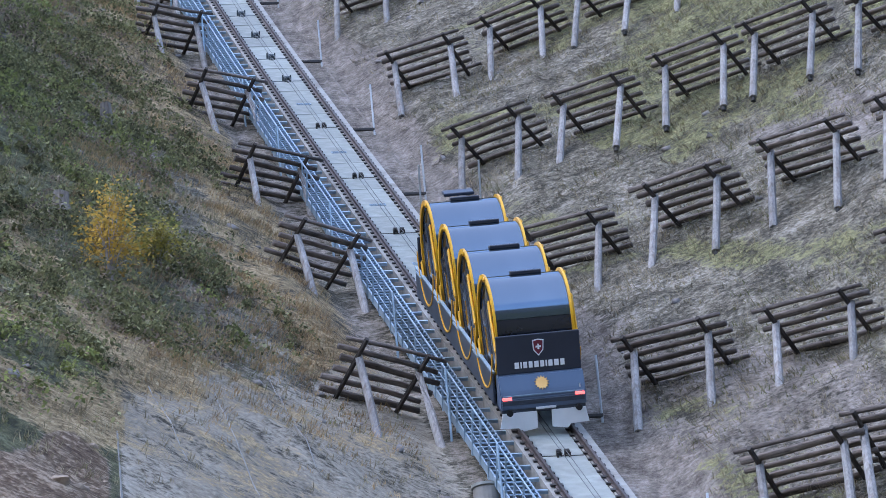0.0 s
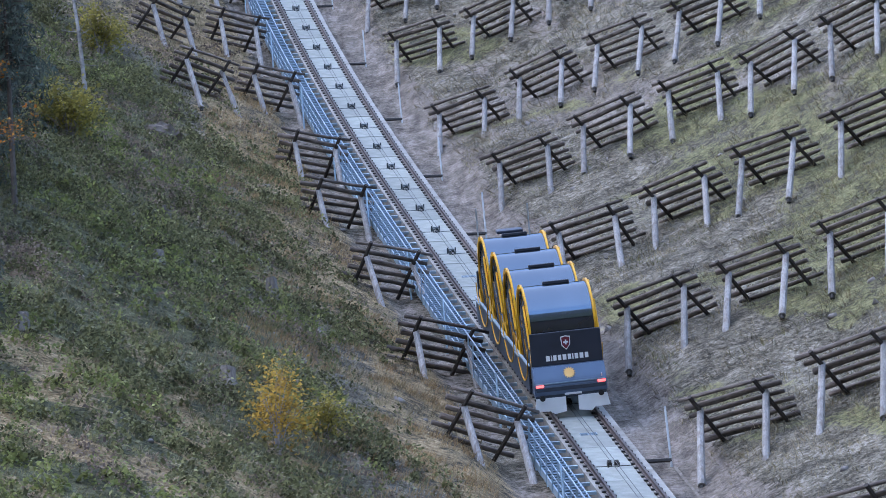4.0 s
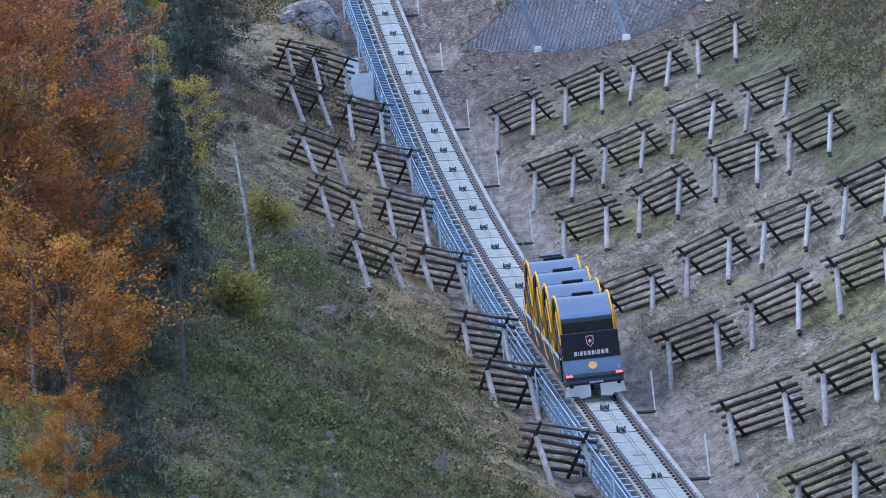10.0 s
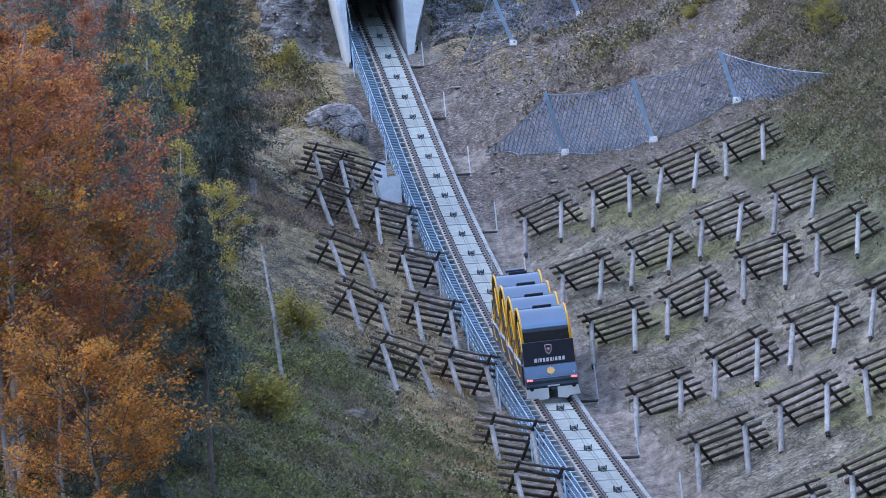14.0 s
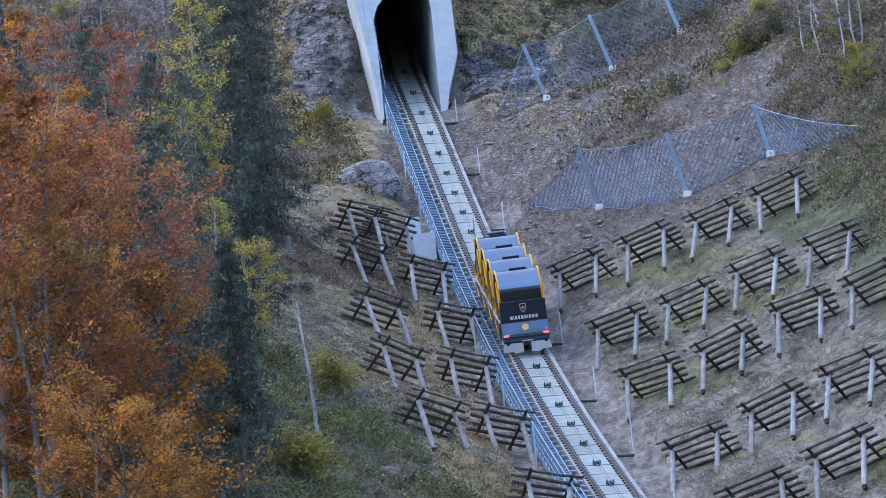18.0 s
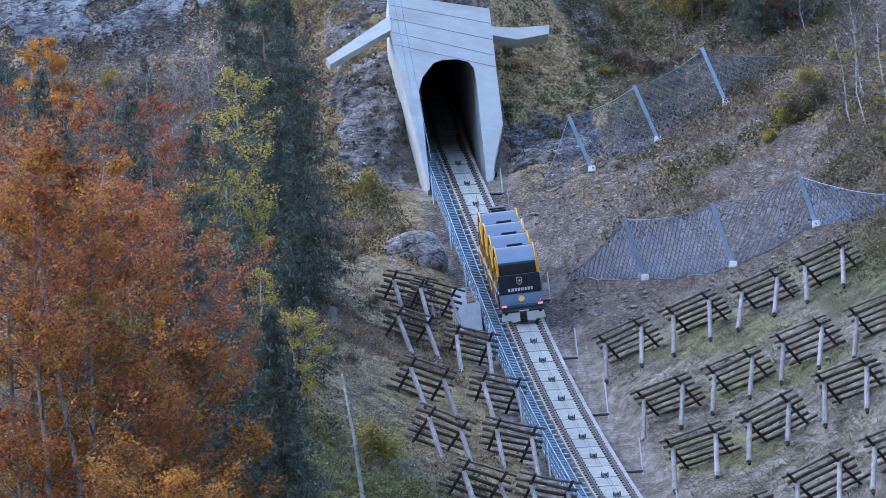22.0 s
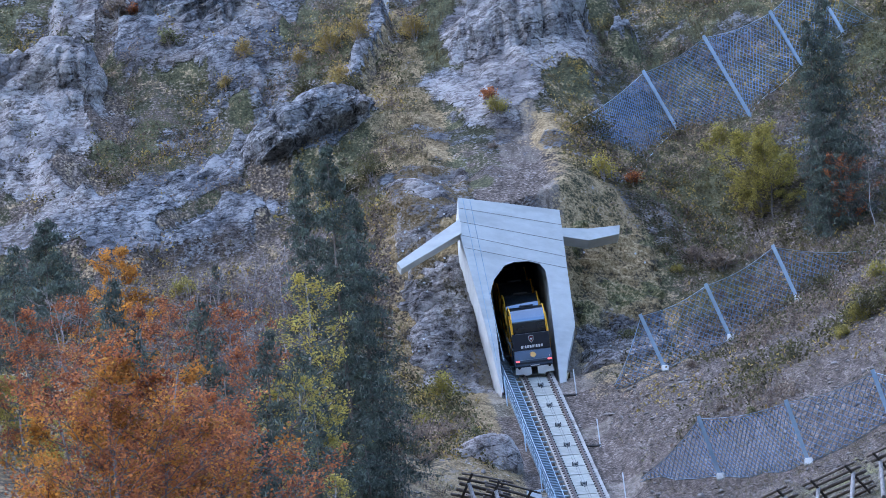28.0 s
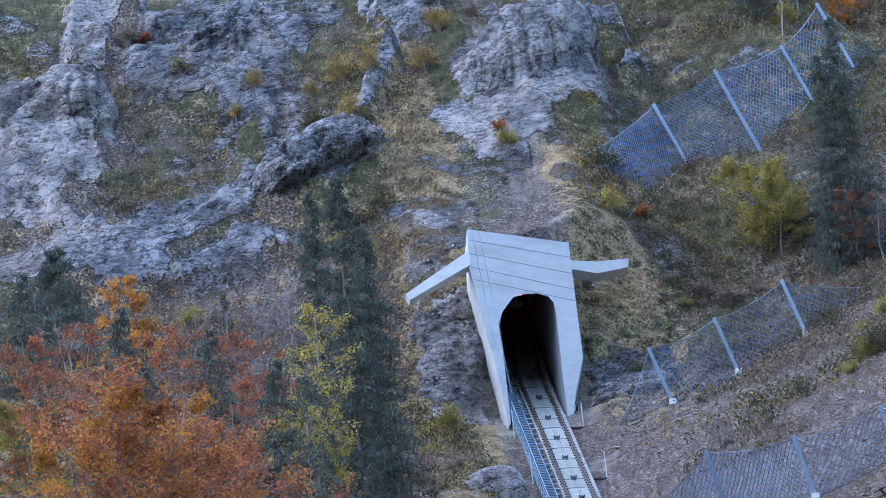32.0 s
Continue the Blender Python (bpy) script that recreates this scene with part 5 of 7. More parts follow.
TWIG = worn("grey_brown_twig", (0.19, 0.17, 0.17), (0.36, 0.325, 0.325), 0.2, 0.95, bump=0.0)


def leaf_mesh(name, centres, size, rng, material, flat=0.35, long=1.5):
    """One small bent leaf of two triangles a centre, turned at random."""
    n = len(centres)
    a = rng.uniform(0, 2 * math.pi, n)
    t = rng.normal(0, flat, (n, 2))
    u = np.stack([np.cos(a), np.sin(a), t[:, 0]], -1)
    v = np.stack([-np.sin(a), np.cos(a), t[:, 1] + rng.normal(0, 0.5, n)], -1)
    s = size * rng.uniform(0.6, 1.35, n)[:, None]
    u, v = u * s * long / 2, v * s / 2
    verts = np.stack([centres - u, centres + v, centres + u, centres - v], 1).reshape(-1, 3)
    me = bpy.data.meshes.new(name)
    me.vertices.add(4 * n)
    me.vertices.foreach_set("co", verts.ravel().astype(np.float32))
    me.loops.add(4 * n)
    me.loops.foreach_set("vertex_index", np.arange(4 * n, dtype=np.int32))
    me.polygons.add(n)
    me.polygons.foreach_set("loop_start", np.arange(0, 4 * n, 4, dtype=np.int32))
    me.update(calc_edges=True)
    me.materials.append(material)
    return me


def limbs_mesh(name, lines, material, sides=5):
    """Tapered limbs: each a list of points and the radii at its two ends."""
    verts, faces = [], []
    for pts, r0, r1 in lines:
        base = len(verts)
        for k, p in enumerate(pts):
            way = (pts[min(k + 1, len(pts) - 1)] - pts[max(k - 1, 0)]).normalized()
            s = way.cross(Vector((0.3, 0.9, 0.2))).normalized()
            o = s.cross(way)
            r = r0 + (r1 - r0) * k / (len(pts) - 1)
            verts += [p + s * math.cos(2 * math.pi * i / sides) * r + o * math.sin(2 * math.pi * i / sides) * r for i in range(sides)]
        for k in range(len(pts) - 1):
            for i in range(sides):
                j = (i + 1) % sides
                faces.append((base + k * sides + i, base + k * sides + j, base + (k + 1) * sides + j, base + (k + 1) * sides + i))
        faces.append(tuple(base + (len(pts) - 1) * sides + i for i in range(sides)))
    return mesh_of(name, verts, faces, material, smooth=True)


def broadleaf(seed, height, spread_, first, leaves, leaf, size=0.08, bark=None, bare=0.15, thick=0.0055, fork=0.0):
    """A tree with a slim trunk, rising limbs, fine twigs, and leaves in flat sprays along the twigs."""
    rnd, rng = random.Random(seed), np.random.default_rng(seed)
    home = thing("tree", Matrix.Identity(4), "x", "tree")
    axes = []
    for side in ((-1, 1) if fork else (0,)):
        bend = rnd.uniform(-0.2, 0.2)
        axes.append([Vector((fork * side * (k / 6) ** 1.3 + bend * math.sin(k * 1.1) + rnd.uniform(-0.12, 0.12), rnd.uniform(-0.2, 0.2) * k / 3, height * 0.95 * k / 6)) for k in range(7)])
    trunk, twigs, tips = [], [], []
    for axis in axes:
        trunk.append((axis, thick * height + 0.03, 0.02))
        limbs = int((18 + 1.3 * height) / len(axes))
        for i in range(limbs):
            u = first + (0.98 - first) * (i + rnd.random()) / limbs
            k = min(int(u * 6), 5)
            p = axis[k].lerp(axis[k + 1], u * 6 - k)
            a = i * 2.4 + rnd.uniform(-0.6, 0.6)
            reach = spread_ * (math.sin(math.pi * min(max((u - first) / (1 - first) * 0.86 + 0.14, 0), 1)) ** 0.7) * rnd.uniform(0.5, 1.15)
            rise = rnd.uniform(0.25, 0.95) * reach
            end = p + Vector((math.cos(a) * reach, math.sin(a) * reach, rise))
            mid = p.lerp(end, 0.5) + Vector((rnd.uniform(-0.1, 0.1), rnd.uniform(-0.1, 0.1), -0.10)) * reach
            trunk.append(([p, mid, end], thick * height * 0.34 * (1.2 - u) + 0.010, 0.008))
            for j in range(7):
                q = (p.lerp(mid, rnd.uniform(0.6, 1.0)) if j < 2 else mid.lerp(end, rnd.uniform(0.0, 1.0)))
                b = a + rnd.uniform(-1.3, 1.3)
                l = reach * rnd.uniform(0.22, 0.45) + 0.15
                tip = q + Vector((math.cos(b) * l, math.sin(b) * l, rnd.uniform(0.0, 0.8) * l))
                twigs.append(([q, tip], 0.015, 0.006))
                for _ in range(2):
                    r = q.lerp(tip, rnd.uniform(0.3, 0.9))
                    c = b + rnd.uniform(-1.0, 1.0)
                    tip2 = r + Vector((math.cos(c), math.sin(c), rnd.uniform(0.0, 0.9))) * l * 0.5
                    twigs.append(([r, tip2], 0.010, 0.004))
                    if rnd.random() > bare:
                        tips.append((r, tip2))
                if rnd.random() > bare:
                    tips.append((q, tip))
    wood = part("trunk", limbs_mesh("trunk", trunk, bark or BEECH_BARK, 7), None, home)
    tagged(part("twig_work", limbs_mesh("twig_work", twigs, TWIG if bark is TWIG else DARK_TWIG, 3), None, home), kind="stuff")
    n = leaves
    pick = rng.integers(0, len(tips), n)
    weight = rng.uniform(0.0, 1.0, len(tips)) ** 1.5
    pick = pick[rng.uniform(0, 1, n) < weight[pick]]
    n = len(pick)
    a = np.array([t[0] for t in tips])[pick]
    b = np.array([t[1] for t in tips])[pick]
    c = a + (b - a) * rng.uniform(0.1, 1.15, (n, 1)) + rng.normal(0, 1, (n, 3)) * np.array([0.20, 0.20, 0.15]) * (spread_ / 4.0) ** 0.5
    part("crown", leaf_mesh("crown", c, size, rng, leaf), None, home)
    return home


def conifer(seed, height, spread_, first=0.12, density=1.0, gaps=0.3):
    rnd, rng = random.Random(seed), np.random.default_rng(seed)
    home = thing("conifer", Matrix.Identity(4), "x", "tree")
    lines = [([Vector((0, 0, 0)), Vector((0.1, 0.05, height * 0.5)), Vector((0, 0, height))], 0.009 * height, 0.02)]
    pts = []
    whorls = int(height * 2.1)
    for w in range(whorls):
        u = first + (1 - first) * w / whorls
        r = spread_ * (1 - u) ** 0.65 * rnd.uniform(0.55, 1.2) + 0.15
        for i in range(7):
            if rnd.random() < gaps:
                continue
            a = rnd.uniform(0, 2 * math.pi)
            p = Vector((0, 0, u * height + rnd.uniform(-0.2, 0.2)))
            end = p + Vector((math.cos(a) * r, math.sin(a) * r, -0.32 * r + rnd.uniform(-0.1, 0.15) * r))
            lines.append(([p, p.lerp(end, 0.5) + Vector((0, 0, 0.08 * r)), end], 0.03, 0.008))
            n = int((14 + 30 * r) * density)
            s = rng.uniform(0.12, 1.05, n)
            side = Vector((-math.sin(a), math.cos(a), 0))
            q = np.array(p)[None] + (np.array(end) - np.array(p))[None] * s[:, None]
            q = q + np.array(side)[None] * rng.normal(0, 0.16 * r + 0.05, (n, 1)) * (1.1 - 0.6 * s[:, None]) + np.array([0, 0, -1.0])[None] * np.abs(rng.normal(0, 0.16, (n, 1)))
            pts.append(q)
    part("trunk", limbs_mesh("trunk", lines, BARK, 4), None, home)
    part("crown", leaf_mesh("crown", np.concatenate(pts), 0.052, rng, NEEDLE, flat=1.0, long=4.8), None, home)
    return home


def bush(seed, tall, wide, leaves, leaf, size=0.10, name="bush"):
    rnd, rng = random.Random(seed), np.random.default_rng(seed)
    home = thing(name, Matrix.Identity(4), "x", "bush")
    lines, ends = [], []
    for i in range(22):
        a, r = rnd.uniform(0, 2 * math.pi), wide * rnd.uniform(0.2, 1.0)
        h = tall * (1.05 - 0.5 * (r / wide) ** 2) * rnd.uniform(0.6, 1.0)
        e = Vector((math.cos(a) * r, math.sin(a) * r, h))
        m = Vector((math.cos(a) * r * 0.35, math.sin(a) * r * 0.35, h * 0.6))
        lines.append(([Vector((0, 0, -0.2)), m, e], 0.022, 0.006))
        ends.append((m, e))
    part("stem", limbs_mesh("stem", lines, TWIG, 4), None, home)
    if leaves:
        pick = rng.integers(0, len(ends), leaves)
        a, b = np.array([e[0] for e in ends])[pick], np.array([e[1] for e in ends])[pick]
        c = a + (b - a) * rng.uniform(0.0, 1.1, (leaves, 1)) + rng.normal(0, 1, (leaves, 3)) * 0.13 * tall
        c[:, 2] = np.maximum(c[:, 2], 0.03)
        part("foliage", leaf_mesh("foliage", c, size, rng, leaf), None, home)
    return home


def plant(ob, x, y, turn=0.0, label="", group="", scale_=1.0, sink=0.15):
    """Sets a copy of a plant on the slope."""
    m = Matrix.Translation(at_land(x, y, sink)) @ Matrix.Rotation(turn, 4, "Z")
    c = copy_thing(ob, m)
    c.scale = (scale_,) * 3
    tagged(c, label, group=group)
    return c


def grow():
    beech = broadleaf(1, 20.0, 4.2, 0.16, 38000, RUST, 0.088, bare=0.28)
    beech2 = broadleaf(2, 20.0, 4.0, 0.12, 40000, ORANGE, 0.088, fork=1.4, bare=0.25)
    mixed = broadleaf(14, 16.0, 3.8, 0.18, 26000, RUST, 0.085, fork=1.0, bare=0.3)
    small = broadleaf(3, 10.5, 3.4, 0.05, 36000, ORANGE, 0.08, bare=0.25)
    rusty = broadleaf(4, 11.0, 3.0, 0.12, 15500, RUST, 0.08, bare=0.25, fork=0.8)
    slim = broadleaf(15, 12.0, 1.6, 0.15, 20000, AMBER, 0.085, bare=0.2)
    amber = broadleaf(21, 18.0, 3.6, 0.14, 34000, AMBER, 0.085, fork=1.2, bare=0.3)
    leafless = broadleaf(22, 9.0, 2.4, 0.06, 260, RUST, 0.08, bare=0.4, fork=0.9, thick=0.0045)
    birch = broadleaf(5, 16.0, 2.3, 0.12, 14000, GOLD, 0.085, BIRCH_BARK, 0.3)
    young = broadleaf(6, 7.3, 1.9, 0.15, 15000, GOLD, 0.08, BIRCH_BARK, 0.2)
    lime = broadleaf(7, 7.2, 2.6, 0.10, 30000, LIME, 0.08)
    bare = broadleaf(8, 8.5, 1.6, 0.25, 350, BROWN, 0.08, PALE_BARK, 0.5, 0.003)
    grey = broadleaf(9, 7.0, 2.6, 0.08, 300, BROWN, 0.08, TWIG, 0.5, 0.006, 0.8)
    white = broadleaf(18, 15.0, 1.5, 0.55, 9000, GOLD, 0.07, PALE_BARK, 0.3, 0.0085)
    pine = conifer(19, 9.6, 4.4, 0.2, 1.3, 0.3)
    pole_spruce = conifer(16, 14.0, 2.3, 0.42, 1.0, 0.35)
    dark_beech = broadleaf(17, 9.0, 3.8, 0.36, 40000, ORANGE, 0.068, BARK, 0.15, 0.012)
    wide_spruce, mid_spruce, low_spruce = conifer(11, 23.5, 3.1, 0.05, 1.2, 0.38), conifer(12, 12.0, 2.7, 0.06, 0.9, 0.4), conifer(13, 7.5, 2.2, 0.05, 1.0, 0.35)
    for ob, x, y, s, label, group in (
        (beech, -15.7, 147.8, 0.92, "tall beech in rust-red autumn leaf on the slope", "beech trees"),
        (beech2, -14.6, 148.1, 0.90, "tall beech in orange autumn leaf on the slope", "beech trees"),
        (beech, -13.2, 153.7, 0.84, "tall beech in rust-red autumn leaf on the slope", "beech trees"),
        (amber, -16.6, 150.0, 0.9, "tall beech in amber autumn leaf on the slope", "beech trees"),
        (mixed, -14.2, 158.2, 0.92, "beech thinning to bare purple-brown twigs", "beech trees"),
        (mixed, -16.3, 160.0, 1.0, "beech thinning to bare purple-brown twigs", "beech trees"),
        (small, -11.9, 152.7, 1.0, "low spreading beech in bright orange leaf", "beech trees"),
        (small, -14.5, 152.0, 0.90, "low spreading beech in bright orange leaf", "beech trees"),
        (mid_spruce, -12.7, 151.0, 0.62, "dark spruce inside the forest", "spruces"),
        (mixed, -13.0, 178.3, 0.72, "beech thinning to bare purple-brown twigs", "beech trees"),
        (mixed, -17.0, 185.0, 0.85, "beech thinning to bare purple-brown twigs", "beech trees"),
        (pole_spruce, -8.7, 156.6, 0.88, "slim spruce with a long bare grey trunk", "spruces"),
        (dark_beech, -10.9, 135.3, 0.88, "beech with a dark trunk and low orange boughs", "beech trees"),
        (beech, -12.8, 147.5, 0.51, "grey slender beech in rust-red leaf", "beech trees"),
        (low_spruce, -9.6, 136.6, 0.76, "thin young spruce with dry lower twigs", "spruces"),
        (low_spruce, -9.3, 138.4, 0.53, "thin young spruce with dry lower twigs", "spruces"),
        (low_spruce, -9.3, 132.0, 0.52, "thin young spruce with dry lower twigs", "spruces"),
        (young, -11.9, 136.6, 0.36, "low yellow-leaved sapling under the beeches", "birch trees"),
        (small, -10.6, 130.7, 0.45, "low spreading beech in bright orange leaf", "beech trees"),
        (white, -13.9, 217.0, 0.80, "slim birch with a pale bare trunk", "birch trees"), (white, -14.4, 149.4, 0.85, "slim birch with a pale bare trunk", "birch trees"),
        (white, -13.3, 151.6, 0.80, "slim birch with a pale bare trunk", "birch trees"), (white, -11.6, 200.0, 0.62, "slim birch with a pale bare trunk", "birch trees"),
        (mid_spruce, -13.2, 188.0, 1.0, "thin dark spruce at the forest edge", "spruces"), (mid_spruce, -12.9, 176.0, 0.95, "thin dark spruce at the forest edge", "spruces"),
        (mid_spruce, -13.8, 222.0, 1.05, "thin dark spruce at the forest edge", "spruces"), (low_spruce, -11.0, 170.0, 0.9, "small dark spruce among herbage", "spruces"),
        (low_spruce, -10.6, 183.0, 0.85, "small dark spruce among herbage", "spruces"), (low_spruce, -11.6, 163.8, 1.0, "small dark spruce among herbage", "spruces"),
        (slim, -25.2, 248.4, 1.0, "slender beech in orange leaf below the crags", "beech trees"),
        (rusty, -27.2, 240.3, 0.90, "half-bare tree with rust-red leaves", "rust-leaved trees"),
        (rusty, -19.2, 239.6, 1.0, "half-bare tree with rust-red leaves", "rust-leaved trees"),
        (rusty, -21.9, 236.5, 1.0, "half-bare tree with rust-red leaves", "rust-leaved trees"),
        (amber, -24.4, 234.5, 0.55, "low amber-leaved tree at the forest edge", "beech trees"),
        (rusty, -28.4, 228.0, 0.9, "half-bare tree with rust-red leaves", "rust-leaved trees"),
        (rusty, -16.8, 232.0, 0.9, "half-bare tree with rust-red leaves", "rust-leaved trees"),
        (lime, -29.6, 230.0, 0.8, "green bush-like tree at the forest edge", "broadleaf trees"),
        (lime, -25.6, 226.0, 0.8, "green bush-like tree at the forest edge", "broadleaf trees"),
        (birch, -14.0, 233.9, 0.98, "slim birch with thinning yellow leaves", "birch trees"),
        (young, -15.2, 229.4, 1.2, "young birch full of yellow-green leaves", "birch trees"),
        (lime, -14.6, 226.0, 0.95, "bushy tree with yellow-green leaves", "broadleaf trees"),
        (young, -10.9, 210.5, 0.8, "young tree with yellow leaves", "birch trees"),
        (young, -11.4, 192.0, 0.6, "young tree with yellow leaves", "birch trees"),
        (wide_spruce, -12.7, 243.6, 1.0, "tall hazy spruce with drooping boughs at the forest edge", "spruces"),
        (wide_spruce, -14.6, 249.0, 0.86, "tall hazy spruce with drooping boughs at the forest edge", "spruces"),
        (wide_spruce, -11.7, 246.6, 0.86, "tall hazy spruce with drooping boughs at the forest edge", "spruces"),
        (mid_spruce, -11.3, 225.0, 0.85, "thin dark spruce at the forest edge", "spruces"),
        (mid_spruce, -12.4, 205.0, 0.9, "thin dark spruce at the forest edge", "spruces"),
        (mid_spruce, -11.4, 184.0, 0.85, "thin dark spruce at the forest edge", "spruces"),
        (mid_spruce, -10.1, 167.2, 0.68, "thin dark spruce at the forest edge", "spruces"),
        (mid_spruce, -11.2, 157.8, 0.75, "thin dark spruce at the forest edge", "spruces"),
        (mid_spruce, -17.0, 170.0, 1.2, "dark spruce inside the forest", "spruces"),
        (mid_spruce, -19.5, 200.0, 1.2, "dark spruce inside the forest", "spruces"),
        (mid_spruce, -15.0, 215.0, 1.2, "dark spruce inside the forest", "spruces"),
        (low_spruce, -9.4, 175.6, 0.78, "small dark spruce among herbage", "spruces"),
        (low_spruce, -10.7, 161.3, 0.98, "small dark spruce among herbage", "spruces"),
        (low_spruce, -12.6, 168.0, 1.1, "small dark spruce among herbage", "spruces"),
        (mid_spruce, -19.0, 226.0, 1.1, "dark spruce inside the forest", "spruces"), (mid_spruce, -23.0, 222.0, 1.2, "dark spruce inside the forest", "spruces"), (mid_spruce, -29.5, 236.0, 1.1, "dark spruce inside the forest", "spruces"),
        (mid_spruce, -15.6, 196.0, 1.1, "dark spruce inside the forest", "spruces"), (pole_spruce, -12.4, 168.5, 0.95, "slim spruce with a long bare grey trunk", "spruces"), (pole_spruce, -13.3, 164.0, 0.9, "slim spruce with a long bare grey trunk", "spruces"),
        (pine, -32.6, 278.5, 1.0, "broad dark pine on a rock ledge", "spruces"),
        (low_spruce, -22.7, 285.2, 0.45, "small dark pine on the crag", "spruces"),
        (lime, 12.5, 290.4, 1.0, "bushy tree with yellow-green leaves", "trees under the net"),
        (lime, 13.3, 289.8, 0.85, "bushy tree with yellow-green leaves", "trees under the net"),
        (wide_spruce, 18.2, 286.6, 0.80, "hazy dark spruce beside the rockfall net", "spruces"),
        (mid_spruce, 16.5, 285.2, 0.75, "dark young spruce beside the rockfall net", "spruces"),
        (wide_spruce, 17.0, 286.0, 0.70, "hazy dark spruce beside the rockfall net", "spruces"),
        (rusty, 17.9, 285.3, 0.55, "small red-leaved tree beside a spruce", "trees under the net"),
        (bare, 19.3, 284.7, 0.6, "small pale nearly bare tree", "bare trees"),
        (mid_spruce, 14.2, 306.0, 0.9, "dark spruce above the net", "spruces"),
        (mid_spruce, 18.6, 307.0, 0.8, "dark spruce above the net", "spruces"),
        (small, 21.4, 303.2, 0.75, "orange-leaved tree above the net", "trees under the net"),
        (bare, 19.6, 262.0, 0.75, "thin pale bare birch", "bare trees"), (bare, 20.2, 259.0, 0.9, "thin pale bare birch", "bare trees"), (bare, 21.2, 254.0, 0.95, "thin pale bare birch", "bare trees"), (bare, 21.6, 250.4, 1.0, "thin pale bare birch", "bare trees"), (bare, 20.9, 266.0, 0.9, "thin pale bare birch", "bare trees"), (bare, 22.6, 257.0, 1.0, "thin pale bare birch", "bare trees"), (lime, 21.2, 246.0, 0.42, "low bush-like tree with olive leaves", "trees under the net"), (lime, 22.4, 262.0, 0.55, "low bush-like tree with olive leaves", "trees under the net"),
        (bare, 16.1, 304.0, 0.95, "thin pale bare birch", "bare trees"), (bare, 17.4, 305.3, 0.9, "thin pale bare birch", "bare trees"),
        *((leafless, x, y, k, "leafless purple-brown tree below the crag", "bare trees") for x, y, k in (
            (-24.0, 279.0, 0.62), (-22.2, 276.0, 0.70), (-20.9, 280.0, 0.66), (-19.7, 274.0, 0.80), (-18.6, 278.5, 0.74), (-17.3, 273.0, 0.86), (-16.2, 277.0, 0.80), (-15.2, 271.0, 0.92),
            (-18.2, 264.0, 0.84), (-20.6, 262.0, 0.80), (-22.6, 258.0, 0.78), (-18.9, 252.0, 0.86), (-20.9, 247.0, 0.84), (-25.6, 268.0, 0.62), (-17.2, 243.0, 0.92))),
        (grey, -20.5, 284.0, 0.62, "grey leafless tree below the crag", "bare trees"), (grey, -22.7, 284.0, 0.5, "grey leafless tree below the crag", "bare trees"),
        (grey, -18.3, 283.0, 0.9, "grey leafless tree below the crag", "bare trees"), (grey, -16.4, 280.0, 0.95, "grey leafless tree below the crag", "bare trees"),
        (grey, -24.5, 281.0, 0.6, "grey leafless tree below the crag", "bare trees"), (grey, -19.5, 268.0, 0.8, "grey leafless tree below the crag", "bare trees"),
        (grey, -22.0, 264.0, 0.8, "grey leafless tree below the crag", "bare trees"), (grey, -16.5, 262.0, 0.9, "grey leafless tree below the crag", "bare trees"),
        (grey, -27.5, 266.0, 0.8, "grey leafless tree below the crag", "bare trees"), (grey, -31.0, 268.0, 0.8, "grey leafless tree below the crag", "bare trees"),
    ):
        plant(ob, x, y, x * 7.1 + y, label, group, s)
    for ob in (amber, leafless, white, pine, beech, beech2, mixed, small, rusty, slim, birch, young, lime, bare, grey, pole_spruce, dark_beech, wide_spruce, mid_spruce, low_spruce):
        remove_thing(ob)
    gold, limey, green = bush(21, 2.4, 1.2, 1200, GOLD), bush(22, 2.0, 1.2, 2400, LIME, 0.085), bush(23, 1.2, 1.2, 800, HERB, 0.085)
    dusky = bush(28, 1.8, 1.4, 1200, DUSK, 0.09)
    honey = bush(29, 2.7, 0.95, 1500, HONEY, 0.08)
    ochre = bush(27, 2.4, 1.1, 1700, OCHRE, 0.085)
    brown, red, twigs = bush(24, 1.2, 1.0, 600, BROWN), bush(25, 1.2, 0.9, 900, RUST), bush(26, 1.8, 1.1, 0, BROWN)
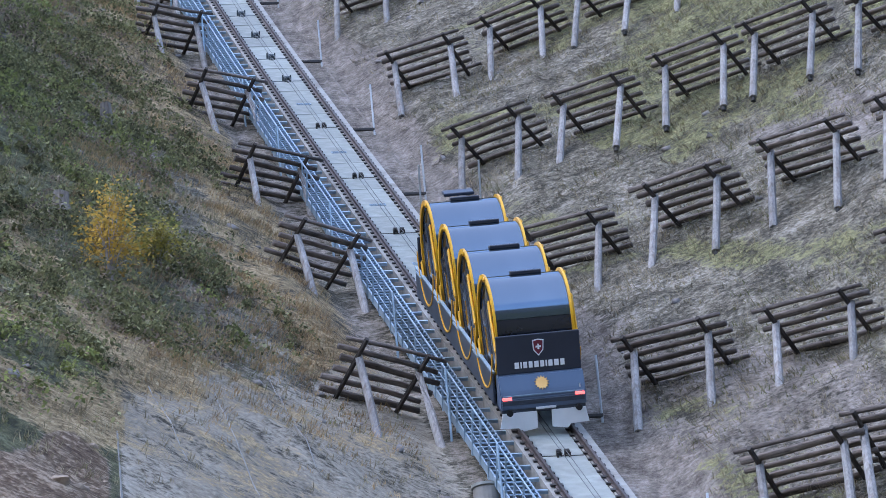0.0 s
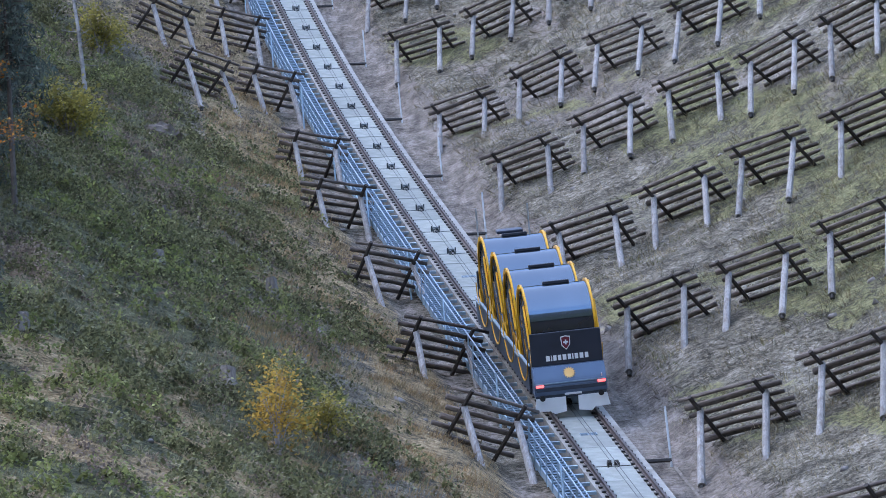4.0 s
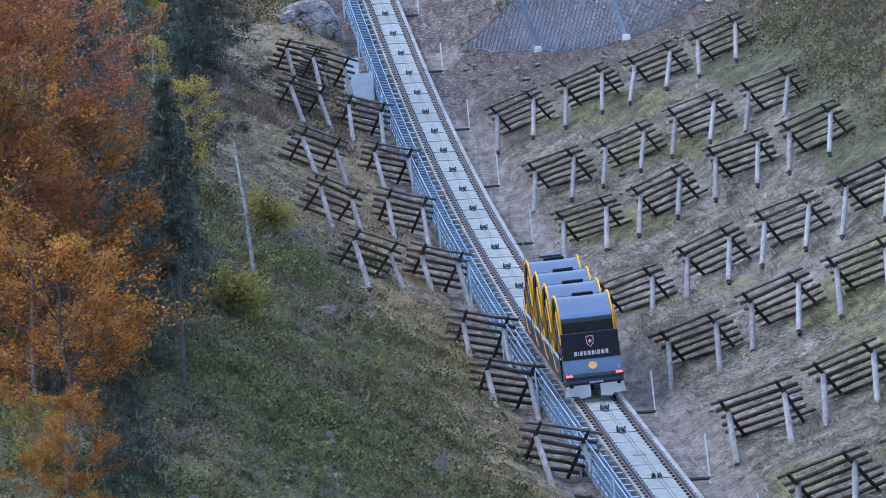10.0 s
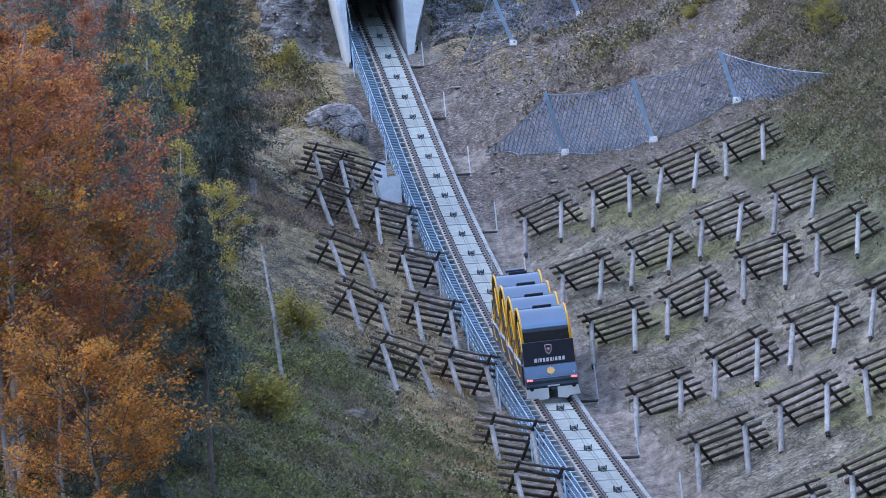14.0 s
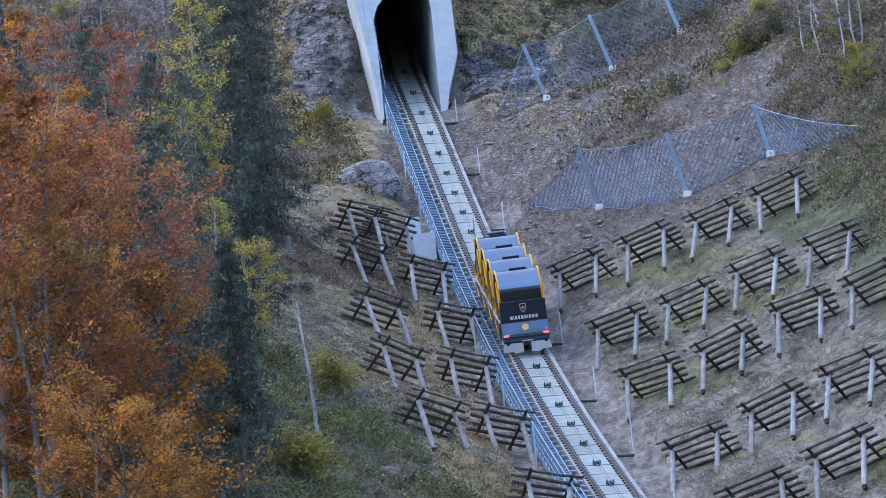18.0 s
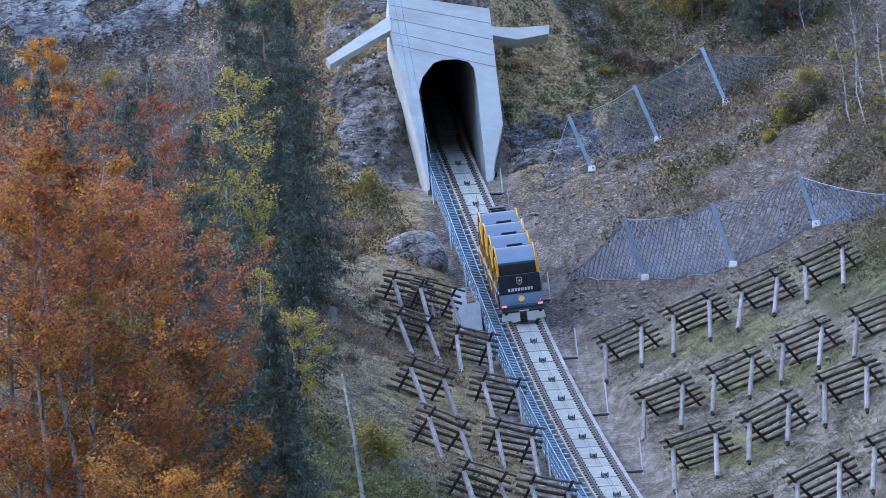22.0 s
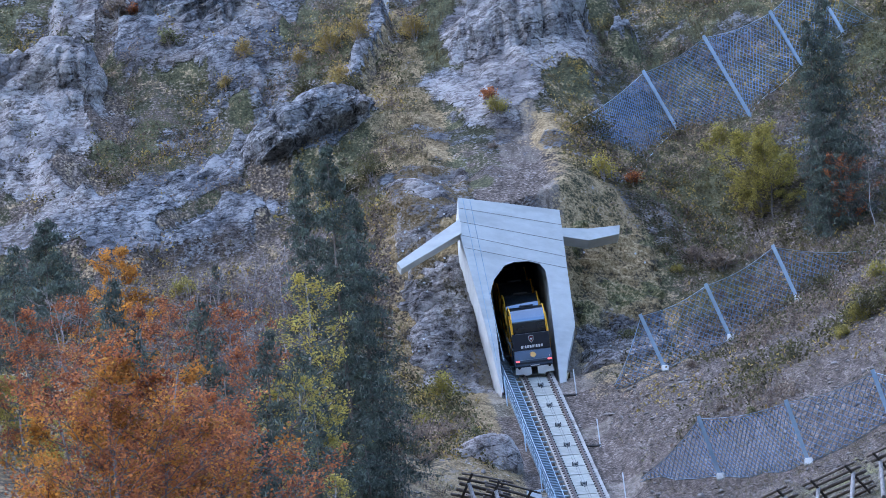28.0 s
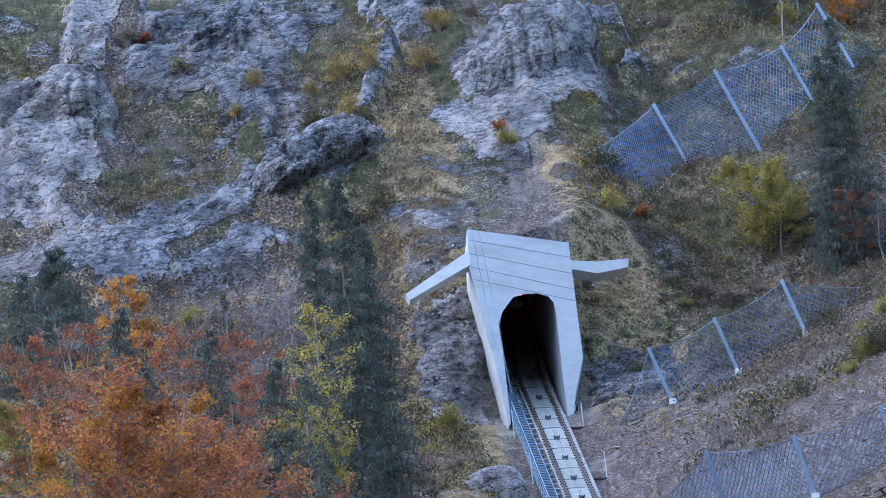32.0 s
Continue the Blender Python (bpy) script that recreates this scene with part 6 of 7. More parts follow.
    for ob, x, y, s, label in (
        (limey, -7.7, 178.1, 1.15, "yellow-green bush in the meadow"), (limey, -7.4, 207.9, 1.1, "yellow-green bush behind a dead trunk"), (green, -9.5, 210.6, 0.9, "dull green bush on the slope"),
        (honey, -0.6, 136.9, 0.95, "golden-leaved bush among green herbage"), (limey, 0.7, 140.4, 0.7, "yellow-green bush in the meadow"), (honey, -0.5, 143.4, 0.4, "golden-leaved bush among green herbage"),
        (limey, 22.0, 215.0, 0.35, "yellow-green bush in the meadow"),
        (ochre, -12.6, 299.2, 0.75, "ochre bush on the crag"), (ochre, -14.2, 298.6, 0.9, "ochre bush on the crag"), (brown, -15.9, 298.0, 0.9, "brown bush on the crag"), (ochre, -17.6, 297.4, 0.7, "ochre bush on the crag"), (dusky, -14.6, 290.0, 1.2, "olive bush under the overhang"), (dusky, -12.4, 290.6, 1.0, "olive bush under the overhang"), (dusky, -16.6, 289.0, 1.0, "olive bush under the overhang"),
        (ochre, -7.8, 305.3, 0.9, "ochre bush on the crag"), (ochre, -8.9, 302.6, 0.9, "ochre bush on the crag"), (dusky, 2.5, 294.1, 1.25, "olive bush at the foot of the cliff"),
        (dusky, 1.8, 302.9, 1.2, "olive bush at the foot of the cliff"), (dusky, 5.0, 306.5, 0.9, "olive bush on the cliff"), (ochre, -14.7, 301.4, 1.0, "ochre bush on the crag"),
        (ochre, -16.9, 301.2, 0.6, "ochre bush on the crag"), (ochre, -20.7, 301.0, 0.65, "ochre bush on the crag"), (ochre, -22.1, 300.5, 0.5, "ochre bush on the crag"),
        (dusky, -13.4, 297.6, 0.7, "olive bush on the crag"), (brown, -29.6, 304.1, 1.3, "brown withered bush on the crag"), (green, -25.9, 302.4, 1.2, "dull green bush on the crag"),
        (red, -4.2, 294.9, 0.8, "dark red bush on the cliff"), (red, 4.6, 291.2, 0.8, "dark red bush at the net's end"), (red, -28.2, 304.5, 0.8, "dark red bush on the crag"),
        (dusky, -16.5, 299.2, 0.9, "olive bush on the crag"), (limey, -9.0, 278.5, 0.9, "olive bush beside the portal"), (limey, -10.0, 271.6, 0.6, "olive bush beside the portal"),
        (brown, 9.4, 287.4, 1.3, "brown withered bush on the slope"), (brown, 7.8, 288.6, 1.0, "brown withered bush on the slope"), (dusky, 6.1, 288.6, 0.5, "olive bush on the slope"),
        (dusky, 15.1, 278.4, 0.8, "olive bush above the net"), (dusky, 16.6, 268.1, 1.1, "dark olive bush above the net"), (dusky, 18.4, 268.2, 1.0, "dark olive bush above the net"),
        (dusky, 20.9, 248.6, 1.0, "olive bush above the net"), (twigs, -12.4, 262.0, 1.6, "grey leafless bush below the crag"), (twigs, -15.8, 266.0, 1.8, "grey leafless bush below the crag"),
        (twigs, -18.4, 268.0, 1.7, "grey leafless bush below the crag"), (twigs, -14.0, 264.5, 1.5, "grey leafless bush below the crag"), (green, 18.0, 205.0, 0.5, "dull green bush on the slope"),
    ):
        plant(ob, x, y, x * 3.3, label, "bushes on the slope", s, 0.05)
    rnd = random.Random(77)
    for k in range(30):
        x, y = rnd.uniform(-34, 22), rnd.uniform(285, 318)
        plant(rnd.choice((brown, limey, green, brown, gold, twigs)), x, y, rnd.uniform(0, 6), "low withered bush on a rocky ledge", "bushes on the ledges", rnd.uniform(0.4, 0.9), 0.1)
    for k in range(40):
        x, y = rnd.uniform(-15, -6.5), rnd.uniform(232, 280)
        plant(rnd.choice((brown, green, brown, twigs)), x, y, rnd.uniform(0, 6), "low withered bush on the steep bank", "bushes on the bank", rnd.uniform(0.3, 0.7), 0.1)
    for k in range(22):
        x, y = rnd.uniform(6, 22), rnd.uniform(262, 290)
        plant(rnd.choice((brown, green, brown, limey)), x, y, rnd.uniform(0, 6), "low withered bush on the scree", "bushes on the scree", rnd.uniform(0.3, 0.7), 0.1)
    for ob in (gold, limey, green, brown, red, twigs, ochre, honey, dusky):
        remove_thing(ob)


grow()


def stump(x, y, tall):
    p = at_land(x, y, 0.15)
    home = thing("tree_stump", Matrix.Translation(p), "grey weathered tree stump in the herbage", "tree stump", "stumps in the herbage")
    part("stump", tube_bm([(0, 0, 0), (0.02, 0, tall * 0.5), (0.03, 0.02, tall + 0.15)], [0.30, 0.22, 0.18], 11, 0.30, int(x * 10)), STUMP_WOOD, home)


for sx, sy, sh in ((-0.5, 164.5, 0.8), (-1.9, 142.1, 0.5), (-4.1, 171.6, 0.6), (-4.2, 159.8, 0.6), (-6.0, 165.4, 0.4), (-7.6, 136.7, 0.5), (-2.0, 142.6, 0.4), (23.5, 199.7, 0.5),
                   (-10.3, 243.7, 1.0)):
    stump(sx, sy, sh)


def dead_trunk(x, y, tall):
    home = thing("dead_trunk", Matrix.Translation(at_land(x, y, 0.3)), "pale barkless dead tree trunk with broken twigs", "dead tree")
    lines = [([Vector((0, 0, 0)), Vector((-0.15, 0, tall * 0.5)), Vector((-0.45, 0, tall))], 0.11, 0.05)]
    rnd = random.Random(5)
    for k in range(24):
        z = tall * rnd.uniform(0.25, 0.98)
        a = rnd.uniform(0, 6.3)
        lines.append(([Vector((-0.3 * z / tall, 0, z)), Vector((-0.3 * z / tall + math.cos(a) * 0.7, math.sin(a) * 0.7, z + rnd.uniform(-0.1, 0.3)))], 0.025, 0.008))
    part("trunk", limbs_mesh("trunk", lines, BIRCH_BARK, 8), None, home)


dead_trunk(-7.7, 197.3, 6.8)


# ---- herbage, grass and stones ----
def land_points(rng, n, x0, x1, y0, y1, wanted):
    x, y = rng.uniform(x0, x1, n), rng.uniform(y0, y1, n)
    k = rng.uniform(0, 1, n) < wanted(x, y)
    x, y = x[k], y[k]
    return np.stack([x, y, land(x, y)], -1)


def off_track(x, y):
    return x - track_xz(y)[0]


def herbage():
    """Low growth in rounded mounds with dark gaps between them."""
    rng = np.random.default_rng(5)
    for name, leaf, n, per, size, top, wanted, label in (
        ("herbage", HERB, 19000, 44, 0.076, 1.1, lambda x, y: ease((-off_track(x, y) - 5.2 + 4 * rough(x, y, 9, 2, 71)) / 3) * ease((222 - y) / 20) * (0.10 + 0.90 * ease((rough(x, y, 2.4, 3, 79) + 0.02) / 0.15)), "dense dull green herbage and low shrubs"),
        ("withered_herbage", BROWN, 9000, 32, 0.066, 0.95, lambda x, y: ease((-off_track(x, y) - 5.0 + 8 * rough(x, y, 7, 2, 72)) / 4) * ease((240 - y) / 20) * (0.06 + 0.94 * ease((rough(x, y, 5, 3, 78) - 0.02) / 0.2)), "brown withered herbage"),
        ("pale_herbage", PALE_HERB, 3600, 52, 0.080, 1.15, lambda x, y: ease((-off_track(x, y) - 7.0 + 8 * rough(x, y, 6, 2, 73)) / 4) * ease((215 - y) / 20) * ease((rough(x, y, 5, 2, 74) + 0.04) * 5), "yellow-green low shrubs"),
    ):
        p = land_points(rng, n, -20, 6, 108, 236, wanted)
        p = p[apron(p[:, 0], p[:, 1]) < 0.3]
        p = p[(p[:, 1] > 115.2 + 3.4 * (p[:, 0] + 2.54)) | (p[:, 0] > -0.9)]
        d = off_track(p[:, 0], p[:, 1])
        p = p[135.5 + 2.1 * (d + 6.9) + 0.8 - 3.4 * ease((-d - 12.4) / 1.5) < p[:, 1]]
        wide = (0.22 + 0.85 * rng.uniform(0, 1, len(p)) ** 2.5).repeat(per)
        c = np.repeat(p, per, axis=0)
        a, r = rng.uniform(0, 2 * math.pi, len(c)), rng.uniform(0, 1, len(c)) ** 0.6
        c[:, 0] += np.cos(a) * r * wide
        c[:, 1] += np.sin(a) * r * wide
        c[:, 2] = land(c[:, 0], c[:, 1]) + wide * top * (1 - r * r) * rng.uniform(0.7, 1.15, len(c)) + 0.04
        tagged(new(name, leaf_mesh(name, c, size, rng, leaf, flat=0.5)), label, "herbage", kind="stuff")


herbage()


def ledge_scrub():
    """Low withered scrub on the grassy ledges of the cliffs and on the bank beside the tunnel."""
    rng = np.random.default_rng(15)
    for name, leaf, n, seed, reach, label in (("ledge_scrub", BROWN, 16000, 75, 12, "brown withered scrub on the cliff ledges"), ("ochre_scrub", OCHRE, 6000, 76, 40, "ochre scrub on the cliff ledges"),
                                       ("olive_scrub", DUSK, 12000, 77, 12, "olive green scrub on the cliff ledges")):
        p = land_points(rng, n, -42, 24, 262, 325, lambda x, y: ease((np.abs(off_track(x, y)) - 4.0) / 1.5) * (1 - 0.75 * ease((off_track(x, y) - 2) / 2) * ease((reach - off_track(x, y)) / 3) * ease((292 - y) / 3)) * ease((rough(x, 1.6 * y, 6, 3, seed) + 0.02) / 0.15) * (1 - 0.3 * ease((-13 - x) / 4) * ease((y - 285) / 3)) * (1 - 0.93 * block_cover(x, land(x, y) - 1.5, CRAGS)))
        c = np.repeat(p, 16, axis=0)
        c = c + rng.normal(0, 1, c.shape) * np.array([0.33, 0.25, 0.0])
        c[:, 2] = land(c[:, 0], c[:, 1]) + np.abs(rng.normal(0, 0.45, len(c)))
        tagged(new(name, leaf_mesh(name, c, 0.11, rng, leaf, flat=0.6)), label, "scrub", kind="stuff")


ledge_scrub()


def bank_scrub():
    """Withered growth over the dark upper bank on the far side of the fences."""
    rng = np.random.default_rng(16)
    for name, leaf, n, seed, label in (("bank_scrub", BROWN, 8000, 95, "brown withered growth on the upper bank"), ("olive_bank_scrub", DUSK, 12000, 96, "olive growth on the upper bank")):
        p = land_points(rng, n, 3, 28, 195, 285, lambda x, y: ease((x - 16.2 + 0.16 * np.minimum(y - 240, 0) - 9 * ease((y - 266) / 8) + 5 * rough(x, y, 6, 3, seed)) / 4))
        c = np.repeat(p, 18, axis=0)
        c = c + rng.normal(0, 1, c.shape) * np.array([0.33, 0.33, 0.0])
        c[:, 2] = land(c[:, 0], c[:, 1]) + np.abs(rng.normal(0, 0.28, len(c)))
        tagged(new(name, leaf_mesh(name, c, 0.09, rng, leaf, flat=0.6)), label, "scrub", kind="stuff")


bank_scrub()


def portal_bank_scrub():
    """Brown and olive growth, with ochre patches, over the steep bank between the spruces and the portal."""
    rng = np.random.default_rng(17)
    for name, leaf, n, seed, low, label in (("withered_bank_scrub", BROWN, 6500, 105, -0.15, "brown withered growth on the bank beside the portal"), ("dark_bank_scrub", DUSK, 1500, 106, 0.08, "dark olive growth on the bank beside the portal"),
                                            ("ochre_bank_scrub", OCHRE, 900, 107, 0.16, "ochre patches of growth on the bank beside the portal")):
        p = land_points(rng, n, -17, -4, 240, 286, lambda x, y: ease((-off_track(x, y) - 4.0) / 1.2) * ease((rough(x, y, 4, 3, seed) - low) / 0.15) * (1 - np.exp(-((x + 7.2) / 2.6) ** 4 - ((y - 261.0) / 6.5) ** 4)) * (1 - ease((off_track(x, y) + 7.4) / 0.8) * ease((y - 277) / 2)))
        c = np.repeat(p, 16, axis=0)
        c = c + rng.normal(0, 1, c.shape) * np.array([0.30, 0.30, 0.0])
        c[:, 2] = land(c[:, 0], c[:, 1]) + np.abs(rng.normal(0, 0.22, len(c)))
        tagged(new(name, leaf_mesh(name, c, 0.085, rng, leaf, flat=0.6)), label, "scrub", kind="stuff")


portal_bank_scrub()


def blades(name, p, tall, wide, rng, material, label, category, rise=0.75):
    """Tufts of thin blades that lean downhill."""
    n = len(p)
    per = 5
    c = np.repeat(p, per, axis=0) + rng.normal(0, 1, (n * per, 3)) * np.array([0.10, 0.10, 0.0])
    h = tall * rng.uniform(0.5, 1.3, (n * per, 1))
    a = rng.uniform(0, 2 * math.pi, n * per)
    s = np.stack([np.cos(a), np.sin(a), np.zeros(n * per)], -1) * wide
    tip = c + np.concatenate([rng.normal(0, 0.35, (n * per, 1)) - 0.35 * np.sign(off_track(c[:, :1], c[:, 1:2])), rng.normal(-0.5, 0.4, (n * per, 1)), np.ones((n * per, 1)) * rise], 1) * h
    verts = np.stack([c - s, c + s, tip], 1).reshape(-1, 3)
    me = bpy.data.meshes.new(name)
    m = n * per
    me.vertices.add(3 * m)
    me.vertices.foreach_set("co", verts.ravel().astype(np.float32))
    me.loops.add(3 * m)
    me.loops.foreach_set("vertex_index", np.arange(3 * m, dtype=np.int32))
    me.polygons.add(m)
    me.polygons.foreach_set("loop_start", np.arange(0, 3 * m, 3, dtype=np.int32))
    me.update(calc_edges=True)
    me.materials.append(material)
    tagged(new(name, me), label, category, kind="stuff")


STRAW = leafy("straw_grass", [(0.22, 0.18, 0.115), (0.33, 0.275, 0.18), (0.44, 0.38, 0.27), (0.20, 0.175, 0.10)], through_light=0.25)
LEDGE = leafy("ledge_grass_blades", [(0.13, 0.105, 0.06), (0.20, 0.165, 0.09), (0.28, 0.225, 0.13), (0.11, 0.11, 0.055)], through_light=0.2)
RUSSET = leafy("russet_grass", [(0.27, 0.18, 0.10), (0.42, 0.28, 0.15), (0.54, 0.39, 0.23), (0.23, 0.18, 0.10)], through_light=0.25)
PALE_STRAW = leafy("bleached_stalks", [(0.22, 0.19, 0.14), (0.32, 0.28, 0.22), (0.46, 0.42, 0.35), (0.17, 0.145, 0.10)], through_light=0.1)
MOSS = leafy("olive_grass", [(0.12, 0.125, 0.055), (0.18, 0.18, 0.08), (0.26, 0.25, 0.12), (0.15, 0.15, 0.07)], through_light=0.25)


def grass():
    rng = np.random.default_rng(9)
    free = lambda x, y: ease((np.abs(off_track(x, y) + 0.2) - 3.0) / 0.6) * (1 - 0.7 * apron(x, y))
    p = land_points(rng, 60000, -14, 27, 112, 285, lambda x, y: free(x, y) * (0.25 + 0.75 * ease((rough(x, y, 5, 3, 81) + 0.15) / 0.3)) * (1 - 0.8 * ease((y - 242) / 14) * (off_track(x, y) > 0)) * (1 - 0.9 * ease((x - 14) / 4) * ease((y - 198) / 15)))
    blades("straw_tufts", p, 0.22, 0.013, rng, STRAW, "dry straw-coloured grass tufts", "grass")
    p = land_points(rng, 30000, -14, 27, 112, 262, lambda x, y: free(x, y) * ease((rough(x, y, 6, 3, 82) + 0.05) / 0.25))
    blades("olive_tufts", p, 0.16, 0.013, rng, MOSS, "olive green grass tufts", "grass")
    p = land_points(rng, 44000, -3, 14, 112, 215, lambda x, y: free(x, y) * ease((-off_track(x, y) - 2.6) / 1.0) * ease((12.5 + off_track(x, y)) / 3) * ease((rough(x, y, 4, 3, 85) + 0.10) / 0.2))
    blades("russet_tufts", p, 0.20, 0.014, rng, RUSSET, "russet brown autumn grass tufts", "grass")
    p = land_points(rng, 26000, 0, 27, 112, 270, lambda x, y: free(x, y) * (off_track(x, y) > 2.6) * (0.15 + 0.85 * ease((rough(x, y, 4, 3, 84) + 0.05) / 0.2)))
    blades("pale_stalks", p, 0.50, 0.016, rng, PALE_STRAW, "pale dead stalks combed down the slope", "grass", 0.05)
    p = land_points(rng, 46000, -40, 24, 282, 325, lambda x, y: (1 - block_cover(x, land(x, y) - 1.5, CRAGS)) * (1 - 0.6 * ease((-13 - x) / 4)) * ((np.abs(off_track(x, y)) > 4.5) | (y > 296)) * (1 - 0.8 * ease((off_track(x, y) - 2) / 2) * ease((12 - off_track(x, y)) / 3) * ease((292 - y) / 3)))
    blades("ledge_grass", p, 0.38, 0.02, rng, LEDGE, "withered grass on the ledges", "grass")


grass()


def stones():
    """Broken stones strewn over scree and bare earth."""
    rng = np.random.default_rng(12)
    p = land_points(rng, 4200, -16, 24, 240, 284, lambda x, y: ease((np.abs(off_track(x, y)) - 2.6) / 0.5) * ease((rough(x, y, 6, 3, 91) + 0.2) / 0.3))
    q = land_points(rng, 1800, -6, 26, 112, 240, lambda x, y: ease((np.abs(off_track(x, y)) - 2.8) / 0.5) * ease((rough(x, y, 5, 3, 92)) / 0.2))
    p = np.concatenate([p, q])
    n = len(p)
    s = 0.04 + 0.15 * rng.uniform(0, 1, n) ** 3
    corner = np.array([(-1, -1, -0.6), (1, -0.8, -0.6), (0.9, 1, -0.6), (-1, 0.9, -0.6), (-0.5, -0.5, 0.7), (0.6, -0.4, 0.55), (0.5, 0.6, 0.6), (-0.6, 0.5, 0.5)])
    v = p[:, None, :] + (corner[None] + rng.normal(0, 0.22, (n, 8, 3))) * s[:, None, None] * rng.uniform(0.6, 1.4, (n, 1, 3))
    quad = np.array([(3, 2, 1, 0), (4, 5, 6, 7), (0, 1, 5, 4), (1, 2, 6, 5), (2, 3, 7, 6), (3, 0, 4, 7)])
    f = (quad[None] + np.arange(n)[:, None, None] * 8).reshape(-1, 4)
    me = bpy.data.meshes.new("stones")
    me.vertices.add(8 * n)
    me.vertices.foreach_set("co", v.ravel().astype(np.float32))
    me.loops.add(f.size)
    me.loops.foreach_set("vertex_index", f.ravel().astype(np.int32))
    me.polygons.add(len(f))
    me.polygons.foreach_set("loop_start", np.arange(0, f.size, 4, dtype=np.int32))
    me.update(calc_edges=True)
    me.materials.append(BOULDER)
    tagged(new("stones", me), "broken grey stones strewn over the slope", "stones", kind="stuff")


stones()


def slope_seam(x0, y0, x1, y1):
    """A seam of the erosion mat on the sprayed slope."""
    n = 24
    verts, faces = [], []
    for k in range(n + 1):
        x, y = x0 + (x1 - x0) * k / n, y0 + (y1 - y0) * k / n
        p = at_land(x, y, -0.03)
        verts += [p + Vector((-0.035, 0, -0.06)), p + Vector((0, 0, 0.0)), p + Vector((0.035, 0, -0.06))]
    for k in range(n):
        for j in (0, 1):
            faces.append((3 * k + j, 3 * k + j + 1, 3 * k + j + 4, 3 * k + j + 3))
    tagged(new("mat_seam", mesh_of("mat_seam", verts, faces, KERB_CONCRETE)), "pale seam of the mat on the sprayed slope", "seam", "seams of the slope mat")


for seam in ((0.22, 124.1, 1.05, 119.6), (1.92, 127.2, 2.72, 119.4), (3.55, 134.3, 4.32, 124.7), (-0.62, 118.6, -0.58, 110.5)):
    slope_seam(*seam)


def boulder(x, y, size, seed):
    rnd = random.Random(seed)
    bm = bmesh.new()
    bmesh.ops.create_icosphere(bm, subdivisions=2, radius=1.0)
    for v in bm.verts:
        v.co = Vector((v.co.x * size[0], v.co.y * size[1], v.co.z * size[2])) * rnd.uniform(0.78, 1.12)
    ob = new("boulder", bpy.data.meshes.new("boulder"))
    bm.to_mesh(ob.data)
    bm.free()
    ob.data.materials.append(TAN_ROCK)
    ob.matrix_world = Matrix.Translation(at_land(x, y, 0.05)) @ Matrix.Rotation(rnd.uniform(0, 3), 4, "Z")
    tagged(ob, "broken tan rock on brown rubble", "boulder", "boulders on the rubble")


TAN_ROCK = worn("tan_broken_rock", (0.16, 0.12, 0.09), (0.40, 0.32, 0.25), 0.2, 0.95, bump=0.9)
for k, (x, y, a) in enumerate(((-1.95, 110.5, 0.30), (-1.55, 111.2, 0.26), (-1.2, 115.4, 0.18), (-0.95, 113.0, 0.12), (-2.6, 112.5, 0.14), (-1.4, 112.3, 0.10))):
    boulder(x, y, (a, a * 0.7, a * 0.5), k)


def root_plate(x, y):
    """The upturned earth mound of an old stump."""
    rnd = random.Random(8)
    bm = bmesh.new()
    bmesh.ops.create_icosphere(bm, subdivisions=3, radius=1.0)
    for v in bm.verts:
        v.co = Vector((v.co.x * 1.0, v.co.y * 0.7, v.co.z * 0.62)) * (1 + 0.18 * math.sin(v.co.x * 9) * math.cos(v.co.z * 7)) * rnd.uniform(0.92, 1.08)
    ob = new("root_mound", bpy.data.meshes.new("root_mound"))
    bm.to_mesh(ob.data)
    bm.free()
    ob.data.materials.append(BARK)
    ob.matrix_world = Matrix.Translation(at_land(x, y, 0.25))
    tagged(ob, "dark brown mound of earth and old roots in the herbage", "root mound")


root_plate(-4.8, 196.2)


# ---- the funicular car ----
DRUM_R, DRUM_Z, DRUM_GAP, DRUM_Y0 = 1.45, 2.33, 3.45, 1.95


def arc_band(bm, r0, r1, x0, x1, a0, a1, n, cy=0.0, cz=0.0):
    """A curved plate about the x axis from angle a0 to a1 in degrees, 0 at the front, 90 at the top."""
    rings = []
    for k in range(n + 1):
        a = radians(a0 + (a1 - a0) * k / n)
        c, s = -math.cos(a), math.sin(a)
        rings.append([bm.verts.new((x, cy + c * r, cz + s * r)) for x, r in ((x0, r0), (x1, r0), (x1, r1), (x0, r1))])
    closed = abs(a1 - a0) >= 359.9
    for k in range(n):
        p, q = rings[k], rings[(k + 1) % (n + 1)]
        for i in range(4):
            bm.faces.new((p[i], p[(i + 1) % 4], q[(i + 1) % 4], q[i]))
    if not closed:
        bm.faces.new(rings[0])
        bm.faces.new(rings[-1][::-1])
    bmesh.ops.recalc_face_normals(bm, faces=bm.faces)
    bmesh.ops.split_edges(bm, edges=[e for e in bm.edges if len(e.link_faces) == 2 and e.calc_face_angle(0.0) > 0.7])


def band(*args, **kw):
    bm = bmesh.new()
    arc_band(bm, *args, **kw)
    return bm


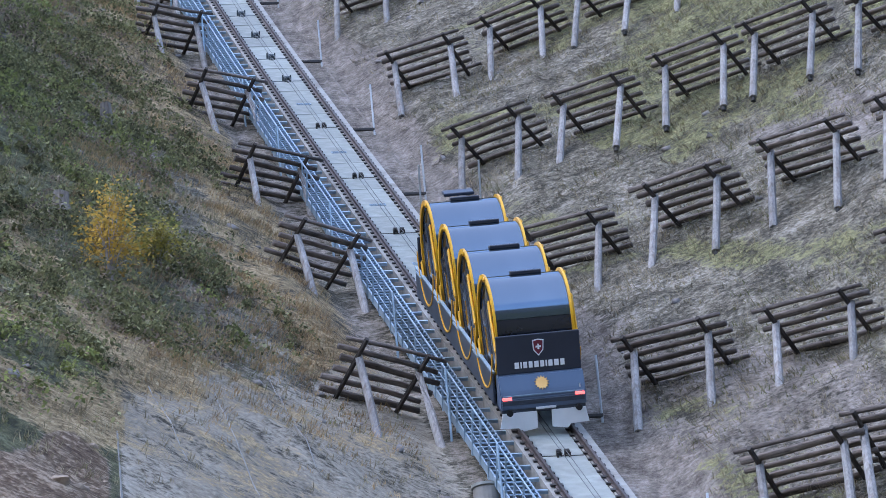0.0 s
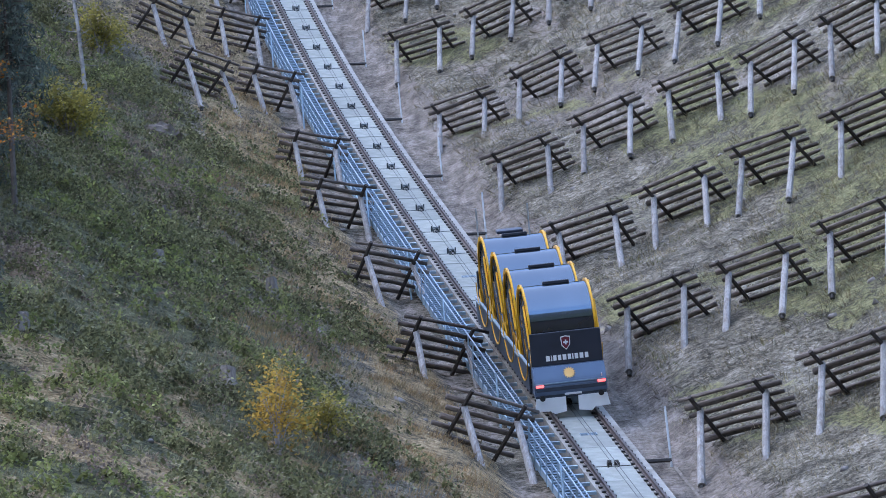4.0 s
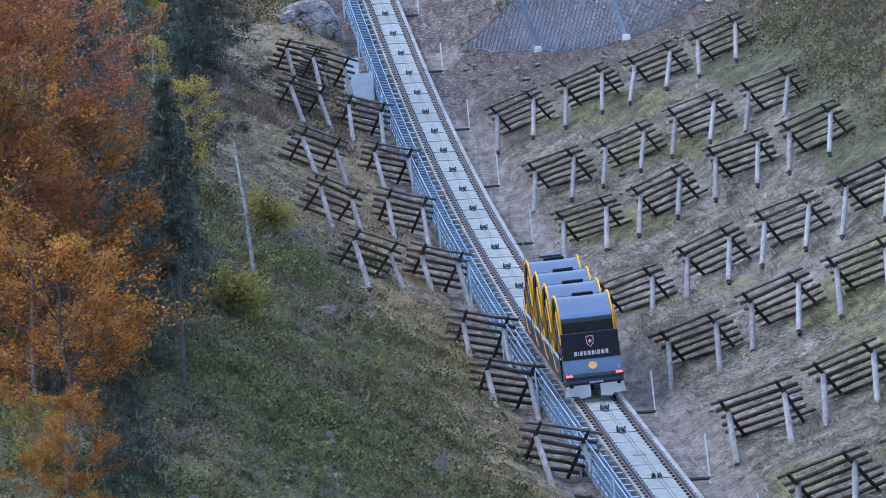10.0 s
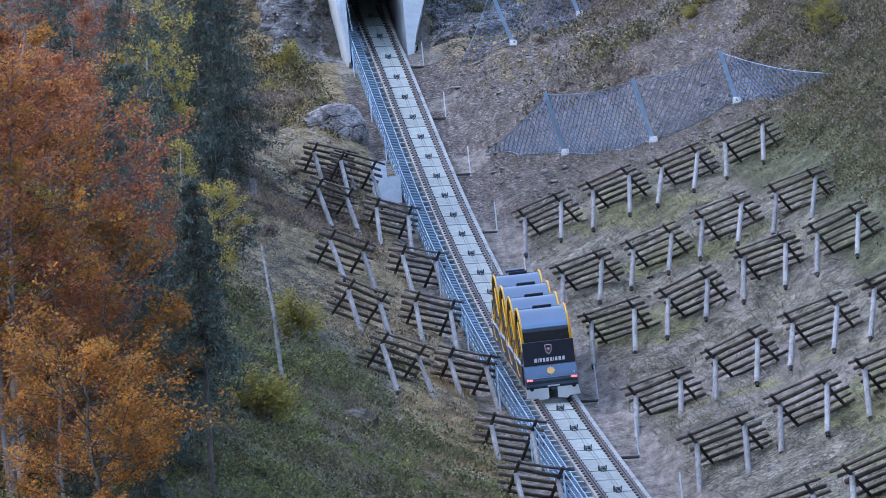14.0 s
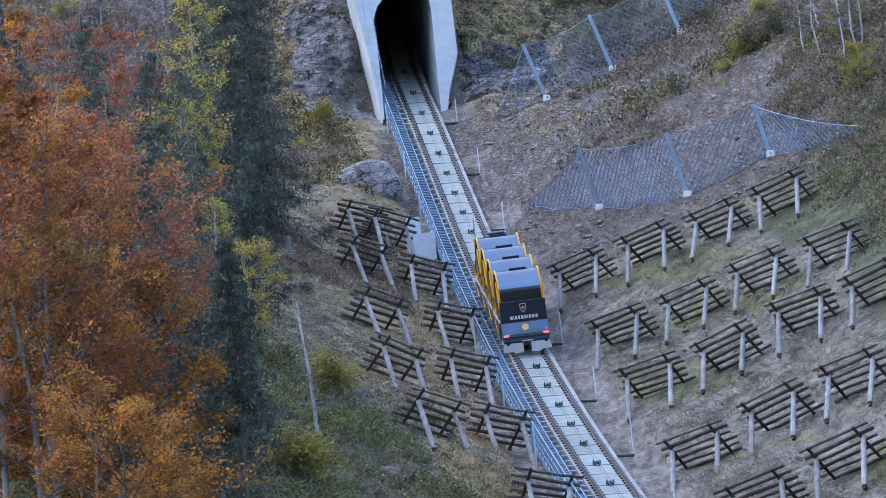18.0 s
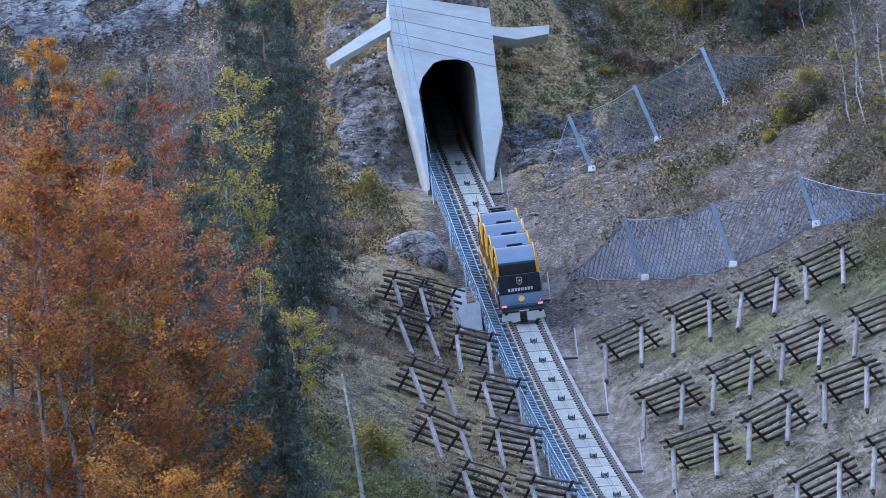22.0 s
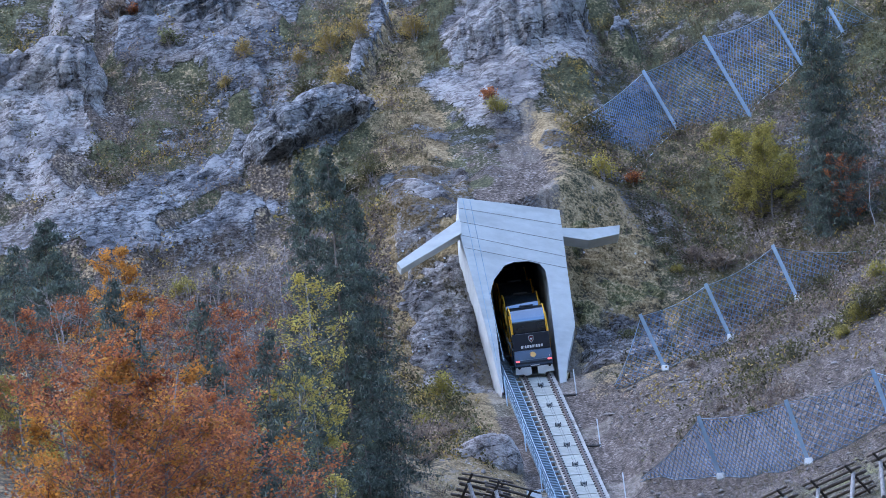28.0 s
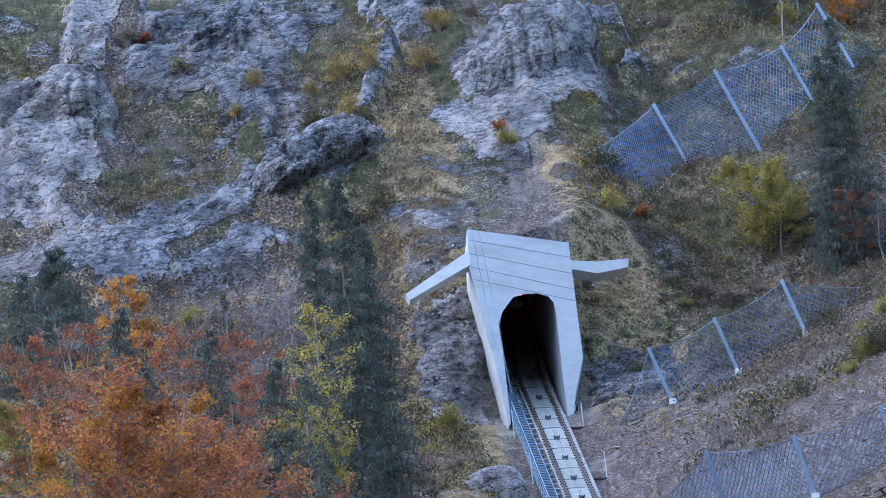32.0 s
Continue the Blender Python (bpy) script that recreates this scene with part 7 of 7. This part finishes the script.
def build_cabin(car, k):
    cab = part("cabin", band(1.36, DRUM_R - 0.02, -1.02, 1.02, 150, 305, 30), SIDE_GREY, car, "round drum cabin with a mirror-dark curved front and yellow rims", smooth=True)
    part("front_glass", band(1.37, DRUM_R, -1.03, 1.03, -11, 62, 22), TINTED, cab, "curved tinted mirror glass", smooth=True)
    # the mountains' dark reflection, put in as a darker glass colour low down
    part("windscreen", band(1.37, DRUM_R - 0.004, -1.03, 1.03, -55, -11.6, 14), DARK_GLASS, cab, "windscreen below the mirror glass, coloured dark for the mountains it reflects", smooth=True)
    part("roof_sheet", band(1.37, DRUM_R + 0.005, -1.03, 1.03, 63, 149, 20), TINTED, cab, smooth=True)
    part("window_rail", tube_bm([(-0.9, -1.40 * math.cos(radians(-27)), 1.40 * math.sin(radians(-27))), (0.9, -1.40 * math.cos(radians(-27)), 1.40 * math.sin(radians(-27)))], 0.03, 6), FITTING, cab)
    part("roof_unit", box_bm((0.86, 0.26, 0.11), (0.10, -0.62, 1.365), pose(0, 0, 0, 24, 0, 0).to_3x3(), 0.02), NAVY, cab, "dark flat roof unit")
    for side in (-1, 1):
        part("rim", band(1.40, 1.54, side * 1.035, side * 1.10, 0, 360, 56), YELLOW, cab, "golden yellow rim")
        x = side * 1.0
        disc = bmesh.new()
        bmesh.ops.create_circle(disc, cap_ends=True, radius=1.38, segments=40, matrix=Matrix.Translation((x, 0, 0)) @ Matrix.Rotation(math.pi / 2, 4, "Y"))
        side_wall = part("side_wall", disc, DARK_GLASS, cab, "dark glazed end wall")
        for y0, y1 in ((-0.82, -0.06), (0.06, 0.82)):
            part("door_leaf", box_bm((0.05, y1 - y0, 2.05), (side * 1.03, (y0 + y1) / 2, -0.15), bevel=0.02), DARK_GLASS, cab, "dark glass door leaf")
            for y in (y0, y1):
                part("door_stile", box_bm((0.06, 0.05, 2.1), (side * 1.045, y, -0.15)), SIDE_GREY, cab)
        part("rim_bar", box_bm((0.07, 0.17, 1.5), (side * 1.14, -1.30, -0.40), bevel=0.03), YELLOW, cab, "golden yellow upright bar")
        part("rim_bar", box_bm((0.07, 0.17, 1.15), (side * 1.14, 1.32, -0.30), bevel=0.03), YELLOW, cab, "golden yellow upright bar")
        part("rim_knob", box_bm((0.12, 0.16, 0.12), (side * 1.09, -0.95, 1.12), bevel=0.03), YELLOW, cab)
    cab.location = (0, DRUM_Y0 + k * DRUM_GAP, DRUM_Z)
    return cab


def star_bm(points, r0, r1, thick):
    bm = bmesh.new()
    ring = [bm.verts.new((math.sin(math.pi * k / points) * (r1 if k % 2 == 0 else r0), 0, math.cos(math.pi * k / points) * (r1 if k % 2 == 0 else r0))) for k in range(2 * points)]
    f = bm.faces.new(ring)
    r = bmesh.ops.extrude_face_region(bm, geom=[f])
    bmesh.ops.translate(bm, vec=(0, thick, 0), verts=[v for v in r["geom"] if isinstance(v, bmesh.types.BMVert)])
    bmesh.ops.recalc_face_normals(bm, faces=bm.faces)
    return bm


def build_car():
    car = thing("funicular_car", track_frame(123.4), "slate-blue funicular car with four round yellow-rimmed cabins", "funicular")
    length = DRUM_Y0 + 3 * DRUM_GAP + 2.2
    for side in (-1, 1):
        x = side * 1.0
        part("side_frame", box_bm((0.06, length - 0.7, 0.86), (side * 1.175, length / 2 + 0.35, 0.98), bevel=0.015), SIDE_GREY, car, "anthracite side frame")
        part("frame_edge", box_bm((0.09, length - 0.7, 0.05), (side * 1.175, length / 2 + 0.35, 1.435)), GALVANISED, car, "silver top edge")
        part("lower_rail", box_bm((0.12, length - 0.6, 0.12), (x, length / 2 + 0.3, 0.42), bevel=0.02), SIDE_GREY, car)
        for k in range(10):
            y0 = 0.7 + k * (length - 1.2) / 10
            y1 = y0 + (length - 1.2) / 20
            part("lattice_bar", tube_bm([(x, y0, 0.42), (x, y1, 0.78)], 0.04, 5), SIDE_GREY, car)
            part("lattice_bar", tube_bm([(x, y1, 0.78), (x, y1 + (length - 1.2) / 20, 0.42)], 0.04, 5), SIDE_GREY, car)
        for k in range(4):
            cy = DRUM_Y0 + k * DRUM_GAP
            part("guide_arc", band(1.52, 1.57, side * 1.205, side * 1.235, -170, -12, 26, cy=cy, cz=DRUM_Z), YELLOW, car, "thin yellow guide arc")
            part("step_plate", box_bm((0.22, 0.9, 0.06), (side * 1.13, cy + 1.45, 1.36)), GALVANISED, car)
        for y in (1.6, 4.2, length - 3.6, length - 1.2):
            part("wheel", tube_bm([(side * 0.68, y, 0.33), (side * 0.80, y, 0.33)], 0.33, 20), FITTING, car, "steel running wheel")
    part("floor_pan", box_bm((1.9, length - 0.8, 0.14), (0, length / 2 + 0.3, 0.72)), RUBBER, car)
    # front
    part("front_panel", box_bm((2.30, 0.08, 1.06), (0, 0.12, 2.03), pose(0, 0, 0, -3, 0, 0).to_3x3(), 0.015), NAVY, car, "dark navy front panel")
    nose = prism_bm([(-0.02, 1.50), (-0.30, 1.08), (-0.38, 0.94), (-0.38, 0.62), (0.30, 0.62), (0.30, 1.50)], -1.17, 1.17)
    bmesh.ops.rotate(nose, cent=(0, 0, 0), matrix=Matrix.Rotation(math.pi / 2, 3, "Z"), verts=nose.verts)
    for v in nose.verts:
        v.co = Vector((-v.co.x, v.co.y, v.co.z))
    bmesh.ops.recalc_face_normals(nose, faces=nose.faces)
    bmesh.ops.bevel(nose, geom=list(nose.edges), offset=0.03, segments=2, affect="EDGES")
    part("nose", nose, BODY_BLUE, car, "slate-blue sloping nose")
    part("nose_strip", box_bm((2.25, 0.03, 0.13), (0, -0.385, 0.81), bevel=0.01), SIDE_GREY, car)
    part("nose_trim", box_bm((2.22, 0.02, 0.035), (0, -0.39, 1.0), bevel=0.004), GALVANISED, car, "thin silver trim line")
    part("bumper", box_bm((2.3, 0.5, 0.14), (0, -0.10, 0.57), bevel=0.03), SIDE_GREY, car)
    part("number_plate", box_bm((0.55, 0.03, 0.06), (0.05, -0.40, 0.62)), WHITE_PAINT, car)
    part("number_bar", box_bm((0.03, 0.02, 0.11), (1.02, -0.30, 1.12)), WHITE_PAINT, car)
    for side in (-1, 1):
        part("tail_lamp", box_bm((0.26, 0.04, 0.08), (side * 1.0, -0.385, 0.93), bevel=0.01), TAIL_RED, car, "glowing red tail lamp")
        part("snow_plough", prism_bm([(side * 0.20, 0.53), (side * 1.14, 0.53), (side * 1.22, 0.12), (side * 0.72, 0.10), (side * 0.62, -0.01), (side * 0.20, 0.06)], -0.38, -0.32), WHITE_PAINT, car, "white plough plate over the rail")
        part("buffer", tube_bm([(side * 0.95, -0.45, 0.54), (side * 0.95, -0.1, 0.54)], 0.09, 10), RUBBER, car, "black rubber buffer")
    # emblem and sign on the panel, as plain shapes
    fx = pose(0, 0.075, 2.03, -3, 0, 0)
    shield = prism_bm([(-0.16, 0.20), (0.0, 0.23), (0.16, 0.20), (0.14, -0.08), (0.0, -0.24), (-0.14, -0.08)], -0.012, 0.0)
    emblem = part("emblem", shield, WHITE_PAINT, car, "white-edged red shield with a white cross")
    emblem.matrix_basis = fx @ pose(0, 0.0, 0.16)
    part("emblem_field", prism_bm([(-0.13, 0.17), (0.0, 0.20), (0.13, 0.17), (0.11, -0.07), (0.0, -0.20), (-0.11, -0.07)], -0.020, -0.013), RED_PAINT, emblem)
    part("emblem_cross", box_bm((0.15, 0.008, 0.05), (0, -0.026, 0.02)), WHITE_PAINT, emblem)
    part("emblem_cross", box_bm((0.05, 0.008, 0.15), (0, -0.036, 0.02)), WHITE_PAINT, emblem)
    widths = (0.15, 0.05, 0.13, 0.13, 0.15, 0.13, 0.05, 0.14, 0.15, 0.14)
    x = -sum(widths) / 2 - 0.018 * 4.5
    for w in widths:
        bar = part("sign_bar", box_bm((w * 0.8, 0.012, 0.17 if w > 0.06 else 0.17), (x + w / 2, 0, -0.30)), WHITE_PAINT, car, "white sign bar")
        bar.matrix_basis = fx @ pose(0, -0.008, 0)
        x += w + 0.02
    sunny = part("sun_emblem", star_bm(14, 0.14, 0.21, 0.015), SUN_PAINT, car, "pale orange sun emblem")
    sunny.matrix_basis = pose(0, -0.205, 1.27, -33.7, 0, 0)
    for x, y in ((-0.95, length - 0.2), (0.85, length - 0.2)):
        part("rear_mast", tube_bm([(x, y, 1.2), (x, y, 4.55)], 0.03, 6), POLE_STEEL, car)
    part("rear_panel", box_bm((2.2, 0.12, 1.7), (0, length, 1.5), bevel=0.03), NAVY, car)
    part("rear_shelf", box_bm((0.9, 0.5, 0.10), (0.05, length - 1.05, 3.80), bevel=0.02), NAVY, car)
    cabins = [build_cabin(car, k) for k in range(4)]
    return car, cabins


CAR, CABINS = build_car()


# ---- what moves: the car climbs the track, its drum cabins stay level ----
# seconds, and the y of the car's front on the track
CLIMB = (
    (0.0, 132.70), (0.5, 135.35), (1.0, 138.07), (1.5, 140.88), (2.0, 143.65), (2.5, 146.45), (3.0, 149.18), (3.5, 151.97),
    (5.5, 163.64), (6.0, 166.80), (6.5, 169.67), (7.0, 172.31), (7.5, 175.33), (8.0, 178.21), (8.5, 181.20), (9.0, 183.82),
    (9.5, 186.40), (10.0, 188.89), (10.5, 191.49), (11.0, 193.78), (11.5, 196.42), (12.0, 199.12), (12.5, 201.92), (13.0, 204.55),
    (13.5, 207.33), (14.0, 210.00), (14.5, 212.74), (16.5, 223.70), (17.0, 226.49), (17.5, 229.15), (18.0, 231.99), (18.5, 234.67),
    (19.0, 237.46), (19.5, 240.12), (20.0, 242.91), (20.5, 245.51), (21.0, 248.22), (21.5, 250.99), (22.0, 253.50), (22.5, 255.91),
    (23.0, 258.42), (23.5, 261.05), (24.0, 263.39), (24.5, 266.28), (25.0, 268.69), (25.5, 270.99), (27.5, 280.33), (28.0, 282.65),
    (28.5, 284.85), (29.0, 287.12), (29.5, 288.97), (30.0, 291.11), (30.5, 292.97), (32.0, 299.59),
)


def motions():
    walk(CAR, [(t, track_frame(y) @ pose(-0.08, 0, 0, 0, -3.5, 0)) for t, y in CLIMB])
    for k, cab in enumerate(CABINS):
        walk(cab, [(t, pose(0, DRUM_Y0 + k * DRUM_GAP, DRUM_Z, -math.degrees(track_frame(y).to_euler().x))) for t, y in CLIMB])


motions()
